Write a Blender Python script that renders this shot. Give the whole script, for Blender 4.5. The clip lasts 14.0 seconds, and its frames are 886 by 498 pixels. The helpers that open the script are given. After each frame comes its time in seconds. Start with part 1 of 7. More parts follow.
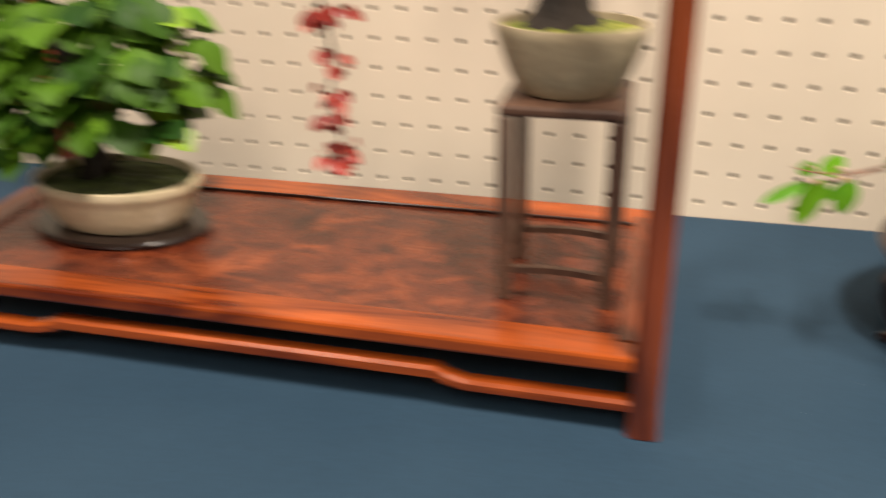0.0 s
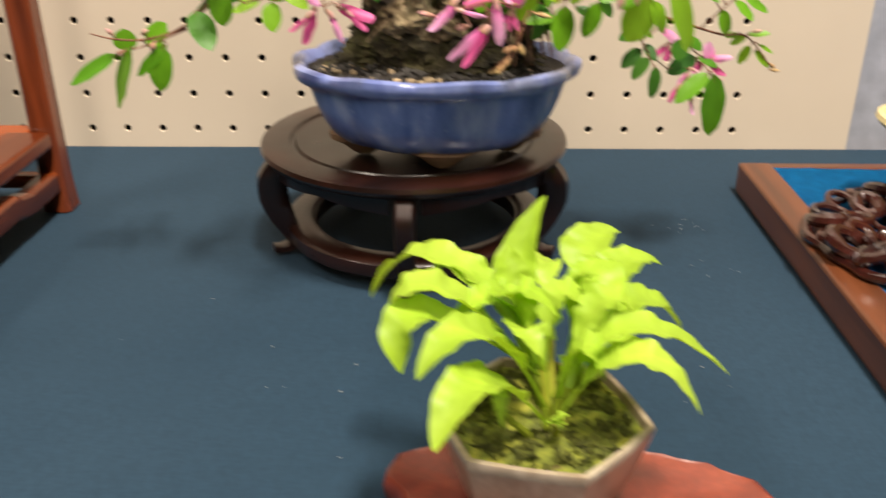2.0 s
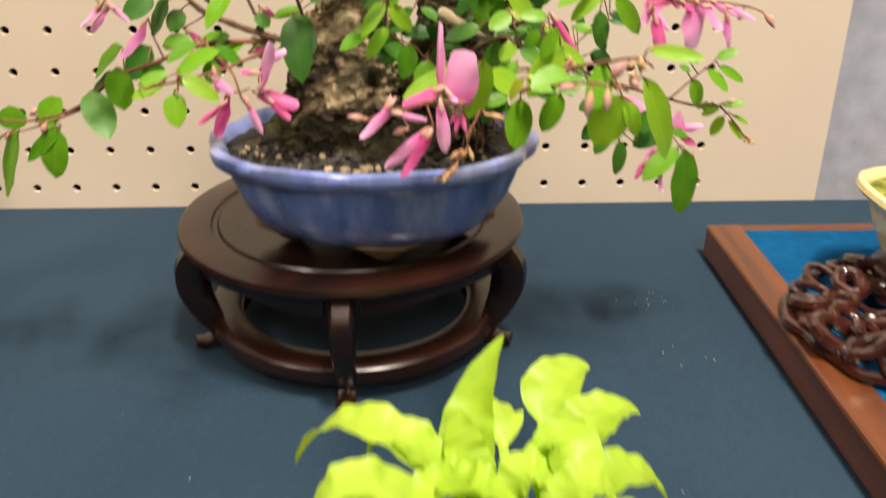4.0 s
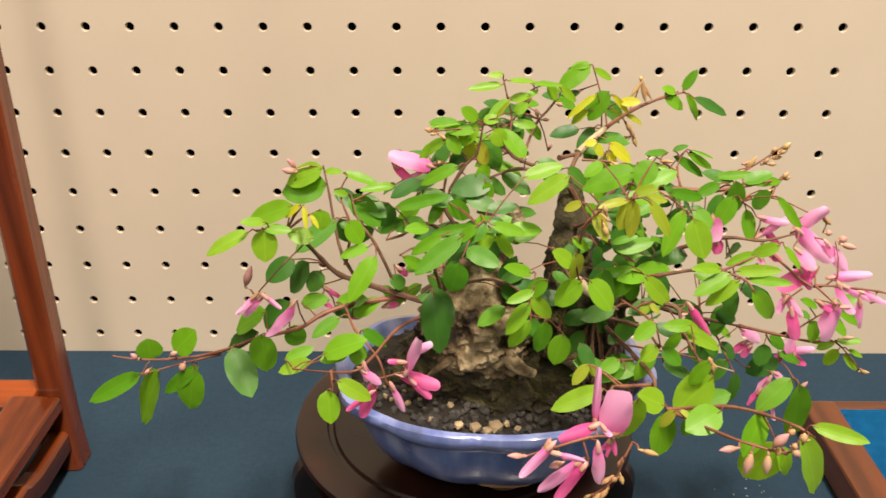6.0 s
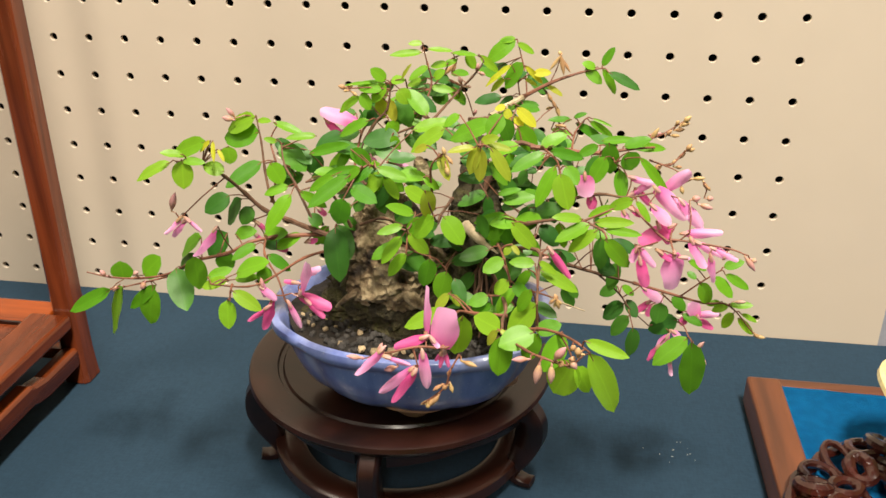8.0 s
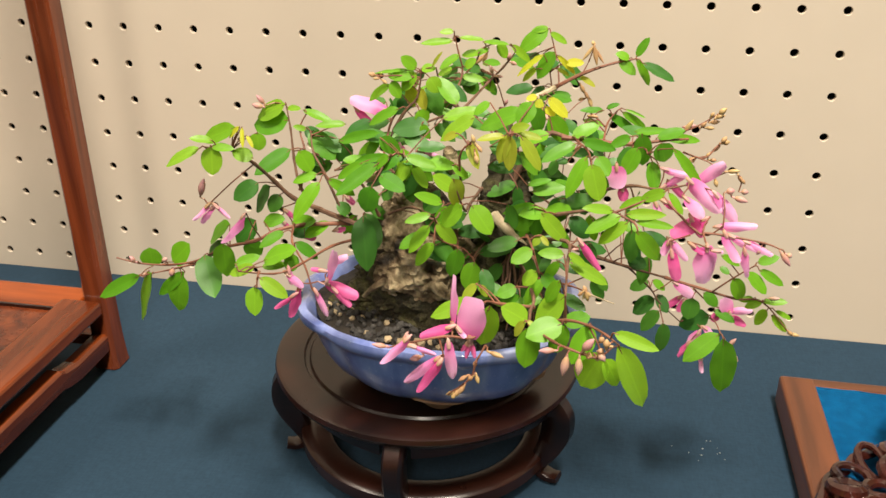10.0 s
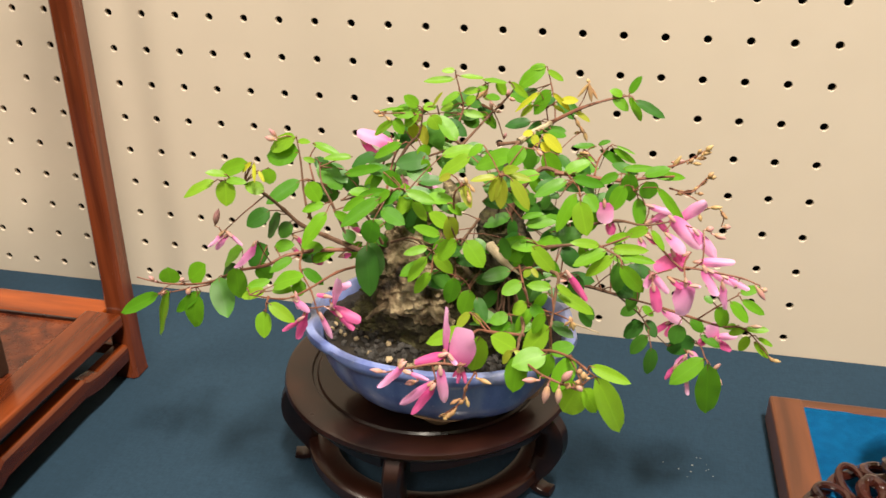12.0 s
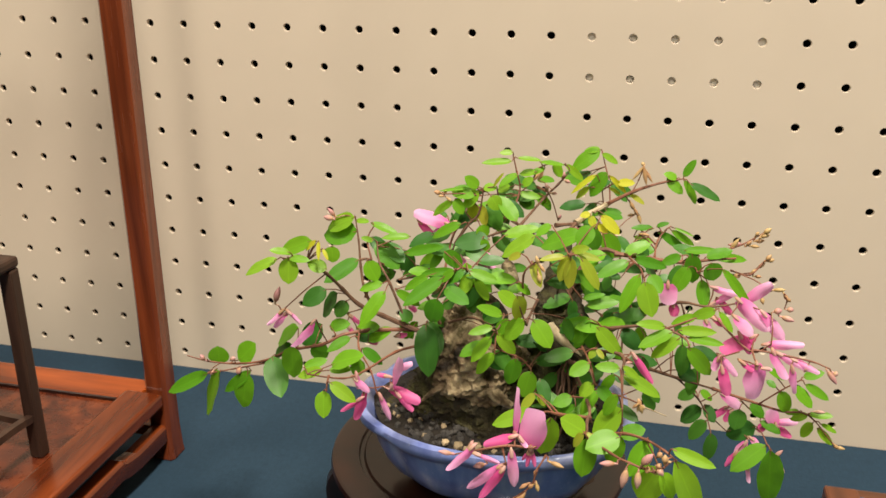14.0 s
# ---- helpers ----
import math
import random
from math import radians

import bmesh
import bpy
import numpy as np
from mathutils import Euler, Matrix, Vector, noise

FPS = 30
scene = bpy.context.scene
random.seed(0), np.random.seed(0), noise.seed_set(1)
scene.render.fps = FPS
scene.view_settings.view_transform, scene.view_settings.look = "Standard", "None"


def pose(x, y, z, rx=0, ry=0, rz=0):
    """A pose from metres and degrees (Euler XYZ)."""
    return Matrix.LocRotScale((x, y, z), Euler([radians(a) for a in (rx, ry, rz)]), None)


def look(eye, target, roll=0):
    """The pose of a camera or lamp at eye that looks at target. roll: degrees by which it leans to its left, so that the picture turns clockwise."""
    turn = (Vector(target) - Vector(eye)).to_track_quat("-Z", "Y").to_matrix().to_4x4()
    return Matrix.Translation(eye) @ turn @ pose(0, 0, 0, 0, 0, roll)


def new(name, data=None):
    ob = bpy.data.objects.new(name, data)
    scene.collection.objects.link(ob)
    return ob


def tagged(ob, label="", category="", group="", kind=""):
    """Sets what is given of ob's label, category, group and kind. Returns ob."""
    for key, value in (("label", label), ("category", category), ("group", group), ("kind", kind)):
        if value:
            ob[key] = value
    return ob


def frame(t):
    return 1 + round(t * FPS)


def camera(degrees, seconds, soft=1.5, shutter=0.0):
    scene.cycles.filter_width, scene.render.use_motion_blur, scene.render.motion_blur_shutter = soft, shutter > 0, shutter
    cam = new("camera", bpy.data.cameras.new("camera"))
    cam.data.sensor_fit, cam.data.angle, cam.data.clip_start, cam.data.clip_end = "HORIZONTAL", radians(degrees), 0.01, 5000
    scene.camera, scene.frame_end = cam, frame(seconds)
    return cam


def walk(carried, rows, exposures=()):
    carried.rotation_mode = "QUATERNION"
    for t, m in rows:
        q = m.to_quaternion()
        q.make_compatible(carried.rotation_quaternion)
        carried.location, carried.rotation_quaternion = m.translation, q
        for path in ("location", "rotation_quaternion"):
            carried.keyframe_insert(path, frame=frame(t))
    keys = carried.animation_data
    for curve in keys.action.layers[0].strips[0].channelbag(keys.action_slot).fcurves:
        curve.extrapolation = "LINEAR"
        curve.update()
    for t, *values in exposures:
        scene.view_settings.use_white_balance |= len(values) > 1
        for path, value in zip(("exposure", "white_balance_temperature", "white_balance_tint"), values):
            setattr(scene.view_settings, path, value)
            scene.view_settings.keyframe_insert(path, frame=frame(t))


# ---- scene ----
cam = camera(53.1, 14.0, 1.5, 0.7)
PATH = [
    (0, (-0.434, -0.716, 1.061), (-0.906, 1.015, 0.178), -1.4),
    (0.5, (-0.33, -0.653, 1.008), (-0.561, 1.136, 0.145), -0.4),
    (1, (-0.273, -0.601, 0.989), (-0.403, 1.198, 0.124), -0.3),
    (1.5, (-0.240, -0.598, 0.969), (-0.326, 1.205, 0.108), -0.1),
    (2, (-0.19, -0.608, 0.958), (-0.235, 1.197, 0.098), -0.2),
    (2.2, (-0.181, -0.608, 0.952), (-0.21, 1.197, 0.091), -0.3),
    (4.3, (-0.19, -0.515, 0.989), (-0.124, 1.29, 0.13), 0.1),
    (4.5, (-0.195, -0.495, 1.012), (-0.133, 1.3, 0.132), -0.1),
    (5, (-0.21, -0.484, 1.038), (-0.164, 1.314, 0.164), 0.1),
    (5.5, (-0.213, -0.505, 1.048), (-0.198, 1.296, 0.18), -0.1),
    (6, (-0.224, -0.51, 1.071), (-0.236, 1.293, 0.205), -0.0),
    (6.5, (-0.215, -0.513, 1.058), (-0.303, 1.288, 0.193), 0.3),
    (7, (-0.179, -0.538, 1.067), (-0.359, 1.259, 0.207), 0.2),
    (7.5, (-0.158, -0.55, 1.067), (-0.398, 1.24, 0.207), 0.1),
    (8, (-0.132, -0.555, 1.069), (-0.405, 1.228, 0.207), -0.1),
    (8.5, (-0.134, -0.552, 1.063), (-0.416, 1.229, 0.2), -0.1),
    (11, (-0.122, -0.556, 1.072), (-0.494, 1.205, 0.202), -0.1),
    (11.5, (-0.114, -0.566, 1.086), (-0.49, 1.196, 0.217), -0.0),
    (12, (-0.119, -0.567, 1.087), (-0.502, 1.193, 0.217), -0.0),
    (12.5, (-0.125, -0.558, 1.085), (-0.514, 1.199, 0.213), -0.1),
    (13, (-0.134, -0.548, 1.088), (-0.532, 1.209, 0.221), -0.0),
    (13.5, (-0.141, -0.561, 1.095), (-0.556, 1.228, 0.303), -0.0),
    (14, (-0.142, -0.572, 1.084), (-0.559, 1.257, 0.392), 0.3),
]
EXPOSURE = [(0.0, 0.22, 6600, 14), (2.2, 0.05, 6600, 13), (4.3, 0.08, 6800, 14), (4.5, 0.05, 6850, 15), (5.0, -0.12, 6900, 15), (6.5, -0.06, 6750, 13), (8.0, 0.0, 6550, 10), (12.5, 0.0, 6550, 10), (13.0, 0.04, 6550, 10), (13.5, 0.0, 6550, 10), (14.0, -.25, 6550, 10)]
walk(cam, [(t, look(eye, target, roll)) for t, eye, target, roll in PATH], EXPOSURE)
TABLE = 0.75

# ---- light ----
world = bpy.data.worlds.new("room_world")
scene.world = world
world.use_nodes = True
world.node_tree.nodes["Background"].inputs["Color"].default_value = (1.0, 0.93, 0.82, 1)
world.node_tree.nodes["Background"].inputs["Strength"].default_value = 0.12


def ceiling_lamp(x, y, sx, sy, watts, z=2.72):
    data = bpy.data.lights.new("ceiling_light", "AREA")
    data.shape, data.size, data.size_y, data.energy = "RECTANGLE", sx, sy, watts
    data.color = (1.0, 0.9, 0.76)
    ob = new("ceiling_light_lamp", data)
    ob.matrix_world = pose(x, y, z, 0, 0, 0)
    return ob


# all out of view; the third is a front fill added to brighten the board
LAMPS = [(0.14, -0.87, 0.20, 0.45, 76), (-1.5, -1.0, 0.32, 1.1, 33), (0.1, -2.5, 0.32, 1.1, 44)]
for x, y, sx, sy, w in LAMPS:
    ceiling_lamp(x, y, sx, sy, w)


# ---- materials ----
def mat(name):
    m = bpy.data.materials.new(name)
    m.use_nodes = True
    return m, m.node_tree.nodes, m.node_tree.links, m.node_tree.nodes["Principled BSDF"]


def ramp(nodes, stops):
    r = nodes.new("ShaderNodeValToRGB")
    r.color_ramp.elements[0].position, r.color_ramp.elements[0].color = stops[0][0], (*stops[0][1], 1)
    r.color_ramp.elements[1].position, r.color_ramp.elements[1].color = stops[-1][0], (*stops[-1][1], 1)
    for p, c in stops[1:-1]:
        e = r.color_ramp.elements.new(p)
        e.color = (*c, 1)
    return r


def noise_tex(nodes, links, scale, detail=5, stretch=None, distortion=0.0, coord="Object"):
    tc = nodes.new("ShaderNodeTexCoord")
    n = nodes.new("ShaderNodeTexNoise")
    n.inputs["Scale"].default_value, n.inputs["Detail"].default_value = scale, detail
    n.inputs["Distortion"].default_value = distortion
    if stretch:
        mp = nodes.new("ShaderNodeMapping")
        mp.inputs["Scale"].default_value = stretch
        links.new(tc.outputs[coord], mp.inputs["Vector"])
        links.new(mp.outputs["Vector"], n.inputs["Vector"])
    else:
        links.new(tc.outputs[coord], n.inputs["Vector"])
    return n


def bump(nodes, links, b, height, strength, distance=0.001):
    k = nodes.new("ShaderNodeBump")
    k.inputs["Strength"].default_value, k.inputs["Distance"].default_value = strength, distance
    links.new(height, k.inputs["Height"])
    links.new(k.outputs["Normal"], b.inputs["Normal"])
    return k


def mixed(nodes, links, a, b, fac, mode="MIX"):
    m = nodes.new("ShaderNodeMix")
    m.data_type, m.blend_type = "RGBA", mode
    if isinstance(fac, float):
        m.inputs[0].default_value = fac
    else:
        links.new(fac, m.inputs[0])
    for sock, v in ((m.inputs[6], a), (m.inputs[7], b)):
        if isinstance(v, tuple):
            sock.default_value = (*v, 1)
        else:
            links.new(v, sock)
    return m.outputs[2]


def surface(name, stops, scale, rough, bump_scale=0.0, bump_strength=0.2, bump_dist=0.0005, stretch=None, metal=0.0, detail=5,
            spec=0.5, distortion=0.0, second=None, coat=0.0, per_object=0.0, grain=0.6):
    """A material with two scales of variation in colour, varied gloss and fine relief."""
    m, n, l, b = mat(name)
    big = noise_tex(n, l, scale, detail, stretch, distortion)
    r = ramp(n, stops)
    l.new(big.outputs["Fac"], r.inputs["Fac"])
    col = r.outputs["Color"]
    fine = noise_tex(n, l, scale * 9, 4, stretch)
    fr = ramp(n, [(0.35, (0.78, 0.78, 0.78)), (0.65, (1.1, 1.1, 1.1))])
    l.new(fine.outputs["Fac"], fr.inputs["Fac"])
    col = mixed(n, l, col, fr.outputs["Color"], grain, "MULTIPLY")
    if second:
        sec = noise_tex(n, l, second[0], 3)
        sr = ramp(n, [(second[2], (0, 0, 0)), (second[3], (1, 1, 1))])
        l.new(sec.outputs["Fac"], sr.inputs["Fac"])
        col = mixed(n, l, col, second[1], sr.outputs["Color"])
    if per_object:
        oi = n.new("ShaderNodeObjectInfo")
        orr = ramp(n, [(0.0, (1 - per_object,) * 3), (1.0, (1 + per_object,) * 3)])
        l.new(oi.outputs["Random"], orr.inputs["Fac"])
        col = mixed(n, l, col, orr.outputs["Color"], 1.0, "MULTIPLY")
    l.new(col, b.inputs["Base Color"])
    rr = n.new("ShaderNodeMapRange")
    rr.inputs["To Min"].default_value, rr.inputs["To Max"].default_value = rough * 0.8, min(1, rough * 1.2)
    l.new(fine.outputs["Fac"], rr.inputs["Value"])
    l.new(rr.outputs["Result"], b.inputs["Roughness"])
    b.inputs["Metallic"].default_value = metal
    b.inputs["Specular IOR Level"].default_value = spec
    b.inputs["Coat Weight"].default_value = coat
    b.inputs["Coat Roughness"].default_value = 0.12
    if bump_scale:
        bn = noise_tex(n, l, bump_scale, 6, stretch)
        bump(n, l, b, bn.outputs["Fac"], bump_strength, bump_dist)
    return m


BOARD = surface("beige_painted_hardboard", [(0.3, (0.66, 0.57, 0.455)), (0.7, (0.695, 0.60, 0.48))], 3, 0.45, 220, 0.10, 0.0003, spec=0.35, grain=0.06)
BACKING = surface("hole_shade_backing", [(0.3, (0.03, 0.026, 0.022)), (0.7, (0.05, 0.045, 0.04))], 6, 0.9)
BATTEN = surface("white_batten", [(0.3, (0.82, 0.80, 0.75)), (0.7, (0.88, 0.86, 0.82))], 14, 0.4)
UPRIGHT = surface("grey_blue_metal_paint", [(0.3, (0.36, 0.38, 0.44)), (0.7, (0.44, 0.46, 0.53))], 8, 0.3, 60, 0.05, spec=0.5)
# colours of unseen room surfaces, lowered to hold back fill light
WALLPAINT = surface("unseen_brown_paint", [(0.3, (0.17, 0.14, 0.11)), (0.7, (0.22, 0.18, 0.14))], 3, 0.7, 90, 0.1)
CEILING = surface("unseen_ceiling_grey", [(0.3, (0.42, 0.40, 0.37)), (0.7, (0.5, 0.48, 0.44))], 6, 0.9, 120, 0.3)
CARPET = surface("grey_floor", [(0.3, (0.10, 0.095, 0.09)), (0.7, (0.15, 0.14, 0.13))], 9, 0.9, 300, 0.4)


def cloth_material():
    m, n, l, b = mat("teal_blue_tablecloth")
    big = noise_tex(n, l, 4, 3)
    r = ramp(n, [(0.3, (0.0115, 0.0335, 0.060)), (0.7, (0.018, 0.044, 0.074))])
    l.new(big.outputs["Fac"], r.inputs["Fac"])
    weave = noise_tex(n, l, 900, 2, (1.0, 0.25, 1.0))
    weave2 = noise_tex(n, l, 900, 2, (0.25, 1.0, 1.0))
    add = n.new("ShaderNodeMath")
    l.new(weave.outputs["Fac"], add.inputs[0])
    l.new(weave2.outputs["Fac"], add.inputs[1])
    wr = ramp(n, [(0.35, (0.72, 0.72, 0.72)), (0.65, (1.2, 1.2, 1.2))])
    half = n.new("ShaderNodeMath")
    half.operation = "MULTIPLY"
    half.inputs[1].default_value = 0.5
    l.new(add.outputs[0], half.inputs[0])
    l.new(half.outputs[0], wr.inputs["Fac"])
    col = mixed(n, l, r.outputs["Color"], wr.outputs["Color"], 0.5, "MULTIPLY")
    l.new(col, b.inputs["Base Color"])
    b.inputs["Roughness"].default_value = 0.85
    b.inputs["Specular IOR Level"].default_value = 0.25
    b.inputs["Sheen Weight"].default_value = 0.06
    b.inputs["Sheen Tint"].default_value = (0.5, 0.7, 0.9, 1)
    bump(n, l, b, half.outputs[0], 0.25, 0.0004)
    return m


CLOTH = cloth_material()


def wood(name, dark, light, scale, rough, stretch, coat=0.3, distortion=1.5):
    return surface(name, [(0.36, dark), (0.5, tuple((a + c) / 2 for a, c in zip(dark, light))), (0.64, light)], scale, rough, scale * 6, 0.08, 0.0003, stretch, coat=coat, distortion=distortion)


ROSE_X = wood("red_rosewood_along", (0.085, 0.013, 0.0036), (0.36, 0.072, 0.011), 26, 0.24, (0.12, 1, 1), 0.14)
# same rosewood, darkened so the colour carries the shade of the rack's sides
ROSE_Y = wood("red_rosewood_across_shaded", (0.062, 0.011, 0.0036), (0.25, 0.052, 0.011), 26, 0.24, (1, 0.12, 1))
ROSE_Z = wood("red_rosewood_upright", (0.075, 0.016, 0.007), (0.24, 0.052, 0.016), 30, 0.26, (1, 1, 0.10))
BURL = surface("burl_panel", [(0.28, (0.032, 0.008, 0.005)), (0.45, (0.08, 0.017, 0.008)), (0.58, (0.13, 0.028, 0.010)), (0.75, (0.22, 0.050, 0.015))],
               26, 0.28, 70, 0.05, 0.0003, distortion=2.2, coat=0.15, detail=8, second=(12, (0.085, 0.024, 0.014), 0.52, 0.72))
EBONY = wood("dark_brown_stand_wood", (0.008, 0.0028, 0.0019), (0.031, 0.0088, 0.005), 34, 0.30, (0.3, 0.3, 1), 0.15)
EBONY2 = wood("dark_weathered_stand_wood", (0.040, 0.019, 0.012), (0.10, 0.050, 0.030), 40, 0.5, (1, 1, 0.15), 0.0)
BLACKWOOD = wood("black_lacquer_slab", (0.010, 0.007, 0.006), (0.022, 0.014, 0.011), 30, 0.22, (0.3, 1, 1), 0.3)
TRAYWOOD_X = wood("walnut_tray_along", (0.10, 0.032, 0.013), (0.25, 0.085, 0.032), 24, 0.36, (0.1, 1, 1), 0.15)
TRAYWOOD_Y = wood("walnut_tray_across", (0.060, 0.019, 0.008), (0.22, 0.066, 0.022), 24, 0.36, (1, 0.1, 1), 0.15)
REDSLAB = surface("red_brown_burl_slab", [(0.3, (0.13, 0.022, 0.012)), (0.55, (0.22, 0.040, 0.02)), (0.75, (0.30, 0.062, 0.03))], 40, 0.38, 160, 0.3, 0.0006, distortion=1.5, coat=0.2)
ROOTWOOD = surface("glossy_root_wood", [(0.3, (0.010, 0.0035, 0.003)), (0.7, (0.055, 0.012, 0.008))], 70, 0.2, 200, 0.3, 0.0006, coat=0.5)
FELT = surface("bright_blue_felt", [(0.3, (0.004, 0.14, 0.37)), (0.7, (0.008, 0.18, 0.45))], 18, 0.95, 900, 0.5, 0.0005, spec=0.1)
CREAMPOT = surface("cream_glazed_stoneware", [(0.3, (0.47, 0.39, 0.245)), (0.7, (0.62, 0.53, 0.36))], 22, 0.38, 120, 0.08, coat=0.2)
OLDPOT = surface("mottled_stoneware", [(0.3, (0.27, 0.21, 0.13)), (0.7, (0.45, 0.37, 0.24))], 30, 0.5, 150, 0.2, second=(18, (0.16, 0.115, 0.07), 0.55, 0.75))
HEXPOT = surface("grey_brown_glazed_stoneware", [(0.3, (0.27, 0.205, 0.14)), (0.55, (0.40, 0.325, 0.25)), (0.75, (0.50, 0.43, 0.34))], 60, 0.32, 220, 0.25, 0.0005, (1, 1, 0.4), coat=0.3,
                 second=(40, (0.20, 0.14, 0.09), 0.56, 0.72))
YELLOWPOT = surface("pale_yellow_glaze", [(0.3, (0.78, 0.66, 0.30)), (0.7, (0.84, 0.74, 0.42))], 20, 0.2, 90, 0.05, coat=0.4)
CLAY = surface("unglazed_tan_clay", [(0.3, (0.34, 0.20, 0.12)), (0.7, (0.45, 0.28, 0.17))], 60, 0.8, 300, 0.3)
SOIL = surface("dark_soil", [(0.3, (0.008, 0.006, 0.0045)), (0.7, (0.030, 0.022, 0.015))], 160, 0.9, 500, 0.8, 0.001)
GRIT = surface("dark_grit", [(0.3, (0.026, 0.024, 0.022)), (0.7, (0.078, 0.070, 0.062))], 300, 0.75, 900, 0.4, 0.0003, per_object=0.35)
PEBBLE = surface("tan_pebble", [(0.3, (0.34, 0.24, 0.13)), (0.7, (0.55, 0.43, 0.27))], 300, 0.7, 900, 0.4, 0.0003, per_object=0.3)
MOSS = surface("bright_moss", [(0.3, (0.05, 0.06, 0.010)), (0.5, (0.16, 0.185, 0.018)), (0.7, (0.36, 0.35, 0.045))], 170, 0.9, 600, 0.9, 0.001, second=(240, (0.07, 0.045, 0.015), 0.60, 0.74), per_object=0.4)
DARKMOSS = surface("dark_moss", [(0.3, (0.020, 0.028, 0.008)), (0.7, (0.075, 0.095, 0.018))], 150, 0.9, 600, 0.9, 0.001)
# the end stops also paint crevice shade and lit tan into the bark colour
BARK = surface("grey_brown_bark", [(0.34, (0.022, 0.014, 0.008)), (0.45, (0.15, 0.10, 0.052)), (0.55, (0.37, 0.285, 0.165)), (0.68, (0.60, 0.50, 0.33))], 75, 0.85, 330, 1.0, 0.003,
               (1, 1, 0.9), distortion=0.6, detail=8, second=(34, (0.055, 0.042, 0.018), 0.55, 0.68))
DARKBARK = surface("dark_bark", [(0.3, (0.008, 0.0055, 0.004)), (0.7, (0.030, 0.020, 0.013))], 70, 0.9, 260, 1.0, 0.002, (1, 1, 0.4))
MOSSBARK = surface("dark_mossy_bark", [(0.3, (0.012, 0.010, 0.005)), (0.5, (0.045, 0.036, 0.014)), (0.62, (0.07, 0.065, 0.018)), (0.78, (0.16, 0.115, 0.06))], 90, 0.9, 380, 1.0, 0.003, distortion=0.8, detail=8)
TWIG = surface("red_brown_twig", [(0.3, (0.14, 0.050, 0.028)), (0.7, (0.30, 0.12, 0.07))], 120, 0.6)
TWIG_OLD = surface("brown_twig", [(0.3, (0.085, 0.040, 0.024)), (0.7, (0.23, 0.12, 0.072))], 160, 0.8, 500, 0.5, 0.0006)
SPECK = surface("pale_dust_speck", [(0.3, (0.33, 0.34, 0.33)), (0.7, (0.45, 0.46, 0.44))], 300, 0.9)


def blue_glaze(name, low, mid, high):
    m, n, l, b = mat(name)
    drip = noise_tex(n, l, 90, 6, (1, 1, 0.25))
    r = ramp(n, [(0.3, low), (0.5, mid), (0.72, high)])
    l.new(drip.outputs["Fac"], r.inputs["Fac"])
    spots = noise_tex(n, l, 420, 2)
    sr = ramp(n, [(0.66, (0, 0, 0)), (0.76, (1, 1, 1))])
    l.new(spots.outputs["Fac"], sr.inputs["Fac"])
    col = mixed(n, l, r.outputs["Color"], (0.36, 0.40, 0.62), sr.outputs["Color"])
    stain = noise_tex(n, l, 26, 3)
    st = ramp(n, [(0.62, (0, 0, 0)), (0.8, (0.6, 0.6, 0.6))])
    l.new(stain.outputs["Fac"], st.inputs["Fac"])
    col = mixed(n, l, col, (0.24, 0.22, 0.33), st.outputs["Color"])
    l.new(col, b.inputs["Base Color"])
    b.inputs["Roughness"].default_value = 0.3
    b.inputs["Coat Weight"].default_value = 0.7
    b.inputs["Coat Roughness"].default_value = 0.08
    bump(n, l, b, drip.outputs["Fac"], 0.12, 0.0006)
    return m


DEADWOOD = surface("pale_dead_wood", [(0.3, (0.36, 0.27, 0.16)), (0.7, (0.60, 0.50, 0.34))], 200, 0.8, 500, 0.4, 0.0004)
GLAZE = blue_glaze("blue_flambe_glaze", (0.075, 0.125, 0.36), (0.155, 0.225, 0.51), (0.36, 0.43, 0.67))
GLAZE_RIM = blue_glaze("thin_pale_blue_glaze", (0.13, 0.175, 0.46), (0.23, 0.29, 0.60), (0.45, 0.49, 0.74))


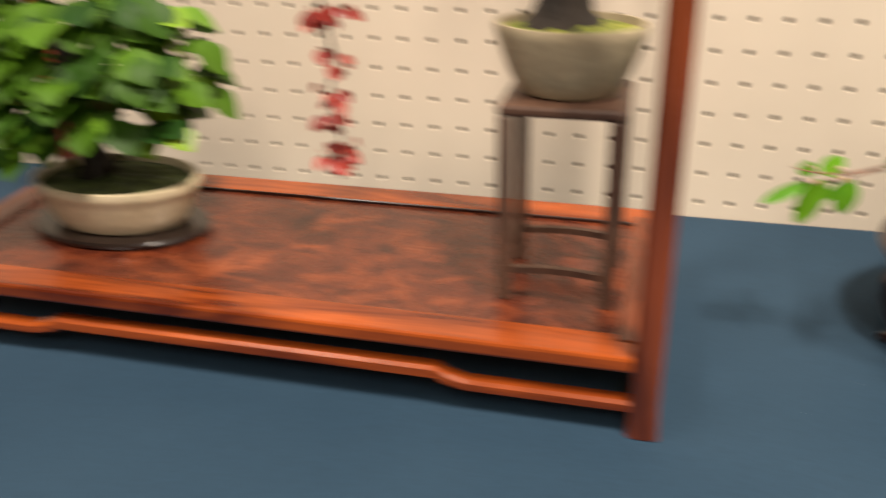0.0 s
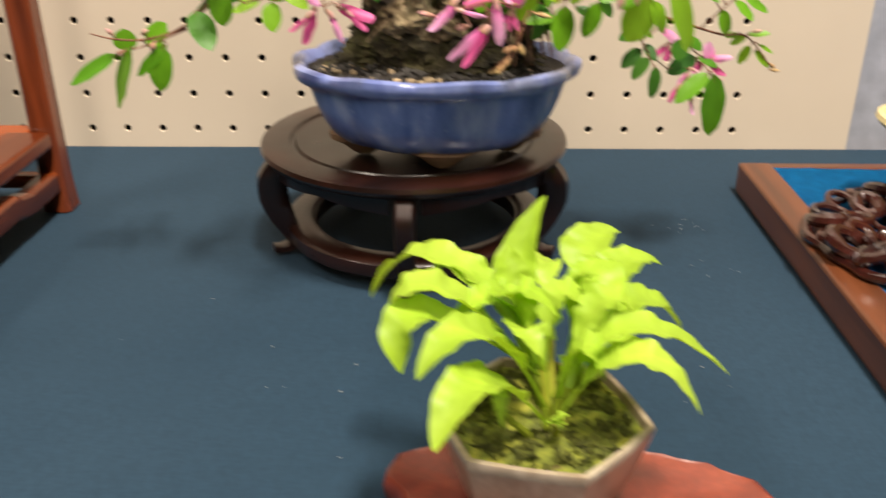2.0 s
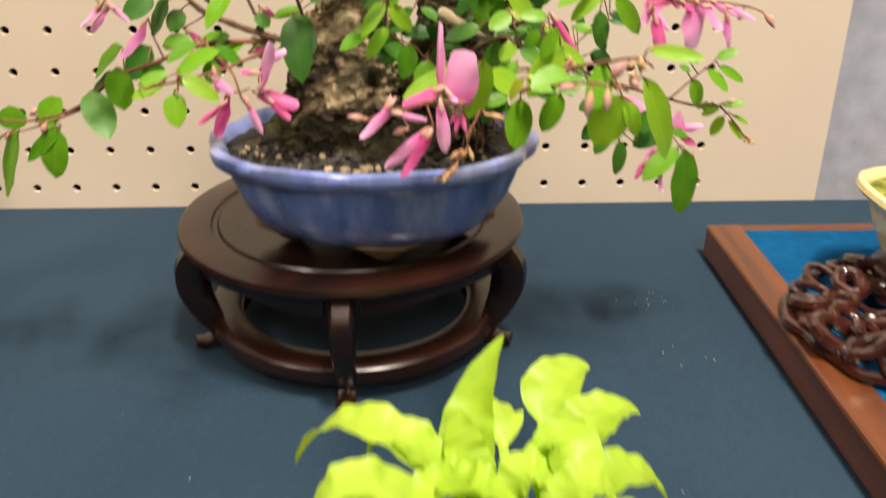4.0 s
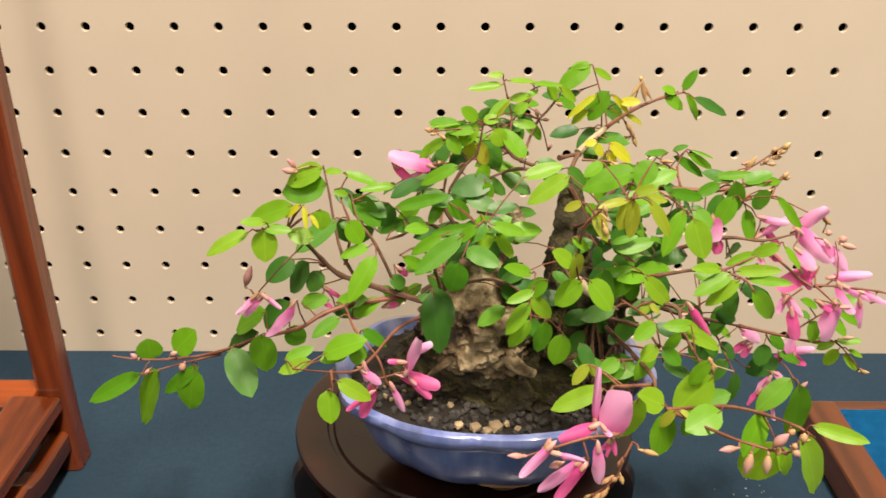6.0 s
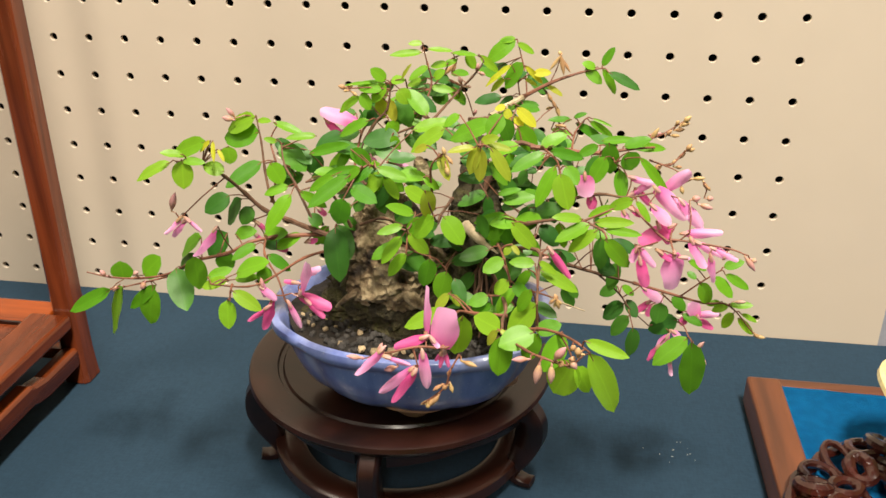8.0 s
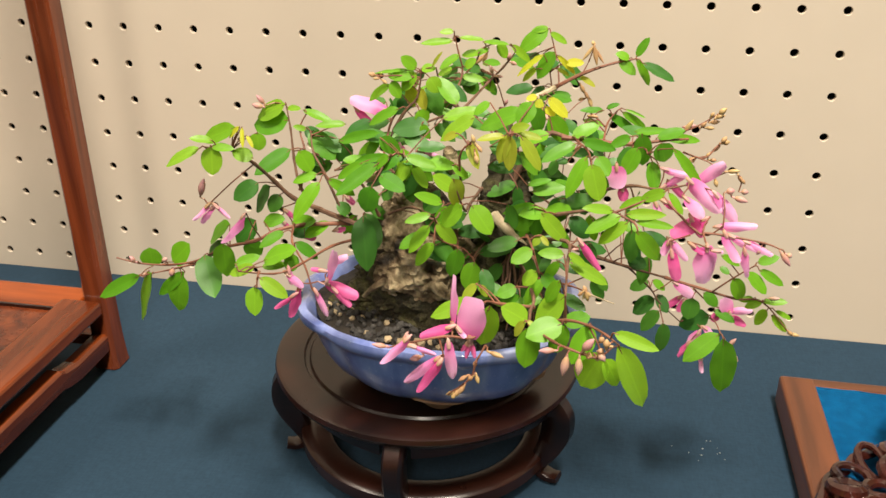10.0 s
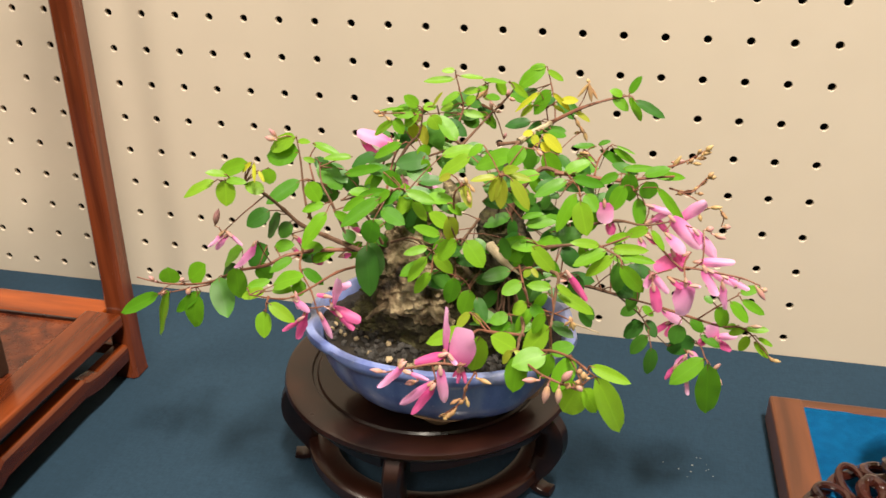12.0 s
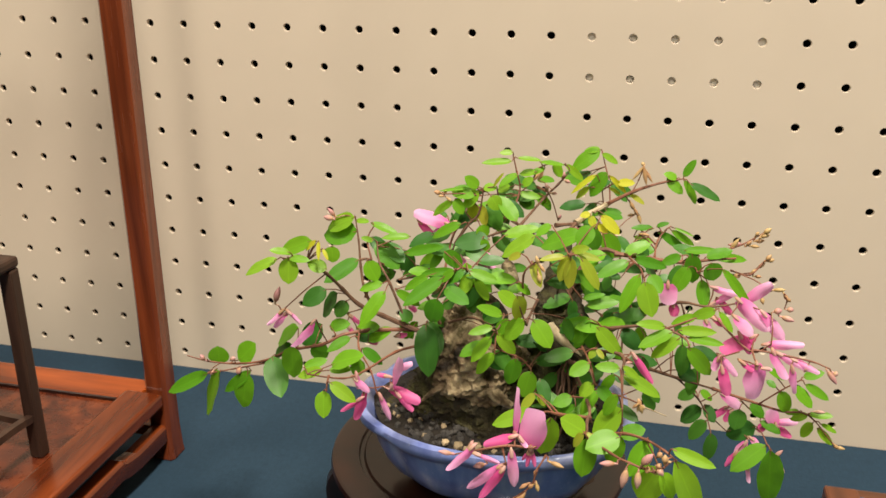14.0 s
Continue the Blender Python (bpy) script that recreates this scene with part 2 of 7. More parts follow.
def leaf_material(name, a, c, trans, rough=0.42, vein=1.12, spec=0.4):
    """Leaf blade: paler midrib and cross veins, colour varied from leaf to leaf, light passes through."""
    m, n, l, b = mat(name)
    oi = n.new("ShaderNodeObjectInfo")
    r = ramp(n, [(0.0, a), (1.0, c)])
    l.new(oi.outputs["Random"], r.inputs["Fac"])
    blot = noise_tex(n, l, 130, 3)
    br = ramp(n, [(0.3, (0.82, 0.84, 0.8)), (0.7, (1.12, 1.1, 1.12))])
    l.new(blot.outputs["Fac"], br.inputs["Fac"])
    col = mixed(n, l, r.outputs["Color"], br.outputs["Color"], 0.8, "MULTIPLY")
    tc = n.new("ShaderNodeTexCoord")
    sep = n.new("ShaderNodeSeparateXYZ")
    l.new(tc.outputs["Generated"], sep.inputs[0])
    off = n.new("ShaderNodeMath")
    off.operation = "SUBTRACT"
    off.inputs[1].default_value = 0.5
    l.new(sep.outputs["Y"], off.inputs[0])
    ab = n.new("ShaderNodeMath")
    ab.operation = "ABSOLUTE"
    l.new(off.outputs[0], ab.inputs[0])
    vr = ramp(n, [(0.0, (vein, vein, vein)), (0.05, (1, 1, 1))])
    l.new(ab.outputs[0], vr.inputs["Fac"])
    col = mixed(n, l, col, vr.outputs["Color"], 1.0, "MULTIPLY")
    l.new(col, b.inputs["Base Color"])
    b.inputs["Roughness"].default_value = rough
    b.inputs["Specular IOR Level"].default_value = spec
    tr = n.new("ShaderNodeBsdfTranslucent")
    warm = mixed(n, l, col, (1.3, 1.25, 0.55), 1.0, "MULTIPLY")
    l.new(warm, tr.inputs["Color"])
    ms = n.new("ShaderNodeMixShader")
    ms.inputs[0].default_value = trans
    l.new(b.outputs[0], ms.inputs[1])
    l.new(tr.outputs[0], ms.inputs[2])
    l.new(ms.outputs[0], n["Material Output"].inputs["Surface"])
    return m


GREEN = leaf_material("leaf_green", (0.068, 0.25, 0.012), (0.18, 0.44, 0.016), 0.28)
# dark leaves; on the back leaflets this green also carries the crown's shade
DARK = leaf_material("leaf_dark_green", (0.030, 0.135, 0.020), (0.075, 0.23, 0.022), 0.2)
YOUNG = leaf_material("leaf_young_bronze", (0.28, 0.43, 0.03), (0.45, 0.46, 0.05), 0.36)
FRESH = leaf_material("leaf_fresh_light_green", (0.17, 0.42, 0.018), (0.27, 0.50, 0.03), 0.34)
YELLOW = leaf_material("leaf_yellow", (0.50, 0.56, 0.03), (0.62, 0.60, 0.04), 0.32)
LIME = leaf_material("hosta_lime_leaf", (0.32, 0.52, 0.03), (0.43, 0.62, 0.06), 0.30, 0.45, 1.1, 0.35)
BROAD = leaf_material("broad_leaf_green", (0.009, 0.045, 0.004), (0.075, 0.17, 0.009), 0.2, 0.5, 1.25, 0.2)
BROAD_PALE = leaf_material("broad_leaf_pale", (0.13, 0.29, 0.02), (0.26, 0.42, 0.03), 0.3)
REDLEAF = leaf_material("red_leaf", (0.20, 0.018, 0.014), (0.38, 0.05, 0.035), 0.2)


def petal_material(name, pale, deep, trans=0.22):
    m, n, l, b = mat(name)
    tc = n.new("ShaderNodeTexCoord")
    sep = n.new("ShaderNodeSeparateXYZ")
    l.new(tc.outputs["Generated"], sep.inputs[0])
    mid = tuple(0.55 * p + 0.45 * d for p, d in zip(pale, deep))
    r = ramp(n, [(0.08, deep), (0.45, mid), (1.0, pale)])
    l.new(sep.outputs["X"], r.inputs["Fac"])
    oi = n.new("ShaderNodeObjectInfo")
    tone = ramp(n, [(0.0, (0.92, 0.76, 0.86)), (1.0, (1.06, 1.12, 1.06))])
    l.new(oi.outputs["Random"], tone.inputs["Fac"])
    streak = noise_tex(n, l, 500, 3, (0.2, 1, 1))
    sr = ramp(n, [(0.35, (0.85, 0.72, 0.8)), (0.65, (1.05, 1.05, 1.05))])
    l.new(streak.outputs["Fac"], sr.inputs["Fac"])
    col = mixed(n, l, r.outputs["Color"], sr.outputs["Color"], 0.7, "MULTIPLY")
    col = mixed(n, l, col, tone.outputs["Color"], 1.0, "MULTIPLY")
    l.new(col, b.inputs["Base Color"])
    b.inputs["Roughness"].default_value = 0.5
    tr = n.new("ShaderNodeBsdfTranslucent")
    l.new(col, tr.inputs["Color"])
    ms = n.new("ShaderNodeMixShader")
    ms.inputs[0].default_value = trans
    l.new(b.outputs[0], ms.inputs[1])
    l.new(tr.outputs[0], ms.inputs[2])
    l.new(ms.outputs[0], n["Material Output"].inputs["Surface"])
    return m


PINK = petal_material("pink_petal", (0.97, 0.58, 0.87), (0.93, 0.20, 0.58), 0.32)
MAGENTA = petal_material("magenta_petal", (0.90, 0.19, 0.48), (0.78, 0.08, 0.34), 0.32)
BUDPINK = petal_material("pale_bud", (0.78, 0.48, 0.46), (0.62, 0.42, 0.22))
DRYBUD = petal_material("dry_tan_bud", (0.66, 0.48, 0.22), (0.42, 0.27, 0.10), 0.1)


# ---- mesh helpers ----
def mesh_of(bm, name, materials, smooth=True):
    me = bpy.data.meshes.new(name)
    bmesh.ops.recalc_face_normals(bm, faces=bm.faces)
    bm.to_mesh(me)
    bm.free()
    for m in materials if isinstance(materials, (list, tuple)) else [materials]:
        me.materials.append(m)
    if smooth:
        for p in me.polygons:
            p.use_smooth = True
        me.set_sharp_from_angle(angle=radians(42))
    return me


def part(name, bm, material, parent, label="", smooth=True):
    """Links a bmesh as one mesh object under a thing or a part (all modelled in world metres unless the parent is moved)."""
    hard = id(bm) in SHARP
    SHARP.discard(id(bm))
    ob = new(name, mesh_of(bm, name, material, smooth and not hard))
    ob.parent = parent
    if parent is not None:
        ob.matrix_parent_inverse = Matrix.Translation(parent.matrix_basis.translation).inverted() if parent.parent is None else Matrix()
    if label:
        ob["label"] = label
    return ob


def thing(name, at, label, category, group="", kind=""):
    ob = new(name)
    ob.empty_display_size = 0.01
    ob.location = at
    return tagged(ob, label, category, group, kind)


def box(bm, lo, hi, bevel=0.0, segments=2):
    made = bmesh.ops.create_cube(bm, size=1.0)["verts"]
    for v in made:
        v.co = Vector([lo[i] + (v.co[i] + 0.5) * (hi[i] - lo[i]) for i in range(3)])
    if bevel:
        edges = list({e for v in made for e in v.link_edges})
        bmesh.ops.bevel(bm, geom=edges, offset=bevel, segments=segments, affect="EDGES", profile=0.5)
    return bm


SHARP = set()


def boxed(lo, hi, bevel=0.0, segments=2):
    bm = box(bmesh.new(), lo, hi, bevel, segments)
    SHARP.add(id(bm))
    return bm


def rings(bm, loops, close_start=True, close_end=True):
    """Skins a run of closed loops of points."""
    vs = [[bm.verts.new(p) for p in loop] for loop in loops]
    n = len(vs[0])
    for a, b in zip(vs, vs[1:]):
        for i in range(n):
            bm.faces.new((a[i], a[(i + 1) % n], b[(i + 1) % n], b[i]))
    if close_start:
        bm.faces.new(list(reversed(vs[0])))
    if close_end:
        bm.faces.new(vs[-1])
    return bm


def tube(bm, points, radii, sides=6):
    """A round limb along points with a radius at each."""
    pts = [Vector(p) for p in points]
    loops = []
    ref = Vector((0.31, 0.2, 0.93))
    for i, p in enumerate(pts):
        d = (pts[min(i + 1, len(pts) - 1)] - pts[max(i - 1, 0)]).normalized()
        s = d.cross(ref)
        if s.length < 0.1:
            s = d.cross(Vector((1, 0, 0)))
        s.normalize()
        u = s.cross(d)
        loops.append([p + radii[i] * (math.cos(k) * s + math.sin(k) * u) for k in [2 * math.pi * j / sides for j in range(sides)]])
    return rings(bm, loops)


def curve_points(a, b, rise, n=5, wob=0.0):
    a, b = Vector(a), Vector(b)
    out = []
    for i in range(n):
        f = i / (n - 1)
        p = a.lerp(b, f) + Vector((0, 0, rise * 4 * f * (1 - f)))
        if 0 < i < n - 1 and wob:
            p += Vector([random.uniform(-wob, wob) for _ in range(3)])
        out.append(p)
    return out


def oval(cx, cy, z, a, b, n=48, wave=0.0, lobes=0, phase=0.0, power=2.0):
    """A closed loop: superellipse with an optional lobed outline."""
    pts = []
    for i in range(n):
        t = 2 * math.pi * i / n
        c, s = math.cos(t), math.sin(t)
        k = (abs(c) ** power + abs(s) ** power) ** (-1 / power)
        w = 1 + wave * (abs(math.cos(lobes * (t + phase) / 2)) - 0.64) if lobes else 1
        pts.append(Vector((cx + a * k * c * w, cy + b * k * s * w, z)))
    return pts


def lathe(profile, cx, cy, ratio=1.0, n=48, wave=0.0, lobes=0, phase=0.0, power=2.0):
    """A body of revolution, oval where ratio is not 1. profile: (radius, z)."""
    bm = bmesh.new()
    rings(bm, [oval(cx, cy, z, r, r * ratio, n, wave * (r > 0.02), lobes, phase, power) for r, z in profile])
    return bm


# ---- room ----
def wall(name, lo, hi, material, label):
    ob = new(name, mesh_of(boxed(lo, hi), name, material, False))
    return tagged(ob, label, "wall", kind="structure")


# unseen shell around the table, dark so that shadows stay deep
floor = new("floor", mesh_of(boxed((-4.2, -5.0, -0.1), (4.2, 0.6, 0)), "floor", CARPET, False))
tagged(floor, "unseen dull grey hall floor, kept dark to limit bounced light", "floor", kind="structure")
ceil = new("ceiling", mesh_of(boxed((-4.2, -5.0, 2.8), (4.2, 0.6, 2.9)), "ceiling", CEILING, False))
tagged(ceil, "unseen grey hall ceiling, darkened to limit bounced light, with light panels", "ceiling", kind="structure")
wall("wall_north", (-4.2, 0.5, 0), (4.2, 0.6, 2.8), WALLPAINT, "unseen added brown hall wall behind the display board")
wall("wall_south", (-4.2, -5.1, 0), (4.2, -5.0, 2.8), WALLPAINT, "unseen added brown hall wall")
wall("wall_east", (4.2, -5.0, 0), (4.3, 0.6, 2.8), WALLPAINT, "unseen added brown hall wall")
wall("wall_west", (-4.3, -5.0, 0), (-4.2, 0.6, 2.8), WALLPAINT, "unseen added brown hall wall")

PITCH, FIRST = 0.0254, TABLE + 0.013


def pegboard():
    """Hardboard sheet 3 mm thick with a true grid of drilled holes, a solid margin at its right edge."""
    cols, rows, sides, radius, thick = 52, 26, 12, 0.0025, 0.0032
    verts, faces = [], []

    def v(x, y, z):
        verts.append((x, y, z))
        return len(verts) - 1

    h = PITCH / 2
    for i in range(-cols + 1, 1):
        for j in range(rows):
            cx, cz = i * PITCH, FIRST + j * PITCH
            front, back, square = [], [], []
            for k in range(sides):
                a = 2 * math.pi * (k + 0.5) / sides
                c, s = math.cos(a), math.sin(a)
                front.append(v(cx + radius * 1.12 * c, 0, cz + radius * 1.12 * s))
                back.append((v(cx + radius * c, 0.0006, cz + radius * s), v(cx + radius * c, thick, cz + radius * s)))
                q = h / max(abs(c), abs(s))
                square.append(v(cx + q * c, 0, cz + q * s))
            corners = [v(cx + h, 0, cz + h), v(cx - h, 0, cz + h), v(cx - h, 0, cz - h), v(cx + h, 0, cz - h)]
            for k in range(sides):
                n = (k + 1) % sides
                faces.append((front[k], square[k], square[n], front[n]))
                faces.append((front[k], front[n], back[n][0], back[k][0]))
                faces.append((back[k][0], back[n][0], back[n][1], back[k][1]))
            for corner, k in zip(corners, (1, 4, 7, 10)):
                faces.append((square[k], corner, square[(k + 1) % sides]))
    x0, x1, z0, z1 = -(cols - 0.5) * PITCH, h, FIRST - h, FIRST + (rows - 0.5) * PITCH
    base = TABLE - 0.06
    for lo, hi in (((x1, 0, base), (0.082, thick, z1)), ((x0, 0, base), (x1, thick, z0)), ((x0 - 0.2, 0, base), (x0, thick, z1)), ((x0 - 0.2, 0, z1), (0.082, thick, z1 + 0.3))):
        k = len(verts)
        for dx in (0, 1):
            for dy in (0, 1):
                for dz in (0, 1):
                    verts.append(((lo, hi)[dx][0], (lo, hi)[dy][1], (lo, hi)[dz][2]))
        for f in ((0, 1, 3, 2), (4, 6, 7, 5), (0, 4, 5, 1), (2, 3, 7, 6), (0, 2, 6, 4), (1, 5, 7, 3)):
            faces.append(tuple(k + i for i in f))
    me = bpy.data.meshes.new("pegboard")
    me.from_pydata(verts, [], faces)
    me.materials.append(BOARD)
    ob = new("pegboard_wall", me)
    return tagged(ob, "beige painted pegboard panel with rows of small dark holes behind the table", "pegboard", kind="structure")


pegboard()
# added sheet: its near-black colour stands for the shade inside the holes
wall("wall_backing", (-1.6, 0.045, 0.5), (0.09, 0.06, 1.75), BACKING, "unseen dark sheet added behind the pegboard to darken its holes")
batten = new("batten", mesh_of(boxed((-0.190, 0.0034, 0.979), (-0.064, 0.02, 1.09), 0.001), "batten", BATTEN, False))
tagged(batten, "white wooden batten fixed behind the pegboard", "batten", kind="structure")
upright = thing("board_upright", (0.12, 0.02, TABLE - 0.06), "grey-blue painted metal upright beside the pegboard", "post", kind="structure")
part("post", boxed((0.0835, 0.012, TABLE - 0.06), (0.135, 0.042, 1.75), 0.003), UPRIGHT, upright)
part("flange", boxed((0.135, 0.02, TABLE - 0.06), (0.21, 0.04, 1.75), 0.002), UPRIGHT, upright)
tagged(new("side_panel", mesh_of(boxed((0.21, 0.0, TABLE - 0.06), (1.4, 0.005, 1.75)), "side_panel", BOARD, False)), "beige painted board beyond the metal upright", "panel", kind="structure")


def tablecloth():
    """Cloth over the table with faint undulation and a hanging front."""
    bm = bmesh.new()
    nx, ny = 90, 40
    grid = []
    for i in range(nx + 1):
        row = []
        for j in range(ny + 1):
            x = -1.9 + 3.2 * i / nx
            y = -0.80 + 0.799 * j / ny
            z = TABLE - 0.0006 + 0.0006 * noise.noise((x * 6, y * 6, 0.3))
            row.append(bm.verts.new((x, y, z)))
        row.insert(0, bm.verts.new((row[0].co.x, -0.812 + 0.012 * math.sin(row[0].co.x * 18), 0.05)))
        grid.append(row)
    for i in range(nx):
        for j in range(ny + 1):
            bm.faces.new((grid[i][j], grid[i + 1][j], grid[i + 1][j + 1], grid[i][j + 1]))
    ob = new("tablecloth", mesh_of(bm, "tablecloth", CLOTH))
    return tagged(ob, "dark teal-blue cotton cloth spread flat over a long show table", "tablecloth")


tablecloth()
table = thing("table", (-0.3, -0.4, 0), "long folding show table hidden under a blue cloth", "table")
part("tabletop", boxed((-1.85, -0.79, TABLE - 0.035), (1.25, -0.01, TABLE - 0.004), 0.003), WALLPAINT, table)
for lx, ly in ((-1.75, -0.7), (-1.75, -0.1), (1.15, -0.7), (1.15, -0.1)):
    part("leg", boxed((lx - 0.02, ly - 0.02, 0), (lx + 0.02, ly + 0.02, TABLE - 0.036), 0.003), UPRIGHT, table)

for x, y, sx, sy, w in LAMPS:
    fix = thing("ceiling_light", (x, y, 2.8), "unseen white framed fluorescent ceiling light panel", "ceiling light", "ceiling lights")
    part("frame", boxed((x - sx / 2 - 0.04, y - sy / 2 - 0.04, 2.74), (x + sx / 2 + 0.04, y + sy / 2 + 0.04, 2.7995), 0.004), CEILING, fix)


# ---- display rack with its plants ----
def display_rack():
    x0, x1, y0, y1, top = -0.928, -0.4262, -0.3125, -0.108, TABLE + 0.050
    rack = thing("display_rack", ((x0 + x1) / 2, (y0 + y1) / 2, TABLE), "polished red rosewood display rack with a burl panel deck", "display rack")
    w = 0.0155
    for px in (x0, x1 - w):
        for py in (y0, y1 - w):
            bm = bmesh.new()
            loops = []
            for z, s, o in ((TABLE, 1.1, 0.0), (TABLE + 0.004, 1.06, 0), (TABLE + 0.02, 0.98, 0), (TABLE + 0.055, 0.96, 0), (1.34, 0.92, 0)):
                cx, cy, h, e = px + w / 2, py + w / 2, w / 2 * s, 0.0022
                loops.append([Vector((cx + dx, cy + dy, z)) for dx, dy in ((h, -h + e), (h, h - e), (h - e, h), (-h + e, h), (-h, h - e), (-h, -h + e), (-h + e, -h), (h - e, -h))])
            rings(bm, loops)
            part("post", bm, ROSE_Z, rack, smooth=False)
    fw, low = 0.027, top - 0.0095
    for ya, yb in ((y0 + 0.001, y0 + fw), (y1 - fw, y1 - 0.001)):
        part("frame_rail", boxed((x0 + w, ya, low), (x1 - w, yb, top), 0.002), ROSE_X, rack)
    for xa, xb in ((x0 + 0.001, x0 + fw), (x1 - fw, x1 - 0.001)):
        part("frame_rail", boxed((xa, y0 + fw - 0.010, low + 0.0004), (xb, y1 - fw + 0.010, top + 0.0006), 0.002), ROSE_Y, rack)
    part("panel", boxed((x0 + fw - 0.001, y0 + fw - 0.001, low + 0.001), (x1 - fw + 0.001, y1 - fw + 0.001, top - 0.0022)), BURL, rack, "figured dark red burl panel")
    part("edge_bead", boxed((x0 + fw, y1 - fw - 0.002, top - 0.003), (x1 - fw, y1 - fw - 0.0004, top + 0.0002), 0.0004, 1), EBONY, rack)

    def humped(axis, a, b, fixed, depth):
        """A stretcher that steps up in its middle part."""
        step, hump = 0.105 if axis == "x" else 0.045, 0.0055 if axis == "x" else 0.004
        zs = (TABLE + 0.0135, TABLE + 0.0215) if axis == "x" else (TABLE + 0.0125, TABLE + 0.0255)
        prof = [(a, 0), (a + step - 0.012, 0), (a + step, hump * 0.5), (a + step + 0.004, hump), (b - step - 0.004, hump), (b - step, hump * 0.5), (b - step + 0.012, 0), (b, 0)]
        bm = bmesh.new()
        loops = []
        for s, lift in prof:
            z0, z1, e = zs[0] + lift, zs[1] + lift * 1.15, 0.0018
            sect = ((-depth / 2 + e, z0), (depth / 2 - e, z0), (depth / 2, z0 + e), (depth / 2, z1 - e), (depth / 2 - e, z1), (-depth / 2 + e, z1), (-depth / 2, z1 - e), (-depth / 2, z0 + e))
            loops.append([Vector((s, fixed + d, z)) if axis == "x" else Vector((fixed + d, s, z)) for d, z in sect])
        rings(bm, loops)
        part("stretcher", bm, ROSE_X if axis == "x" else ROSE_Y, rack, smooth=False)

    humped("x", x0 + w, x1 - w, y0 + w / 2, 0.011)
    humped("x", x0 + w, x1 - w, y1 - w / 2, 0.011)
    humped("y", y0 + w, y1 - w, x0 + w / 2, 0.011)
    humped("y", y0 + w, y1 - w, x1 - w / 2, 0.011)


display_rack()
DECK = TABLE + 0.0478


def plant_stand():
    x0, x1, y0, y1, top = -0.5265, -0.457, -0.260, -0.196, 0.9185
    st = thing("plant_stand", ((x0 + x1) / 2, (y0 + y1) / 2, DECK), "tall slender dark brown wooden plant stand on the rack", "plant stand")
    part("top_board", boxed((x0, y0, top - 0.0065), (x1, y1, top), 0.002), EBONY2, st)
    leg = 0.0078
    for lx in (x0 + 0.0005, x1 - leg - 0.0005):
        for ly in (y0 + 0.0005, y1 - leg - 0.0005):
            part("leg", boxed((lx, ly, DECK), (lx + leg, ly + leg, top - 0.0065), 0.0015), EBONY2, st)
    for axis, fixed, z in (("x", y0 + 0.0036, DECK + 0.020), ("x", y1 - 0.0036, DECK + 0.020), ("y", x0 + 0.0036, DECK + 0.026), ("y", x1 - 0.0036, DECK + 0.026)):
        a, b = (x0 + leg, x1 - leg) if axis == "x" else (y0 + leg, y1 - leg)
        pts = [(a + (b - a) * i / 8, 0.0018 * math.sin(math.pi * i / 8)) for i in range(9)]
        bm = bmesh.new()
        rings(bm, [[Vector((s, fixed + d, z + k + e)) if axis == "x" else Vector((fixed + d, s, z + k + e)) for d, e in ((-0.002, -0.002), (0.002, -0.002), (0.002, 0.002), (-0.002, 0.002))] for s, k in pts])
        part("stretcher", bm, EBONY2, st)


plant_stand()


def bowl(name, cx, cy, base, profile, ratio, glaze, label, fill, fill_z, fill_r, feet=0, power=2.0, wave=0.0, lobes=0, fill_label=""):
    """A bonsai pot: outer wall, rolled rim, inner wall, filling. profile: (radius, height) from the foot to the rim, then inside."""
    pot = thing(name, (cx, cy, base), label, "plant pot")
    part("body", lathe([(r, base + z) for r, z in profile], cx, cy, ratio, 56, wave, lobes, 0.0, power), glaze, pot)
    bm = bmesh.new()
    loops = []
    for k in range(9):
        f = 1 - k / 8.5
        loops.append([p + Vector((0, 0, 0.002 * noise.noise(p * 160) * (k > 0) + 0.004 * (1 - f * f))) for p in oval(cx, cy, base + fill_z, fill_r * f, fill_r * f * ratio, 56, wave, lobes, 0, power)])
    rings(bm, loops, False)
    part("soil", bm, fill, pot, fill_label)
    return pot


def leaf_mesh(name, material, length=1.0, width=0.5, bend=0.15, fold=0.10, rows=6, point=0.0, lobes=0.0, wave=0.0, seed=0):
    """A leaf blade along +x, its face up: arched along its length and folded at the midrib."""
    rnd = random.Random(seed)
    bm = bmesh.new()
    grid = []
    for i in range(rows + 1):
        f = i / rows
        w = width * 0.5 * (math.sin(math.pi * f ** (0.88 + point)) ** 0.54 if 0 < f < 1 else 0.05)
        if lobes:
            w *= 1 + lobes * math.sin(f * 13)
        row = []
        for s in (-1, -0.5, 0, 0.5, 1):
            z = -bend * f * f + fold * abs(s) * w * 2 + wave * math.sin(f * 15 + s * 2) * abs(s)
            row.append(bm.verts.new((length * f, s * w, z + rnd.uniform(-0.006, 0.006))))
        grid.append(row)
    for i in range(rows):
        for k in range(4):
            bm.faces.new((grid[i][k], grid[i + 1][k], grid[i + 1][k + 1], grid[i][k + 1]))
    return mesh_of(bm, name, material)


def orient(pos, direction, normal, size):
    d = Vector(direction).normalized()
    n = Vector(normal)
    n = (n - n.dot(d) * d)
    if n.length < 1e-3:
        n = d.orthogonal()
    n.normalize()
    s = n.cross(d)
    m = Matrix((d, s, n)).transposed().to_4x4()
    return Matrix.Translation(pos) @ m @ Matrix.Scale(size, 4)


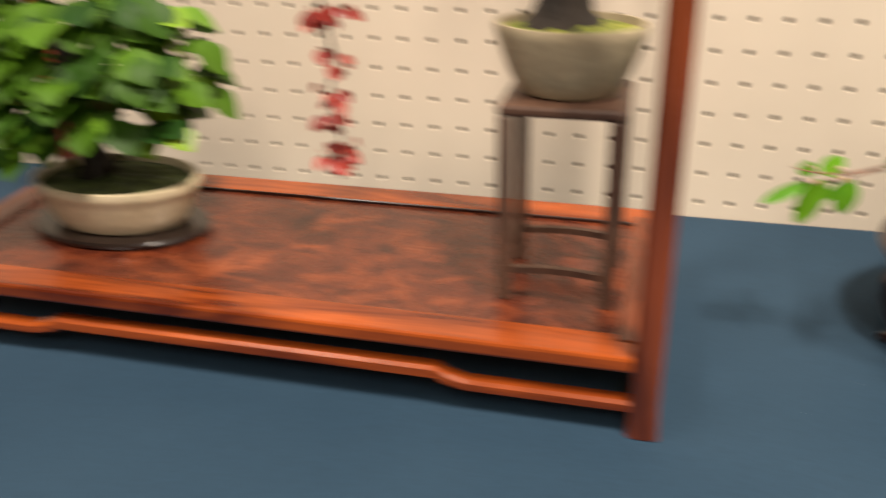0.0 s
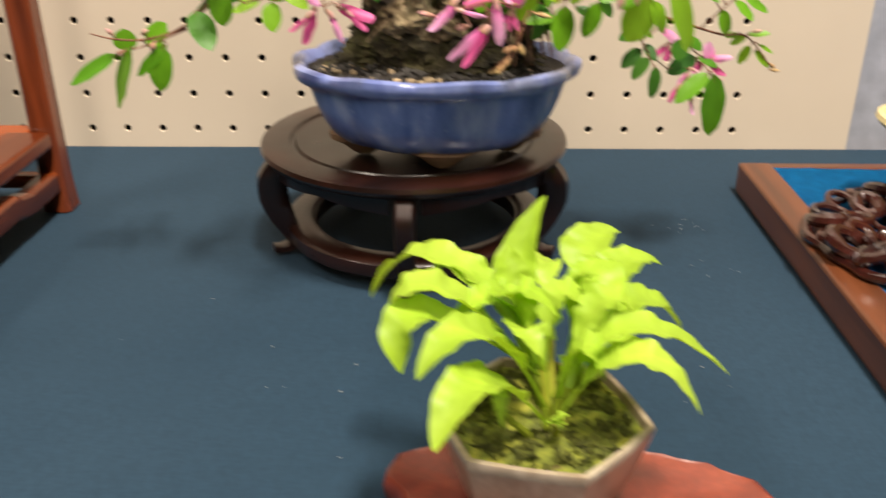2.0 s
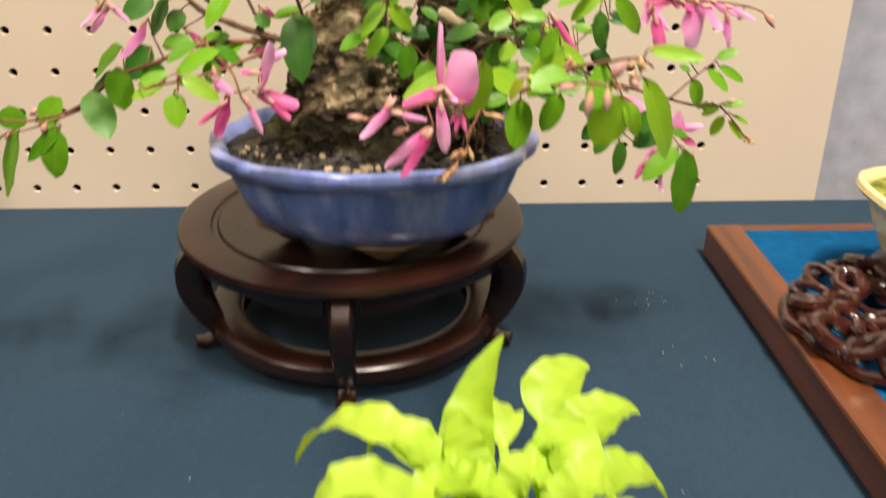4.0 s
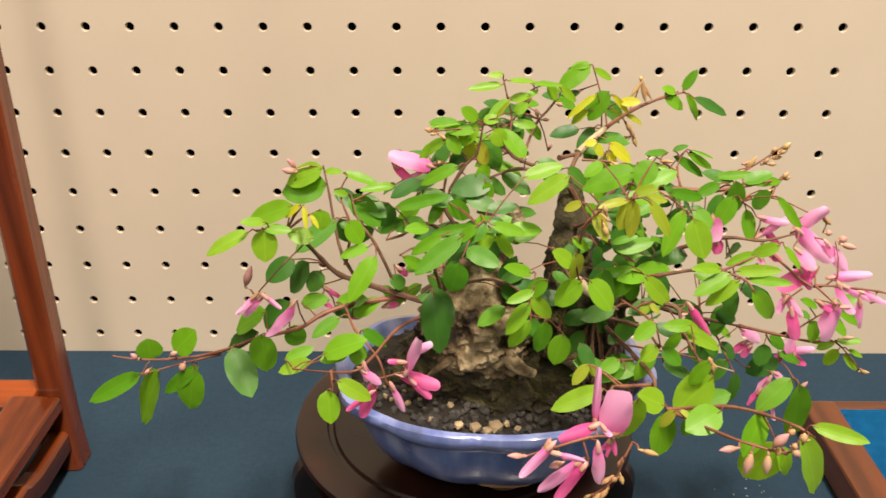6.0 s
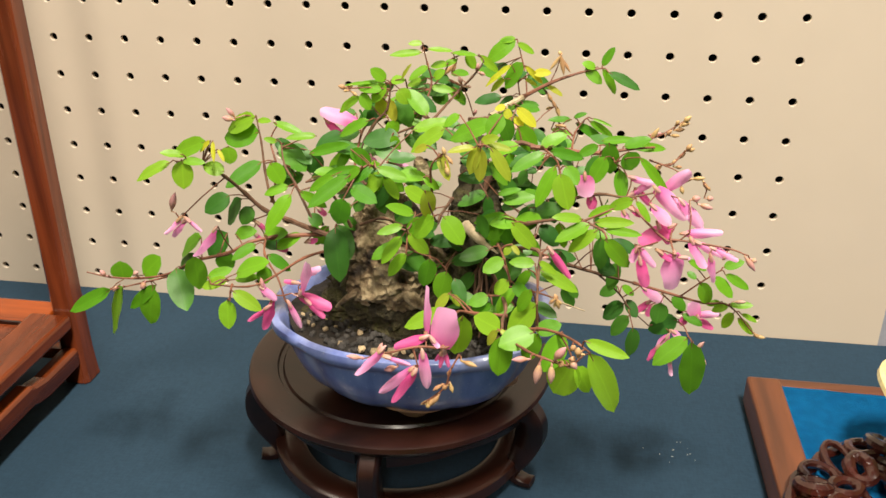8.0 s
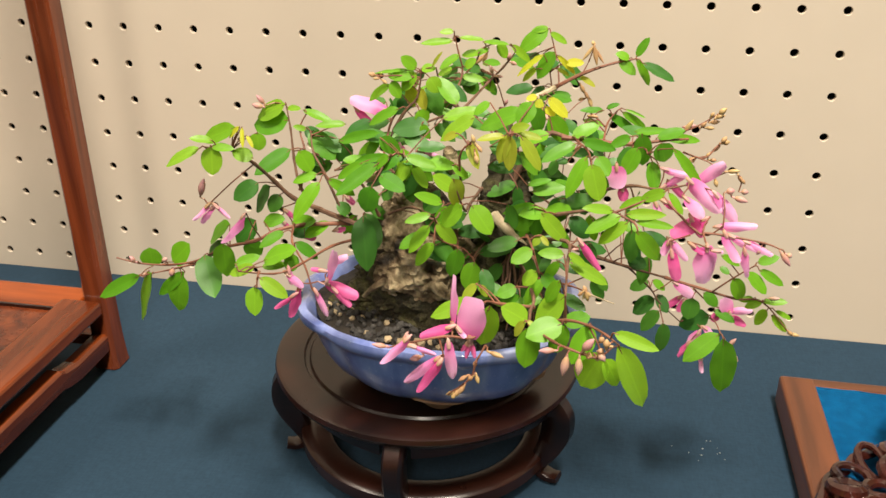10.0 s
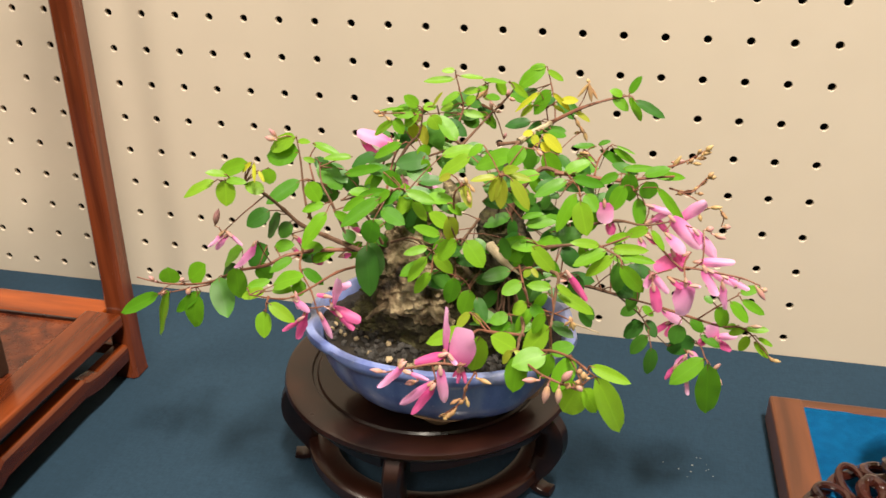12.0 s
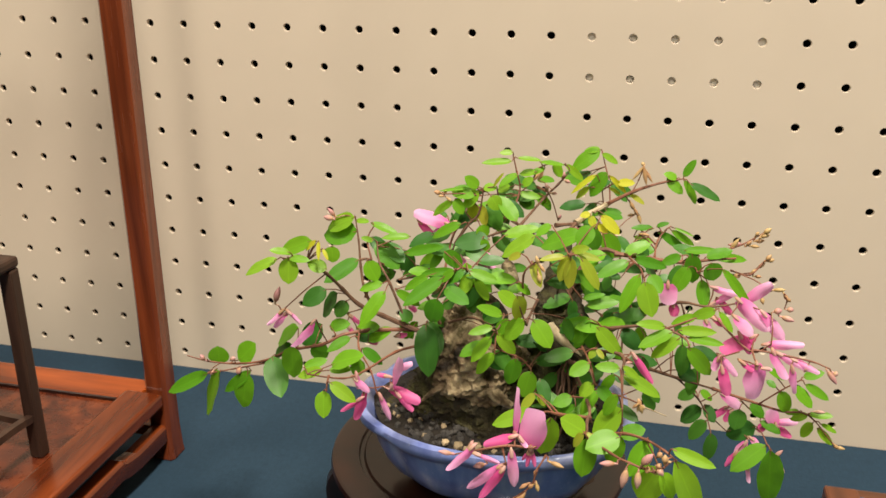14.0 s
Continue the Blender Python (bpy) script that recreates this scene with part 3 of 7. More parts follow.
def put_leaf(name, mesh, parent, m):
    ob = new(name, mesh)
    ob.parent = parent
    ob.matrix_basis = m
    return ob


# bushy bonsai in an oval cream pot
slab = thing("oval_slab", (-0.810, -0.212, DECK), "thin black lacquered oval wooden slab under a bonsai pot", "plant stand")
part("board", lathe([(0.060, DECK), (0.066, DECK + 0.0015), (0.0675, DECK + 0.004), (0.066, DECK + 0.006), (0.060, DECK + 0.0065)], -0.810, -0.212, 0.62), BLACKWOOD, slab)
bowl("oval_pot", -0.8085, -0.212, DECK + 0.0067,
     [(0.040, 0), (0.047, 0.001), (0.050, 0.004), (0.0535, 0.010), (0.0575, 0.020), (0.060, 0.026), (0.0615, 0.028), (0.0625, 0.031), (0.0615, 0.034), (0.059, 0.0345), (0.0575, 0.031), (0.056, 0.025)],
     0.66, CREAMPOT, "shallow oval cream glazed bonsai pot on a black slab", DARKMOSS, 0.029, 0.0575, fill_label="dark green moss")


def bushy_bonsai():
    base = Vector((-0.825, -0.21, DECK + 0.036))
    tree = thing("broadleaf_bonsai", base, "bushy bonsai with overlapping broad dark green leaves in an oval pot", "bonsai")
    rnd = random.Random(5)
    bm = bmesh.new()
    tube(bm, [base + Vector(p) for p in ((0, 0, -0.004), (0.002, 0, 0.012), (-0.006, 0.002, 0.03), (-0.004, 0, 0.06), (-0.012, 0, 0.10))], [0.018, 0.011, 0.008, 0.006, 0.003], 9)
    trunk = part("trunk", bm, DARKBARK, tree)
    for k in range(7):
        a, z = rnd.uniform(0, 6.28), rnd.uniform(0.02, 0.09)
        tip = Vector((0.06 * math.cos(a), 0.045 * math.sin(a), z + 0.03))
        part("branch", tube(bmesh.new(), curve_points(base + Vector((-0.005, 0, z)), base + tip, 0.004, 4, 0.002), [0.0028, 0.002, 0.0016, 0.001], 5), DARKBARK, tree)
    shapes = [leaf_mesh("leaf", BROAD, 1.0, 0.92, 0.22 + 0.08 * k, 0.10, 6, 0.25, 0.16, 0.02, k) for k in range(3)] + [leaf_mesh("leaf", BROAD_PALE, 1.0, 0.88, 0.3, 0.1, 6, 0.25, 0.16, 0.02, 9)]
    for k in range(290):
        a, e = rnd.uniform(0, 6.28), rnd.uniform(-0.55, 1.0)
        rr = rnd.uniform(0.55, 1.0)
        c = Vector((0.093 * math.cos(a) * math.cos(e), 0.062 * math.sin(a) * math.cos(e), 0.062 + 0.075 * math.sin(e))) * 1.0
        p = base + Vector((c.x * rr, c.y * rr, 0.02 + c.z * (0.6 + 0.4 * rr)))
        if p.z < base.z + 0.012:
            continue
        out = Vector((math.cos(a), math.sin(a), rnd.uniform(-0.7, 0.1)))
        pale = rnd.random() < 0.12 + 0.25 * (c.z < 0.03)
        put_leaf("leaf", shapes[3] if pale else shapes[k % 3], trunk, orient(p, out, Vector((out.x * 0.7, out.y * 0.7 - 0.35, 0.9)), rnd.uniform(0.019, 0.030)))


bushy_bonsai()

# bonsai in a tapered pot on the tall stand
bowl("tapered_pot", -0.4915, -0.230, 0.9187,
     [(0.018, 0), (0.026, 0.0008), (0.029, 0.004), (0.034, 0.013), (0.0385, 0.025), (0.0410, 0.033), (0.0420, 0.037), (0.0412, 0.0395), (0.0393, 0.0395), (0.038, 0.035)],
     0.72, OLDPOT, "tapered speckled grey-tan bonsai pot on a tall stand", MOSS, 0.0355, 0.0387, fill_label="bright green moss")
dark_tree = thing("dark_trunk_bonsai", (-0.496, -0.228, 0.956), "bonsai with a flaring dark rough trunk rising from moss", "bonsai")
bm = bmesh.new()
loops = []
for z, r in ((0.953, 0.026), (0.958, 0.021), (0.963, 0.0165), (0.972, 0.0135), (0.99, 0.011), (1.02, 0.010), (1.06, 0.0085), (1.10, 0.006)):
    loops.append([p + Vector((0.0025 * noise.noise(p * 140), 0.0025 * noise.noise(p * 140 + Vector((5, 0, 0))), 0)) for p in oval(-0.496, -0.228, z, r, r * 0.8, 22)])
rings(bm, loops)
dt = part("trunk", bm, DARKBARK, dark_tree)
for k in range(26):
    rnd = random.Random(k)
    a = rnd.uniform(0, 6.28)
    put_leaf("leaf", bpy.data.meshes["leaf"], dt, orient((-0.496 + 0.035 * math.cos(a), -0.228 + 0.03 * math.sin(a), rnd.uniform(1.075, 1.13)), (math.cos(a), math.sin(a), -0.2), (0, -0.3, 1), 0.028))

# red hanging spray of leaves at the middle of the rack
cascade = thing("red_cascade", (-0.637, -0.22, DECK), "slender trailing stem with red leaves and berries hanging in the rack", "hanging plant")
bm = bmesh.new()
stem_pts = [(-0.640, -0.21, 1.16), (-0.640, -0.215, 1.05), (-0.641, -0.22, 0.965), (-0.634, -0.221, 0.93), (-0.640, -0.221, 0.905), (-0.633, -0.222, 0.885), (-0.634, -0.222, 0.862)]
tube(bm, stem_pts, [0.0016, 0.0015, 0.0014, 0.0012, 0.001, 0.0009, 0.0007], 6)
cst = part("stem", bm, DARKBARK, cascade)
red_leaf = leaf_mesh("red_leaf", REDLEAF, 1.0, 0.6, 0.25, 0.12, 5, 0.1, 0, 0, 3)
rnd = random.Random(11)
for zc, n, spread in ((0.955, 20, 0.011), (0.930, 8, 0.009), (0.915, 4, 0.007), (0.902, 6, 0.008), (0.890, 9, 0.010), (0.870, 16, 0.011), (0.861, 5, 0.006)):
    for k in range(n):
        a = rnd.uniform(0, 6.28)
        p = Vector((-0.637 + rnd.uniform(-1, 1) * spread, -0.221 + rnd.uniform(-1, 1) * spread * 0.7, zc + rnd.uniform(-0.006, 0.006)))
        put_leaf("leaf", red_leaf, cst, orient(p, (math.cos(a), math.sin(a), -0.5), (0.2 * math.cos(a), -0.8, 0.5), rnd.uniform(0.008, 0.013)))


def smooth_path(path, radii, n):
    """Finer steps along a rough path."""
    pts, rad = [], []
    for i in range(len(path) - 1):
        p0, p1, p2, p3 = (Vector(path[min(max(k, 0), len(path) - 1)]) for k in (i - 1, i, i + 1, i + 2))
        for k in range(n):
            t = k / n
            pts.append(0.5 * (2 * p1 + (p2 - p0) * t + (2 * p0 - 5 * p1 + 4 * p2 - p3) * t * t + (3 * p1 - p0 - 3 * p2 + p3) * t ** 3))
            rad.append(radii[i] * (1 - t) + radii[i + 1] * t)
    return pts + [Vector(path[-1])], rad + [radii[-1]]


# ---- round stand and blue pot ----
SX, SY, STOP = -0.2165, -0.1545, TABLE + 0.0605


def round_stand():
    st = thing("round_stand", (SX, SY, TABLE), "round dark brown carved wooden stand on five curved legs", "plant stand")
    t = STOP
    part("top_board", lathe([(0.050, t - 0.0085), (0.070, t - 0.0085), (0.0755, t - 0.0078), (0.0765, t - 0.0068), (0.0795, t - 0.0058), (0.0812, t - 0.003), (0.0805, t - 0.0008), (0.0785, t), (0.066, t), (0.0652, t - 0.0014),
                             (0.0632, t - 0.0018), (0.0622, t - 0.0006), (0.040, t - 0.0006)], SX, SY, 1, 96), EBONY, st)
    ring = bmesh.new()
    loops = []
    for i in range(72):
        a = 2 * math.pi * i / 72
        loops.append([Vector((SX + r * math.cos(a), SY + r * math.sin(a), z)) for r, z in ((0.0555, TABLE + 0.007), (0.068, TABLE + 0.007), (0.0705, TABLE + 0.009), (0.0705, TABLE + 0.0155), (0.0685, TABLE + 0.0172), (0.0575, TABLE + 0.0172), (0.0552, TABLE + 0.0155))])
    vs = [[ring.verts.new(p) for p in lp] for lp in loops]
    for i in range(72):
        for k in range(7):
            ring.faces.new((vs[i][k], vs[(i + 1) % 72][k], vs[(i + 1) % 72][(k + 1) % 7], vs[i][(k + 1) % 7]))
    part("base_ring", ring, EBONY, st)
    # cabriole legs: radius out from the axis and height, with half thickness
    prof = [(0.0665, 0.0525, 0.008), (0.0725, 0.049, 0.0105), (0.0765, 0.042, 0.0125), (0.0765, 0.033, 0.0125), (0.0735, 0.023, 0.0105), (0.0695, 0.014, 0.008), (0.0680, 0.008, 0.006), (0.0695, 0.0045, 0.004), (0.0745, 0.003, 0.003), (0.079, 0.0036, 0.0026)]
    fine, wide = smooth_path([(r, 0, z) for r, z, _ in prof], [h for _, _, h in prof], 4)
    prof = [(p.x, p.z, h) for p, h in zip(fine, wide)]
    last = len(prof) - 1
    bm = bmesh.new()
    loops = []
    for i, (r, z, h) in enumerate(prof):
        r2, z2, _ = prof[min(i + 1, len(prof) - 1)]
        r1, z1, _ = prof[max(i - 1, 0)]
        d = Vector((r2 - r1, 0, z2 - z1)).normalized()
        nrm = Vector((d.z, 0, -d.x))
        half = 0.0052 - 0.0012 * (i / last)
        sect = ((-1, -0.7), (-0.7, -1), (0.7, -1), (1, -0.7), (1, 0.7), (0.6, 1), (-0.6, 1), (-1, 0.7))
        loops.append([Vector((r, half * a, max(z, 0.0) )) + nrm * (h * 0.62 * b) for a, b in sect])
    for lp in loops:
        for p in lp:
            p.z = max(p.z, 0.0)
    rings(bm, loops)
    leg_mesh = mesh_of(bm, "leg", EBONY)
    for k in range(5):
        leg = new("leg", leg_mesh)
        leg.parent = st
        leg.matrix_basis = Matrix.Rotation(radians(-90.5 + 72 * k), 4, "Z")
    for k in range(5):
        a = radians(-90.5 + 36 + 72 * k)
        apron = bmesh.new()
        loops = []
        for i in range(9):
            b = a + radians(30) * (i - 4) / 4
            drop = 0.004 + 0.004 * abs(i - 4) / 4
            loops.append([Vector((SX + r * math.cos(b), SY + r * math.sin(b), z)) for r, z in ((0.069, t - 0.0086), (0.0738, t - 0.0086), (0.0738, t - 0.0086 - drop), (0.069, t - 0.0086 - drop))])
        rings(apron, loops)
        part("apron", apron, EBONY, st)


round_stand()
PX, PY, RIM = -0.2038, -0.1835, 0.8585


def blue_pot():
    b = STOP + 0.0008
    pot = thing("blue_pot", (PX, PY, b), "lobed oval blue glazed bonsai pot with a rolled wavy rim", "plant pot")
    prof = [(0.034, b + 0.0075), (0.0425, b + 0.008), (0.0490, b + 0.0102), (0.0545, b + 0.0145), (0.0590, b + 0.021), (0.0625, b + 0.029), (0.0647, b + 0.0355), (0.0662, b + 0.0382), (0.0692, b + 0.0396),
            (0.0716, b + 0.0415), (0.0727, b + 0.0440), (0.0722, b + 0.0463), (0.0706, RIM), (0.0685, RIM + 0.0001), (0.0668, RIM - 0.0012), (0.0655, RIM - 0.004), (0.062, RIM - 0.012)]
    bm = bmesh.new()
    loops = []
    for r, z in prof:
        lp = oval(PX, PY, z, r * 0.95, r * 0.72, 160, 0.042, 10, radians(6), 2.2)
        for i, p in enumerate(lp):
            a = 2 * math.pi * i / 160
            p.z += (0.0015 * (abs(math.cos(5 * (a + radians(6)))) - 0.6) if z > b + 0.042 else 0) - 0.0003 * noise.noise(p * 60)
        loops.append(lp)
    rings(bm, loops[:9], True, False)
    part("body", bm, GLAZE, pot)
    part("rim", rings(bmesh.new(), loops[8:], False, True), GLAZE_RIM, pot, "paler blue rolled rim")
    for k in range(4):
        a = radians(-84 + 90 * k)
        cx, cy = PX + 0.036 * math.cos(a), PY + 0.0235 * math.sin(a)
        bm = bmesh.new()
        rings(bm, [oval(cx, cy, z, r, r * 0.65, 20, 0.10, 3, radians(30)) for r, z in ((0.004, b - 0.0006), (0.006, b + 0.0006), (0.0105, b + 0.0045), (0.0165, b + 0.0075), (0.017, b + 0.0105))])
        part("foot", bm, CLAY, pot, "unglazed tan clay foot")
    soil = bmesh.new()
    loops = []
    for k in range(12):
        f = 1 - k / 11.5
        loops.append([p + Vector((0, 0, 0.007 * (1 - f * f) + 0.0012 * noise.noise(p * 220))) for p in oval(PX, PY, RIM - 0.0045, 0.0618 * f, 0.0465 * f, 72, 0.02, 10)])
    rings(soil, loops, False)
    part("soil", soil, SOIL, pot, "dark potting soil")
    # loose grit over the front of the soil
    rnd = random.Random(4)
    shapes = []
    for k in range(4):
        g = bmesh.new()
        bmesh.ops.create_icosphere(g, subdivisions=1, radius=1)
        for v in g.verts:
            v.co *= rnd.uniform(0.75, 1.15)
            v.co.z *= 0.75
        shapes.append(g)
    dark = [mesh_of(g, "grain", GRIT, False) for g in shapes[:2]]
    tan = [mesh_of(g, "pebble", PEBBLE, False) for g in shapes[2:]]
    count = 0
    while count < 298:
        a, f = rnd.uniform(0, 6.283), math.sqrt(rnd.uniform(0.3, 1.0))
        p = Vector((PX + 0.0595 * f * math.cos(a), PY + 0.0445 * f * math.sin(a), RIM - 0.0034 + 0.007 * (1 - f * f)))
        if p.y > PY - 0.010 and rnd.random() < 0.93:
            continue
        count += 1
        pale = rnd.random() < 0.07
        g = new("pebble" if pale else "grain", (tan if pale else dark)[count % 2])
        g.parent = pot
        g.matrix_parent_inverse = Matrix.Translation((PX, PY, b)).inverted()
        g.matrix_basis = Matrix.Translation(p) @ Euler((rnd.uniform(0, 6), rnd.uniform(0, 6), 0)).to_matrix().to_4x4() @ Matrix.Scale(rnd.uniform(0.0013, 0.0022) if pale else rnd.uniform(0.0014, 0.0023), 4)
    for x, y, s in ((-0.205, -0.226, 0.0034), (-0.213, -0.2265, 0.0027), (-0.2195, -0.225, 0.0022), (-0.2085, -0.2285, 0.0022)):
        g = new("pebble", tan[0])
        g.parent = pot
        g.matrix_parent_inverse = Matrix.Translation((PX, PY, b)).inverted()
        g.matrix_basis = Matrix.Translation((x, y, RIM - 0.0015)) @ Matrix.Scale(s, 4)


blue_pot()

# ---- flowering bonsai ----
TREE_BASE = Vector((-0.203, -0.19, RIM))
tree = thing("flowering_bonsai", TREE_BASE, "flowering bonsai with gnarled trunk, oval leaflets and pink pea flowers", "bonsai")


def knobbly(path, radii, squash, sides, rough, seed, twist=0.0):
    """A gnarled limb: loops across the path, pushed in and out by noise."""
    bm = bmesh.new()
    loops = []
    for i, (p, r) in enumerate(zip(path, radii)):
        p = Vector(p)
        d = (Vector(path[min(i + 1, len(path) - 1)]) - Vector(path[max(i - 1, 0)])).normalized()
        s = d.cross(Vector((0, 1, 0.05))).normalized()
        u = s.cross(d)
        lp = []
        for k in range(sides):
            a = 2 * math.pi * k / sides + twist * i
            q = p + r * (math.cos(a) * s + squash * math.sin(a) * u)
            w = 1 + rough * (noise.noise(q * 55 + Vector((seed, 0, 0))) + 0.7 * noise.noise(q * 130 + Vector((0, seed, 0))) + 0.55 * noise.noise(q * 330) + 0.3 * noise.noise(q * 620))
            lp.append(p + (q - p) * w)
        loops.append(lp)
    rings(bm, loops)
    return bm


pts, rad = smooth_path([(-0.206, -0.195, 0.874), (-0.208, -0.197, 0.883), (-0.210, -0.197, 0.892), (-0.210, -0.195, 0.901), (-0.206, -0.191, 0.908), (-0.201, -0.187, 0.912)],
                       [0.018, 0.0238, 0.0245, 0.0215, 0.015, 0.005], 16)
trunk = part("trunk", knobbly(pts, rad, 0.85, 110, 0.24, 3.0), BARK, tree, "stout gnarled tan-grey trunk")
pts, rad = smooth_path([(-0.203, -0.188, 0.853), (-0.203, -0.189, 0.860), (-0.204, -0.191, 0.868), (-0.205, -0.193, 0.877), (-0.204, -0.193, 0.885)], [0.050, 0.047, 0.0405, 0.0325, 0.0235], 10)
part("root_flare", knobbly(pts, rad, 0.64, 96, 0.24, 6.0), MOSSBARK, tree, "dark mossy root flare")
# MOSSBARK here gives both the moss and the shade cast by the leaves
pts, rad = smooth_path([(-0.186, -0.190, 0.872), (-0.175, -0.190, 0.890), (-0.172, -0.189, 0.905), (-0.173, -0.185, 0.918), (-0.174, -0.179, 0.929), (-0.173, -0.172, 0.942)], [0.021, 0.0165, 0.0145, 0.0115, 0.006, 0.002], 8)
part("upper_trunk", knobbly(pts, rad, 0.9, 48, 0.30, 8.0), MOSSBARK, tree, "mossy upper trunk with a broken top, leaf shade in its dark colour")
pts, rad = smooth_path([(-0.196, -0.186, 0.921), (-0.198, -0.188, 0.930), (-0.199, -0.190, 0.936)], [0.0032, 0.0034, 0.0018], 4)
part("stub", knobbly(pts, rad, 1, 14, 0.3, 15.0), BARK, tree, "pruned grey branch stub")
pts, rad = smooth_path([(-0.176, -0.205, 0.912), (-0.168, -0.213, 0.909), (-0.160, -0.219, 0.906)], [0.0024, 0.0017, 0.0004], 5)
part("stub", knobbly(pts, rad, 1, 16, 0.6, 17.0), DEADWOOD, tree, "pale broken dead wood")
pts, rad = smooth_path([(-0.176, -0.19, 0.866), (-0.165, -0.195, 0.882), (-0.160, -0.195, 0.896), (-0.152, -0.195, 0.905)], [0.015, 0.012, 0.008, 0.004], 6)
part("side_trunk", knobbly(pts, rad, 0.9, 30, 0.26, 12.0), MOSSBARK, tree)
ROOTS = (((-0.221, -0.213, 0.882), (-0.233, -0.215, 0.872), 0.0015), ((-0.205, -0.214, 0.880), (-0.190, -0.217, 0.876), 0.0034),
         ((-0.222, -0.212, 0.882), (-0.204, -0.217, 0.879), 0.0036), ((-0.186, -0.208, 0.882), (-0.160, -0.212, 0.864), 0.0032))
for k, (a, b, r) in enumerate(ROOTS):
    pts, rad = smooth_path(curve_points(a, b, 0.002, 4, 0.0015), [r, r * 1.05, r * 0.85, r * 0.5], 4)
    part("root", knobbly(pts, rad, 1, 14, 0.35, k + 20), BARK, tree)
for k in range(12):
    a = Vector((-0.172 + 0.016 * random.random(), -0.204 - 0.008 * random.random(), 0.902 - 0.012 * random.random()))
    b = a + Vector((random.uniform(-0.006, 0.014), -0.008, -0.032 + random.uniform(-0.004, 0.006)))
    bm = bmesh.new()
    tube(bm, curve_points(a, b, 0.001, 5, 0.0012), [0.0006, 0.0006, 0.0005, 0.0005, 0.0003], 5)
    part("fine_root", bm, TWIG_OLD, tree)

SHAPES = {m.name: [leaf_mesh("leaflet", m, 1.0, 0.5, 0.02 + 0.05 * k, 0.07, 8, 0.0, 0, 0.012, k + 40) for k in range(4)] for m in (GREEN, DARK, YOUNG, YELLOW, FRESH)}
BRANCH_POINTS = []


def twig(material, r0, r1, *path):
    """A thin branch through the given places, tapering from r0 to r1, with swollen nodes."""
    pts, rad = smooth_path(path, [r0 + (r1 - r0) * i / (len(path) - 1) for i in range(len(path))], 4)
    rad = [r * (1 + (0.28 if i % 4 == 0 else 0.0) + 0.18 * noise.noise(p * 400)) for i, (p, r) in enumerate(zip(pts, rad))]
    part("branch" if r0 > 0.0009 else "twig", tube(bmesh.new(), pts, rad, 7), material, tree)
    BRANCH_POINTS.extend(pts)


LEAF_COUNT = [0]
CROWN = Vector((-0.185, -0.195, 0.915))


def leaflet_on_stalk(mesh, foot, m, r=0.00034):
    """One leaflet on its short stalk from the nearest twig."""
    root = min(BRANCH_POINTS, key=lambda p: (p - foot).length)
    tip = m @ Vector((0.12, 0, 0))
    stem = part("leaf_stalk", tube(bmesh.new(), [root, root.lerp(foot, 0.5) + Vector((0, 0, 0.0008)), foot, tip], [r, r * 0.85, r * 0.75, r * 0.4], 5), TWIG, tree)
    put_leaf("leaflet", mesh, stem, m)


def leaf_spray(material, *leaflets):
    """A compound leaf: oval leaflets (foot, tip, width over length), each on a short stalk."""
    rnd = random.Random(LEAF_COUNT[0] + 100)
    LEAF_COUNT[0] += 1
    for foot, tip, width in leaflets:
        foot, tip = Vector(foot), Vector(tip)
        d = tip - foot
        nrm = Vector((rnd.uniform(-0.35, 0.35), -0.75 + rnd.uniform(-0.2, 0.2), 0.7 + rnd.uniform(-0.3, 0.3)))
        leaflet_on_stalk(rnd.choice(SHAPES[material.name]), foot, orient(foot, d, nrm, d.length * 1.04) @ Matrix.Diagonal((1, width / 0.46, 1, 1)))
        # leaflets further back in the crown, mostly DARK to paint in its shade
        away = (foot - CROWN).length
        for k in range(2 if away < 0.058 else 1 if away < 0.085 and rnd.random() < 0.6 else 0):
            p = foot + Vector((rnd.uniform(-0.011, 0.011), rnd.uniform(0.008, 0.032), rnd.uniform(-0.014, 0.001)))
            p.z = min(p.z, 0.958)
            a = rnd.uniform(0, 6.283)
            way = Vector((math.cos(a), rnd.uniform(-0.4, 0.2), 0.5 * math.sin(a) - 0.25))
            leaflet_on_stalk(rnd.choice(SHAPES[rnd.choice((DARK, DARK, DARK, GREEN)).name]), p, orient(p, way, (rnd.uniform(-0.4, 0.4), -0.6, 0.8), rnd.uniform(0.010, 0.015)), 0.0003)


def petal_mesh(material, seed):
    """A petal of unit length and width along +x: narrow claw, broad rounded end, cupped and a little crumpled."""
    rnd = random.Random(seed)
    bm = bmesh.new()
    curl, cup, ph, rows = rnd.uniform(-0.22, 0.1), rnd.uniform(0.25, 0.6), rnd.uniform(0, 6), 9
    grid = []
    for i in range(rows + 1):
        f = i / rows
        w = 0.5 * (0.16 + 0.84 * math.sin(math.pi * min(1.0, 0.06 + 0.86 * f ** 0.95)) ** 0.55)
        row = []
        for s in (-1, -0.6, -0.2, 0.2, 0.6, 1):
            z = curl * f * f - cup * 0.35 * s * s * w + 0.035 * math.sin(6 * f + ph + 2 * s) * abs(s) + 0.02 * math.sin(14 * f + ph) * s * s
            row.append(bm.verts.new((f - 0.05 * (f > 0.95) * abs(s), s * w * (1 + 0.05 * math.sin(9 * f + ph)), z)))
        grid.append(row)
    for i in range(rows):
        for k in range(5):
            bm.faces.new((grid[i][k], grid[i + 1][k], grid[i + 1][k + 1], grid[i][k + 1]))
    return mesh_of(bm, "petal", material)


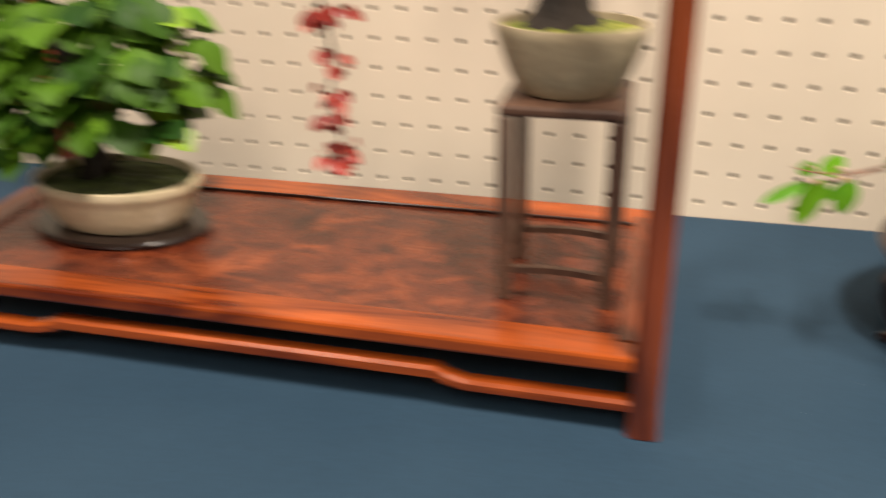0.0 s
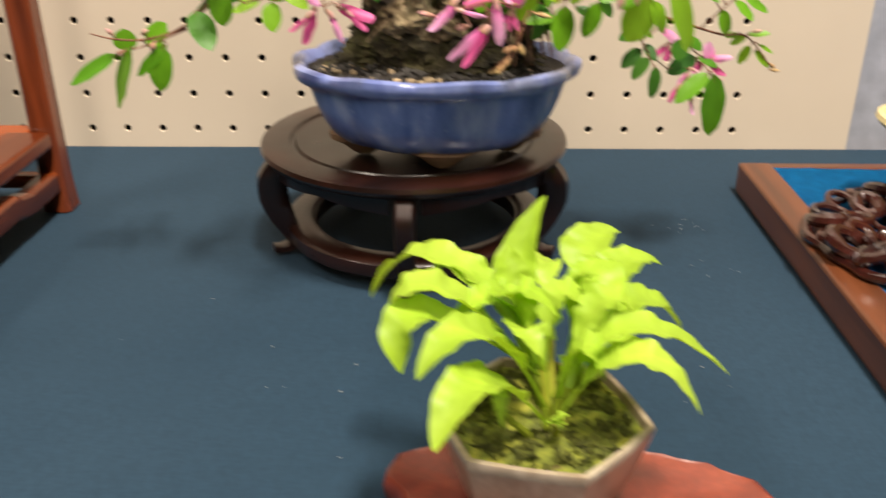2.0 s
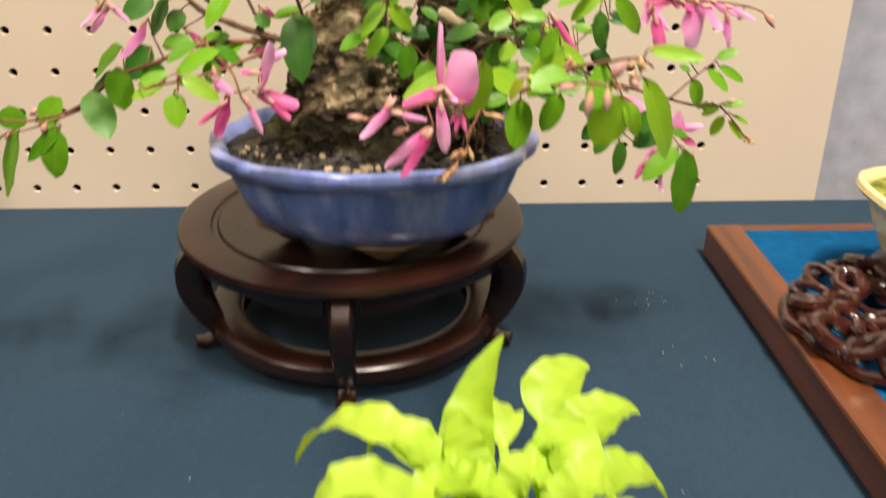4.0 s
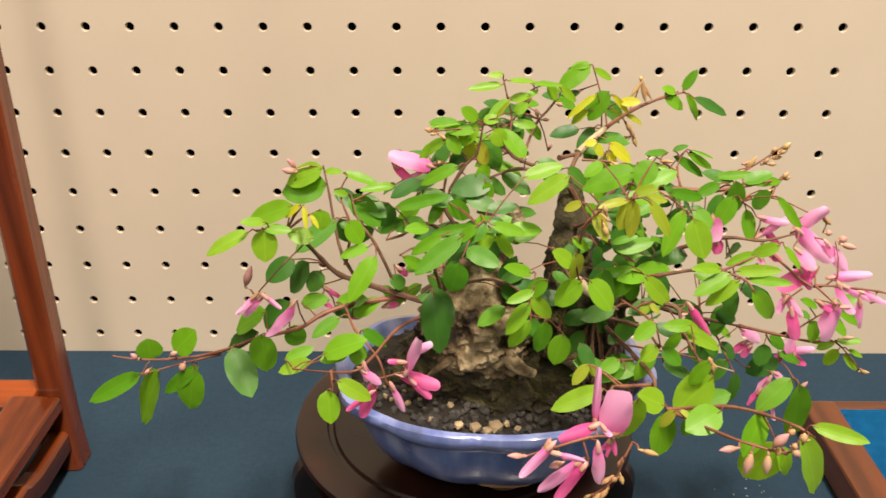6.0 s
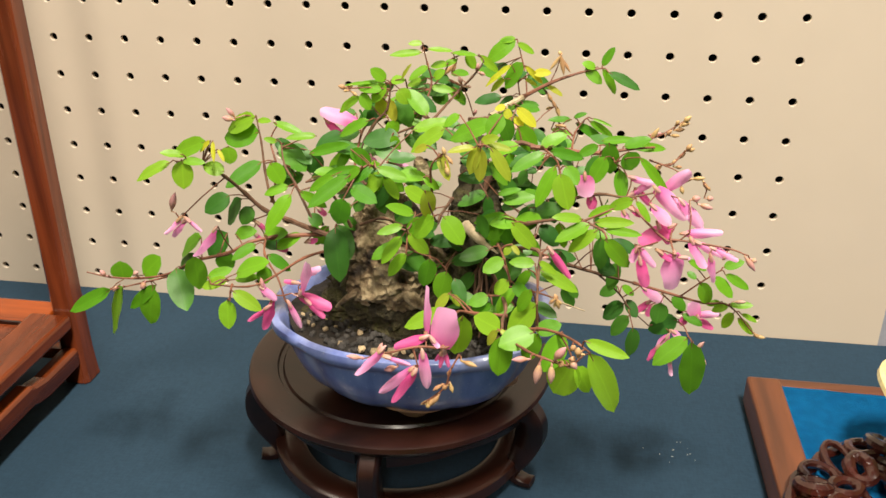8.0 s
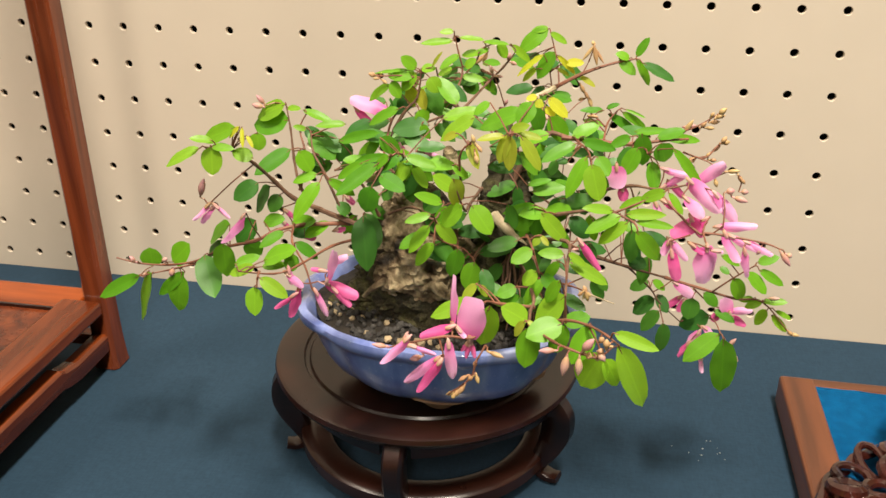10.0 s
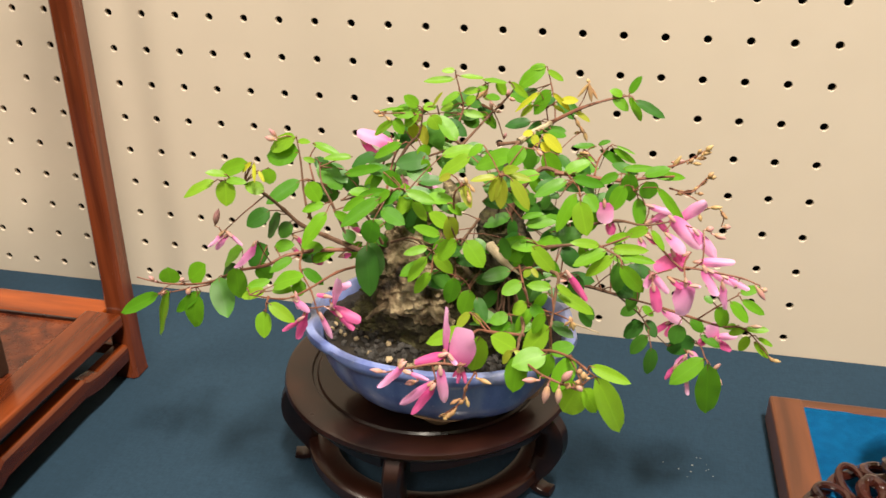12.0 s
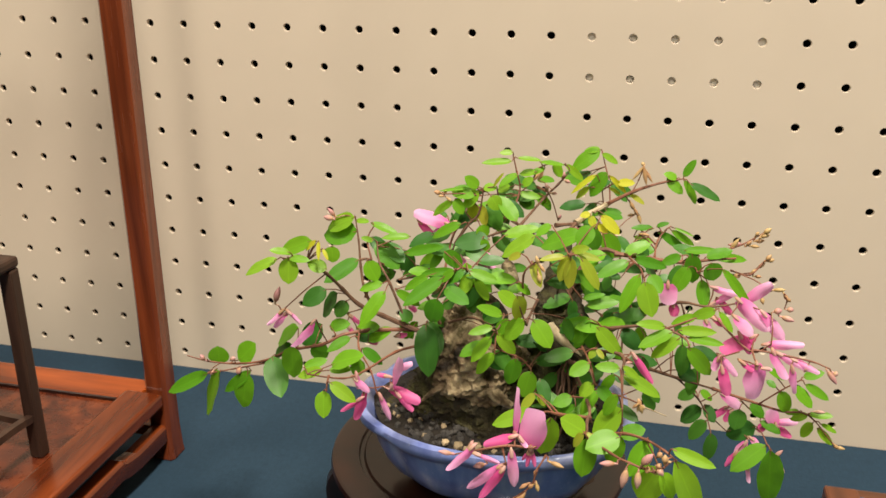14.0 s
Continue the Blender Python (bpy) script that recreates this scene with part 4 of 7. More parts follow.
def bud_mesh(material, seed):
    """A closed bud of unit length and width along +x."""
    bm = bmesh.new()
    loops = []
    for f, r in ((0.0, 0.10), (0.08, 0.26), (0.25, 0.43), (0.45, 0.50), (0.65, 0.43), (0.85, 0.24), (1.0, 0.04)):
        loops.append([Vector((f, r * math.cos(a) * (1 + 0.12 * math.sin(2 * a + seed)), r * math.sin(a) + 0.06 * math.sin(3 * f + seed))) for a in [2 * math.pi * k / 9 for k in range(9)]])
    rings(bm, loops)
    return mesh_of(bm, "bud", material)


PETAL_PINK, PETAL_DEEP, BUD, DRY = "pink", "deep", "bud", "dry"
PETALS = {PETAL_PINK: [petal_mesh(PINK, k) for k in range(4)], PETAL_DEEP: [petal_mesh(MAGENTA, k + 9) for k in range(4)],
          BUD: [bud_mesh(BUDPINK, k) for k in range(2)], DRY: [bud_mesh(DRYBUD, k) for k in range(3)]}


def blossom(*pieces):
    """One flower or group of buds: each petal or bud (foot, tip, width over length, kind) with a small calyx on a stalk from the nearest twig or petal foot."""
    rnd = random.Random(LEAF_COUNT[0] + 900)
    LEAF_COUNT[0] += 1
    feet = [Vector(p[0]) for p in pieces]
    for k, (foot, tip, width, kind) in enumerate(pieces):
        foot, tip = Vector(foot), Vector(tip)
        near = min(BRANCH_POINTS, key=lambda p: (p - foot).length)
        other = min(feet[:k], key=lambda p: (p - foot).length, default=near)
        root = other if (other - foot).length < (near - foot).length else near
        d = tip - foot
        along = d.normalized()
        size = 0.0009 if kind in (PETAL_PINK, PETAL_DEEP) else 0.0005
        bm = tube(bmesh.new(), [root, root.lerp(foot, 0.5) + Vector((0, 0, 0.0006)), foot - along * size * 2, foot - along * size, foot + along * size, foot + along * size * 2.4],
                  [0.00034, 0.0003, 0.0003, size * 0.8, size, size * 0.7], 7)
        bm.faces.ensure_lookup_table()
        for f in bm.faces:
            if min((v.co - foot).length for v in f.verts) < size * 1.7:
                f.material_index = 1
        stem = part("flower_stalk" if size > 0.0006 else "bud_stalk", bm, [TWIG, DRYBUD if kind == DRY else BUDPINK], tree)
        nrm = Vector((rnd.uniform(-0.35, 0.35), -0.8, 0.7 + rnd.uniform(-0.3, 0.3)))
        thick = width if kind in (BUD, DRY) else 1.0
        put_leaf("bud" if kind in (BUD, DRY) else "petal", PETALS[kind][rnd.randrange(len(PETALS[kind]))], stem, orient(foot, d, nrm, d.length * 1.03) @ Matrix.Diagonal((1, width * (1.0 if kind in (BUD, DRY) else 0.9), thick, 1)))


twig(TWIG_OLD, 0.00133, 0.00042, (-0.2280, -0.2050, 0.9000), (-0.2440, -0.2030, 0.9040), (-0.2550, -0.2030, 0.9080), (-0.2660, -0.2060, 0.9140), (-0.2720, -0.2120, 0.9240), (-0.2750, -0.2240, 0.9360), (-0.2790, -0.2360, 0.9460), (-0.2890, -0.2380, 0.9470))
twig(TWIG, 0.00102, 0.00034, (-0.2420, -0.2000, 0.9010), (-0.2610, -0.2080, 0.9020), (-0.2720, -0.2140, 0.9010), (-0.2810, -0.2180, 0.8970), (-0.2980, -0.2160, 0.8910), (-0.3180, -0.2020, 0.8760), (-0.3370, -0.1960, 0.8690), (-0.3520, -0.1970, 0.8690), (-0.3630, -0.1990, 0.8720))
twig(TWIG, 0.00051, 0.00028, (-0.3170, -0.2020, 0.8750), (-0.3360, -0.1970, 0.8670), (-0.3520, -0.1990, 0.8630))
twig(TWIG, 0.00068, 0.00028, (-0.2330, -0.2150, 0.9010), (-0.2430, -0.2250, 0.9010), (-0.2510, -0.2450, 0.9010), (-0.2580, -0.2540, 0.9010), (-0.2800, -0.2400, 0.8930))
twig(TWIG, 0.00051, 0.00028, (-0.2630, -0.2150, 0.9050), (-0.2580, -0.2320, 0.9050), (-0.2490, -0.2430, 0.9000), (-0.2460, -0.2450, 0.8910), (-0.2440, -0.2450, 0.8880))
twig(TWIG, 0.00051, 0.00028, (-0.2640, -0.2550, 0.9020), (-0.2630, -0.2600, 0.9010), (-0.2630, -0.2610, 0.8980))
twig(TWIG_OLD, 0.00084, 0.00028, (-0.2590, -0.2030, 0.9090), (-0.2650, -0.2000, 0.9190), (-0.2680, -0.1960, 0.9290), (-0.2700, -0.1920, 0.9410), (-0.2720, -0.1900, 0.9520))
twig(TWIG, 0.00068, 0.00028, (-0.2640, -0.2020, 0.9160), (-0.2620, -0.1970, 0.9300), (-0.2660, -0.1910, 0.9410), (-0.2630, -0.1890, 0.9480))
twig(TWIG_OLD, 0.00077, 0.00028, (-0.2440, -0.2030, 0.9060), (-0.2520, -0.2020, 0.9250), (-0.2590, -0.1950, 0.9320), (-0.2620, -0.1880, 0.9390))
twig(TWIG_OLD, 0.0007, 0.00028, (-0.2270, -0.2050, 0.9080), (-0.2310, -0.2150, 0.9260), (-0.2360, -0.2220, 0.9330), (-0.2410, -0.2300, 0.9340))
twig(TWIG_OLD, 0.00098, 0.00042, (-0.2120, -0.1900, 0.9110), (-0.2240, -0.1950, 0.9260), (-0.2330, -0.1980, 0.9320), (-0.2420, -0.2000, 0.9280), (-0.2480, -0.2000, 0.9260))
twig(TWIG_OLD, 0.00098, 0.00035, (-0.2100, -0.1880, 0.9160), (-0.2250, -0.1900, 0.9340), (-0.2190, -0.1880, 0.9500), (-0.2130, -0.1870, 0.9570), (-0.2110, -0.1870, 0.9680))
twig(TWIG, 0.00059, 0.00028, (-0.2270, -0.1950, 0.9310), (-0.2250, -0.1850, 0.9460), (-0.2220, -0.1720, 0.9470), (-0.2310, -0.1690, 0.9450))
twig(TWIG_OLD, 0.00126, 0.00042, (-0.1720, -0.1800, 0.9210), (-0.1740, -0.1800, 0.9370), (-0.1850, -0.1850, 0.9470), (-0.1980, -0.1860, 0.9500), (-0.2120, -0.1880, 0.9450))
twig(TWIG_OLD, 0.00091, 0.00028, (-0.1870, -0.1830, 0.9490), (-0.1980, -0.1780, 0.9520), (-0.2040, -0.1780, 0.9600), (-0.2060, -0.1800, 0.9690))
twig(TWIG_OLD, 0.0007, 0.00028, (-0.1950, -0.1750, 0.9490), (-0.1870, -0.1460, 0.9550), (-0.1810, -0.1420, 0.9610), (-0.1760, -0.1400, 0.9680), (-0.1790, -0.1400, 0.9710))
twig(TWIG, 0.00051, 0.00028, (-0.2010, -0.1700, 0.9510), (-0.1980, -0.1580, 0.9610), (-0.2000, -0.1570, 0.9700), (-0.2020, -0.1570, 0.9780))
twig(TWIG, 0.00042, 0.00028, (-0.1990, -0.1560, 0.9580), (-0.1930, -0.1520, 0.9650), (-0.1900, -0.1500, 0.9710), (-0.1830, -0.1500, 0.9740))
twig(TWIG_OLD, 0.00154, 0.00084, (-0.1720, -0.1820, 0.9190), (-0.1730, -0.1780, 0.9330), (-0.1740, -0.1700, 0.9430), (-0.1700, -0.1600, 0.9470))
twig(TWIG_OLD, 0.00098, 0.0007, (-0.1790, -0.1680, 0.9480), (-0.1700, -0.1600, 0.9470))
twig(DEADWOOD, 0.0016, 0.0012, (-0.1700, -0.1590, 0.9470), (-0.1640, -0.1520, 0.9500), (-0.1570, -0.1420, 0.9520))
twig(TWIG, 0.00102, 0.00034, (-0.1570, -0.1420, 0.9520), (-0.1440, -0.1320, 0.9570), (-0.1300, -0.1260, 0.9610), (-0.1200, -0.1240, 0.9630))
twig(TWIG, 0.00042, 0.00028, (-0.1550, -0.1380, 0.9520), (-0.1560, -0.1340, 0.9590), (-0.1580, -0.1300, 0.9660), (-0.1610, -0.1270, 0.9750))
twig(TWIG, 0.00042, 0.00028, (-0.1580, -0.1420, 0.9520), (-0.1590, -0.1450, 0.9600))
twig(TWIG, 0.00034, 0.00028, (-0.1450, -0.1320, 0.9560), (-0.1420, -0.1290, 0.9620), (-0.1400, -0.1280, 0.9690))
twig(TWIG, 0.00034, 0.00028, (-0.1480, -0.1330, 0.9550), (-0.1450, -0.1300, 0.9500), (-0.1410, -0.1280, 0.9430))
twig(TWIG, 0.00051, 0.00034, (-0.1700, -0.1700, 0.9480), (-0.1600, -0.1720, 0.9480), (-0.1560, -0.1750, 0.9480))
twig(TWIG_OLD, 0.00154, 0.00084, (-0.1710, -0.1900, 0.9190), (-0.1640, -0.1880, 0.9350), (-0.1560, -0.1830, 0.9430), (-0.1480, -0.1840, 0.9420))
twig(TWIG, 0.00119, 0.00042, (-0.1500, -0.1840, 0.9420), (-0.1350, -0.1840, 0.9410), (-0.1200, -0.1880, 0.9420), (-0.1080, -0.1900, 0.9450), (-0.0970, -0.1830, 0.9440))
twig(TWIG, 0.00051, 0.00028, (-0.1320, -0.1820, 0.9410), (-0.1310, -0.1700, 0.9450), (-0.1270, -0.1630, 0.9490))
twig(TWIG, 0.00042, 0.00028, (-0.1320, -0.1720, 0.9440), (-0.1360, -0.1660, 0.9460), (-0.1400, -0.1630, 0.9480))
twig(TWIG, 0.00051, 0.00028, (-0.1430, -0.1880, 0.9420), (-0.1380, -0.2000, 0.9420), (-0.1360, -0.2140, 0.9420))
twig(TWIG, 0.00042, 0.00028, (-0.1200, -0.1880, 0.9420), (-0.1170, -0.1950, 0.9470), (-0.1140, -0.2020, 0.9430))
twig(TWIG, 0.00051, 0.00028, (-0.1090, -0.1880, 0.9440), (-0.1000, -0.1600, 0.9390), (-0.0910, -0.1490, 0.9390), (-0.0810, -0.1480, 0.9460))
twig(TWIG, 0.00042, 0.00028, (-0.0980, -0.1800, 0.9370), (-0.0870, -0.1600, 0.9280), (-0.0800, -0.1470, 0.9300), (-0.0770, -0.1460, 0.9330))
twig(TWIG_OLD, 0.0014, 0.00056, (-0.1700, -0.2000, 0.9040), (-0.1590, -0.2120, 0.9130), (-0.1480, -0.2220, 0.9220), (-0.1360, -0.2250, 0.9260))
twig(TWIG, 0.00068, 0.00034, (-0.1360, -0.2250, 0.9260), (-0.1260, -0.2260, 0.9260), (-0.1180, -0.2290, 0.9240), (-0.1160, -0.2340, 0.9220))
twig(TWIG, 0.00051, 0.00028, (-0.1260, -0.2260, 0.9260), (-0.1130, -0.2260, 0.9330), (-0.1060, -0.2250, 0.9370))
twig(TWIG_OLD, 0.00091, 0.00035, (-0.1500, -0.2050, 0.9170), (-0.1360, -0.2050, 0.9250), (-0.1200, -0.2080, 0.9310), (-0.1090, -0.2150, 0.9330), (-0.0970, -0.2150, 0.9360))
twig(TWIG, 0.00059, 0.00028, (-0.1090, -0.2150, 0.9320), (-0.0920, -0.2240, 0.9190), (-0.0840, -0.2260, 0.9240))
twig(TWIG, 0.00051, 0.00028, (-0.0910, -0.2250, 0.9200), (-0.0830, -0.2260, 0.9200), (-0.0680, -0.2260, 0.9180), (-0.0620, -0.2260, 0.9160))
twig(TWIG, 0.00042, 0.00028, (-0.0910, -0.2260, 0.9200), (-0.0910, -0.2430, 0.9220))
twig(TWIG, 0.00034, 0.00028, (-0.0960, -0.2260, 0.9190), (-0.1040, -0.2350, 0.9200))
twig(TWIG_OLD, 0.00133, 0.00042, (-0.1640, -0.2000, 0.8950), (-0.1470, -0.2020, 0.8990), (-0.1320, -0.2000, 0.8940), (-0.1160, -0.1900, 0.8850), (-0.1000, -0.1830, 0.8780))
twig(TWIG, 0.00076, 0.00028, (-0.1000, -0.1830, 0.8780), (-0.0840, -0.1810, 0.8730), (-0.0670, -0.1790, 0.8680), (-0.0550, -0.1780, 0.8670), (-0.0420, -0.1780, 0.8530))
twig(TWIG_OLD, 0.00049, 0.00028, (-0.1160, -0.1870, 0.8830), (-0.1050, -0.1720, 0.8660), (-0.1000, -0.1700, 0.8580), (-0.0890, -0.1720, 0.8490))
twig(TWIG, 0.00034, 0.00028, (-0.1000, -0.1700, 0.8570), (-0.0980, -0.1800, 0.8530))
twig(TWIG, 0.00042, 0.00028, (-0.0780, -0.1800, 0.8710), (-0.0700, -0.1820, 0.8800), (-0.0620, -0.1840, 0.8880))
twig(TWIG, 0.00042, 0.00028, (-0.0890, -0.1720, 0.8500), (-0.0760, -0.1740, 0.8540), (-0.0720, -0.1820, 0.8510))
twig(TWIG, 0.00042, 0.00028, (-0.0860, -0.1780, 0.8710), (-0.0760, -0.1650, 0.8570), (-0.0650, -0.1620, 0.8510))
twig(TWIG_OLD, 0.00098, 0.00042, (-0.1660, -0.2100, 0.8980), (-0.1560, -0.2380, 0.9100), (-0.1520, -0.2520, 0.9100))
twig(TWIG, 0.00051, 0.00028, (-0.1600, -0.2220, 0.9120), (-0.1550, -0.2500, 0.9190), (-0.1520, -0.2530, 0.9110))
twig(TWIG_OLD, 0.00084, 0.00042, (-0.1580, -0.2150, 0.9070), (-0.1430, -0.2320, 0.9150), (-0.1420, -0.2420, 0.9110), (-0.1410, -0.2720, 0.9120))
twig(TWIG_OLD, 0.00084, 0.00042, (-0.1630, -0.2150, 0.8960), (-0.1540, -0.2500, 0.8990), (-0.1540, -0.2620, 0.8990), (-0.1530, -0.2750, 0.9010))
twig(TWIG, 0.00068, 0.00034, (-0.1530, -0.2550, 0.8970), (-0.1650, -0.2620, 0.9010), (-0.1710, -0.2700, 0.9050), (-0.1720, -0.2870, 0.9010))
twig(TWIG, 0.00059, 0.00028, (-0.1700, -0.2850, 0.9030), (-0.1720, -0.2880, 0.9010), (-0.1810, -0.2920, 0.9030), (-0.1910, -0.2940, 0.9010), (-0.2010, -0.2950, 0.8980))
twig(TWIG, 0.00042, 0.00028, (-0.1830, -0.2920, 0.9020), (-0.1810, -0.2940, 0.8960))
twig(TWIG, 0.00042, 0.00028, (-0.1670, -0.2890, 0.8990), (-0.1700, -0.2910, 0.8930), (-0.1720, -0.2910, 0.8860), (-0.1800, -0.2910, 0.8780))
twig(TWIG, 0.00068, 0.00028, (-0.1530, -0.2750, 0.9010), (-0.1400, -0.2870, 0.9110), (-0.1320, -0.2960, 0.9150), (-0.1260, -0.3080, 0.9190), (-0.1220, -0.3100, 0.9170))
twig(TWIG, 0.00051, 0.00028, (-0.1520, -0.2800, 0.9030), (-0.1430, -0.3000, 0.9100), (-0.1370, -0.3070, 0.9120), (-0.1290, -0.3090, 0.9110), (-0.1260, -0.3090, 0.9130))
twig(TWIG, 0.00042, 0.00028, (-0.1610, -0.2250, 0.8950), (-0.1420, -0.2400, 0.9000), (-0.1340, -0.2520, 0.9040))
twig(DEADWOOD, 0.0004, 0.0002, (-0.1330, -0.2500, 0.9020), (-0.1230, -0.2450, 0.8960))
twig(TWIG, 0.00059, 0.00028, (-0.1900, -0.2140, 0.8960), (-0.1790, -0.2220, 0.8870), (-0.1610, -0.2380, 0.8960), (-0.1430, -0.2400, 0.8990))
twig(TWIG_OLD, 0.00063, 0.00028, (-0.2220, -0.2070, 0.9100), (-0.2070, -0.2250, 0.9220), (-0.1960, -0.2360, 0.9220), (-0.1930, -0.2300, 0.9270))
twig(TWIG, 0.00042, 0.00028, (-0.1950, -0.2370, 0.9220), (-0.1960, -0.2280, 0.9100), (-0.1860, -0.2220, 0.9030), (-0.1820, -0.2200, 0.8970))
twig(TWIG_OLD, 0.0007, 0.00028, (-0.1830, -0.1950, 0.9200), (-0.1820, -0.2350, 0.9290), (-0.1810, -0.2520, 0.9340), (-0.1840, -0.2580, 0.9470))
twig(TWIG, 0.00051, 0.00028, (-0.1820, -0.2500, 0.9380), (-0.1820, -0.2580, 0.9570), (-0.1780, -0.2590, 0.9630))
twig(TWIG, 0.00068, 0.00028, (-0.1740, -0.1900, 0.9270), (-0.1680, -0.2250, 0.9480), (-0.1650, -0.2500, 0.9640))
twig(TWIG, 0.00051, 0.00028, (-0.2110, -0.2050, 0.9280), (-0.2110, -0.2260, 0.9450), (-0.2140, -0.2310, 0.9460))
twig(TWIG, 0.00051, 0.00028, (-0.2270, -0.2060, 0.9030), (-0.2300, -0.2170, 0.9140))

leaf_spray(FRESH, ((-0.2910, -0.2390, 0.9470), (-0.3060, -0.2420, 0.9410), 0.31),
           ((-0.2860, -0.2390, 0.9480), (-0.2860, -0.2410, 0.9370), 0.70),
           ((-0.2760, -0.2370, 0.9560), (-0.2920, -0.2340, 0.9490), 0.38),
           ((-0.2850, -0.2400, 0.9510), (-0.2920, -0.2440, 0.9530), 0.39),
           ((-0.2860, -0.2390, 0.9480), (-0.2770, -0.2390, 0.9480), 0.38),
           ((-0.2700, -0.2360, 0.9430), (-0.2780, -0.2370, 0.9460), 0.65),
           ((-0.2670, -0.2360, 0.9540), (-0.2670, -0.2370, 0.9470), 0.87))
leaf_spray(YELLOW, ((-0.2730, -0.2390, 0.9570), (-0.2790, -0.2380, 0.9520), 0.30),
           ((-0.2720, -0.2390, 0.9570), (-0.2710, -0.2430, 0.9500), 0.21),
           ((-0.2700, -0.2400, 0.9540), (-0.2670, -0.2420, 0.9500), 0.28))
leaf_spray(GREEN, ((-0.2710, -0.1910, 0.9450), (-0.2890, -0.1880, 0.9410), 0.59),
           ((-0.2660, -0.2040, 0.9360), (-0.2810, -0.2100, 0.9260), 0.40),
           ((-0.2630, -0.1870, 0.9390), (-0.2510, -0.1900, 0.9280), 0.54))
leaf_spray(FRESH, ((-0.2720, -0.1910, 0.9520), (-0.2870, -0.1880, 0.9450), 0.50),
           ((-0.2650, -0.1880, 0.9490), (-0.2510, -0.1900, 0.9460), 0.27),
           ((-0.2450, -0.1890, 0.9440), (-0.2570, -0.1940, 0.9450), 0.27),
           ((-0.2720, -0.1890, 0.9500), (-0.2650, -0.1920, 0.9510), 0.36),
           ((-0.2630, -0.1910, 0.9410), (-0.2680, -0.1930, 0.9430), 0.44))
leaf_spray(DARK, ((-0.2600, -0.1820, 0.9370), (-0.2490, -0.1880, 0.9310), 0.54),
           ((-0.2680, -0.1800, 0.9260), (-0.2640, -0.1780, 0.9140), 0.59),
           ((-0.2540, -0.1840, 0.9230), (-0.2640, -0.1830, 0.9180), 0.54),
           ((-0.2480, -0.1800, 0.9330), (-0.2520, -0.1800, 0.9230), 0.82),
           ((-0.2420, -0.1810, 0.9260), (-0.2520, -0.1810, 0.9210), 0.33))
leaf_spray(GREEN, ((-0.2620, -0.2050, 0.9360), (-0.2570, -0.2050, 0.9270), 0.71),
           ((-0.2540, -0.2060, 0.9260), (-0.2650, -0.2080, 0.9230), 0.37),
           ((-0.2680, -0.2050, 0.9010), (-0.2560, -0.2090, 0.9050), 0.46),
           ((-0.2820, -0.2040, 0.9000), (-0.2720, -0.2070, 0.9040), 0.54))
leaf_spray(DARK, ((-0.2840, -0.2010, 0.9180), (-0.2940, -0.2070, 0.9120), 0.60),
           ((-0.2780, -0.2020, 0.9170), (-0.2870, -0.2010, 0.9040), 0.59),
           ((-0.2740, -0.2010, 0.9130), (-0.2780, -0.2050, 0.9060), 0.71),
           ((-0.2870, -0.2010, 0.8990), (-0.2980, -0.2030, 0.8880), 0.63),
           ((-0.2700, -0.2020, 0.8950), (-0.2570, -0.2010, 0.8970), 0.48))
leaf_spray(GREEN, ((-0.2940, -0.2140, 0.9020), (-0.3100, -0.2080, 0.8910), 0.44),
           ((-0.2860, -0.2170, 0.8960), (-0.2800, -0.2150, 0.8890), 0.79),
           ((-0.2640, -0.2250, 0.9060), (-0.2740, -0.2300, 0.9010), 0.40),
           ((-0.2510, -0.2120, 0.9250), (-0.2610, -0.2210, 0.9110), 0.38))
leaf_spray(GREEN, ((-0.2690, -0.2380, 0.8980), (-0.2550, -0.2430, 0.9080), 0.47),
           ((-0.2550, -0.2360, 0.9070), (-0.2460, -0.2350, 0.9000), 0.39),
           ((-0.2560, -0.2370, 0.9020), (-0.2570, -0.2400, 0.8950), 0.76),
           ((-0.2840, -0.2340, 0.8930), (-0.2740, -0.2320, 0.8970), 0.40))
leaf_spray(FRESH, ((-0.2710, -0.2360, 0.8940), (-0.2610, -0.2340, 0.8950), 0.37),
           ((-0.2740, -0.2360, 0.8940), (-0.2860, -0.2360, 0.8890), 0.36))
leaf_spray(GREEN, ((-0.3090, -0.2130, 0.8850), (-0.3000, -0.2260, 0.8720), 0.51),
           ((-0.2950, -0.2210, 0.8960), (-0.2940, -0.2230, 0.8810), 0.64))
leaf_spray(DARK, ((-0.2980, -0.2130, 0.8920), (-0.3170, -0.2020, 0.8780), 0.26))
leaf_spray(GREEN, ((-0.3300, -0.1980, 0.8660), (-0.3350, -0.2010, 0.8460), 0.55),
           ((-0.3280, -0.1980, 0.8670), (-0.3450, -0.1970, 0.8520), 0.24),
           ((-0.3440, -0.1800, 0.8620), (-0.3340, -0.1810, 0.8730), 0.72),
           ((-0.3530, -0.1840, 0.8610), (-0.3530, -0.1850, 0.8710), 1.00))
leaf_spray(GREEN, ((-0.3440, -0.2010, 0.8660), (-0.3570, -0.1960, 0.8370), 0.46),
           ((-0.3530, -0.1970, 0.8620), (-0.3770, -0.1970, 0.8480), 0.26))
leaf_spray(FRESH, ((-0.2650, -0.2590, 0.8970), (-0.2640, -0.2640, 0.8870), 0.64),
           ((-0.2610, -0.2620, 0.9030), (-0.2500, -0.2630, 0.8960), 0.40))
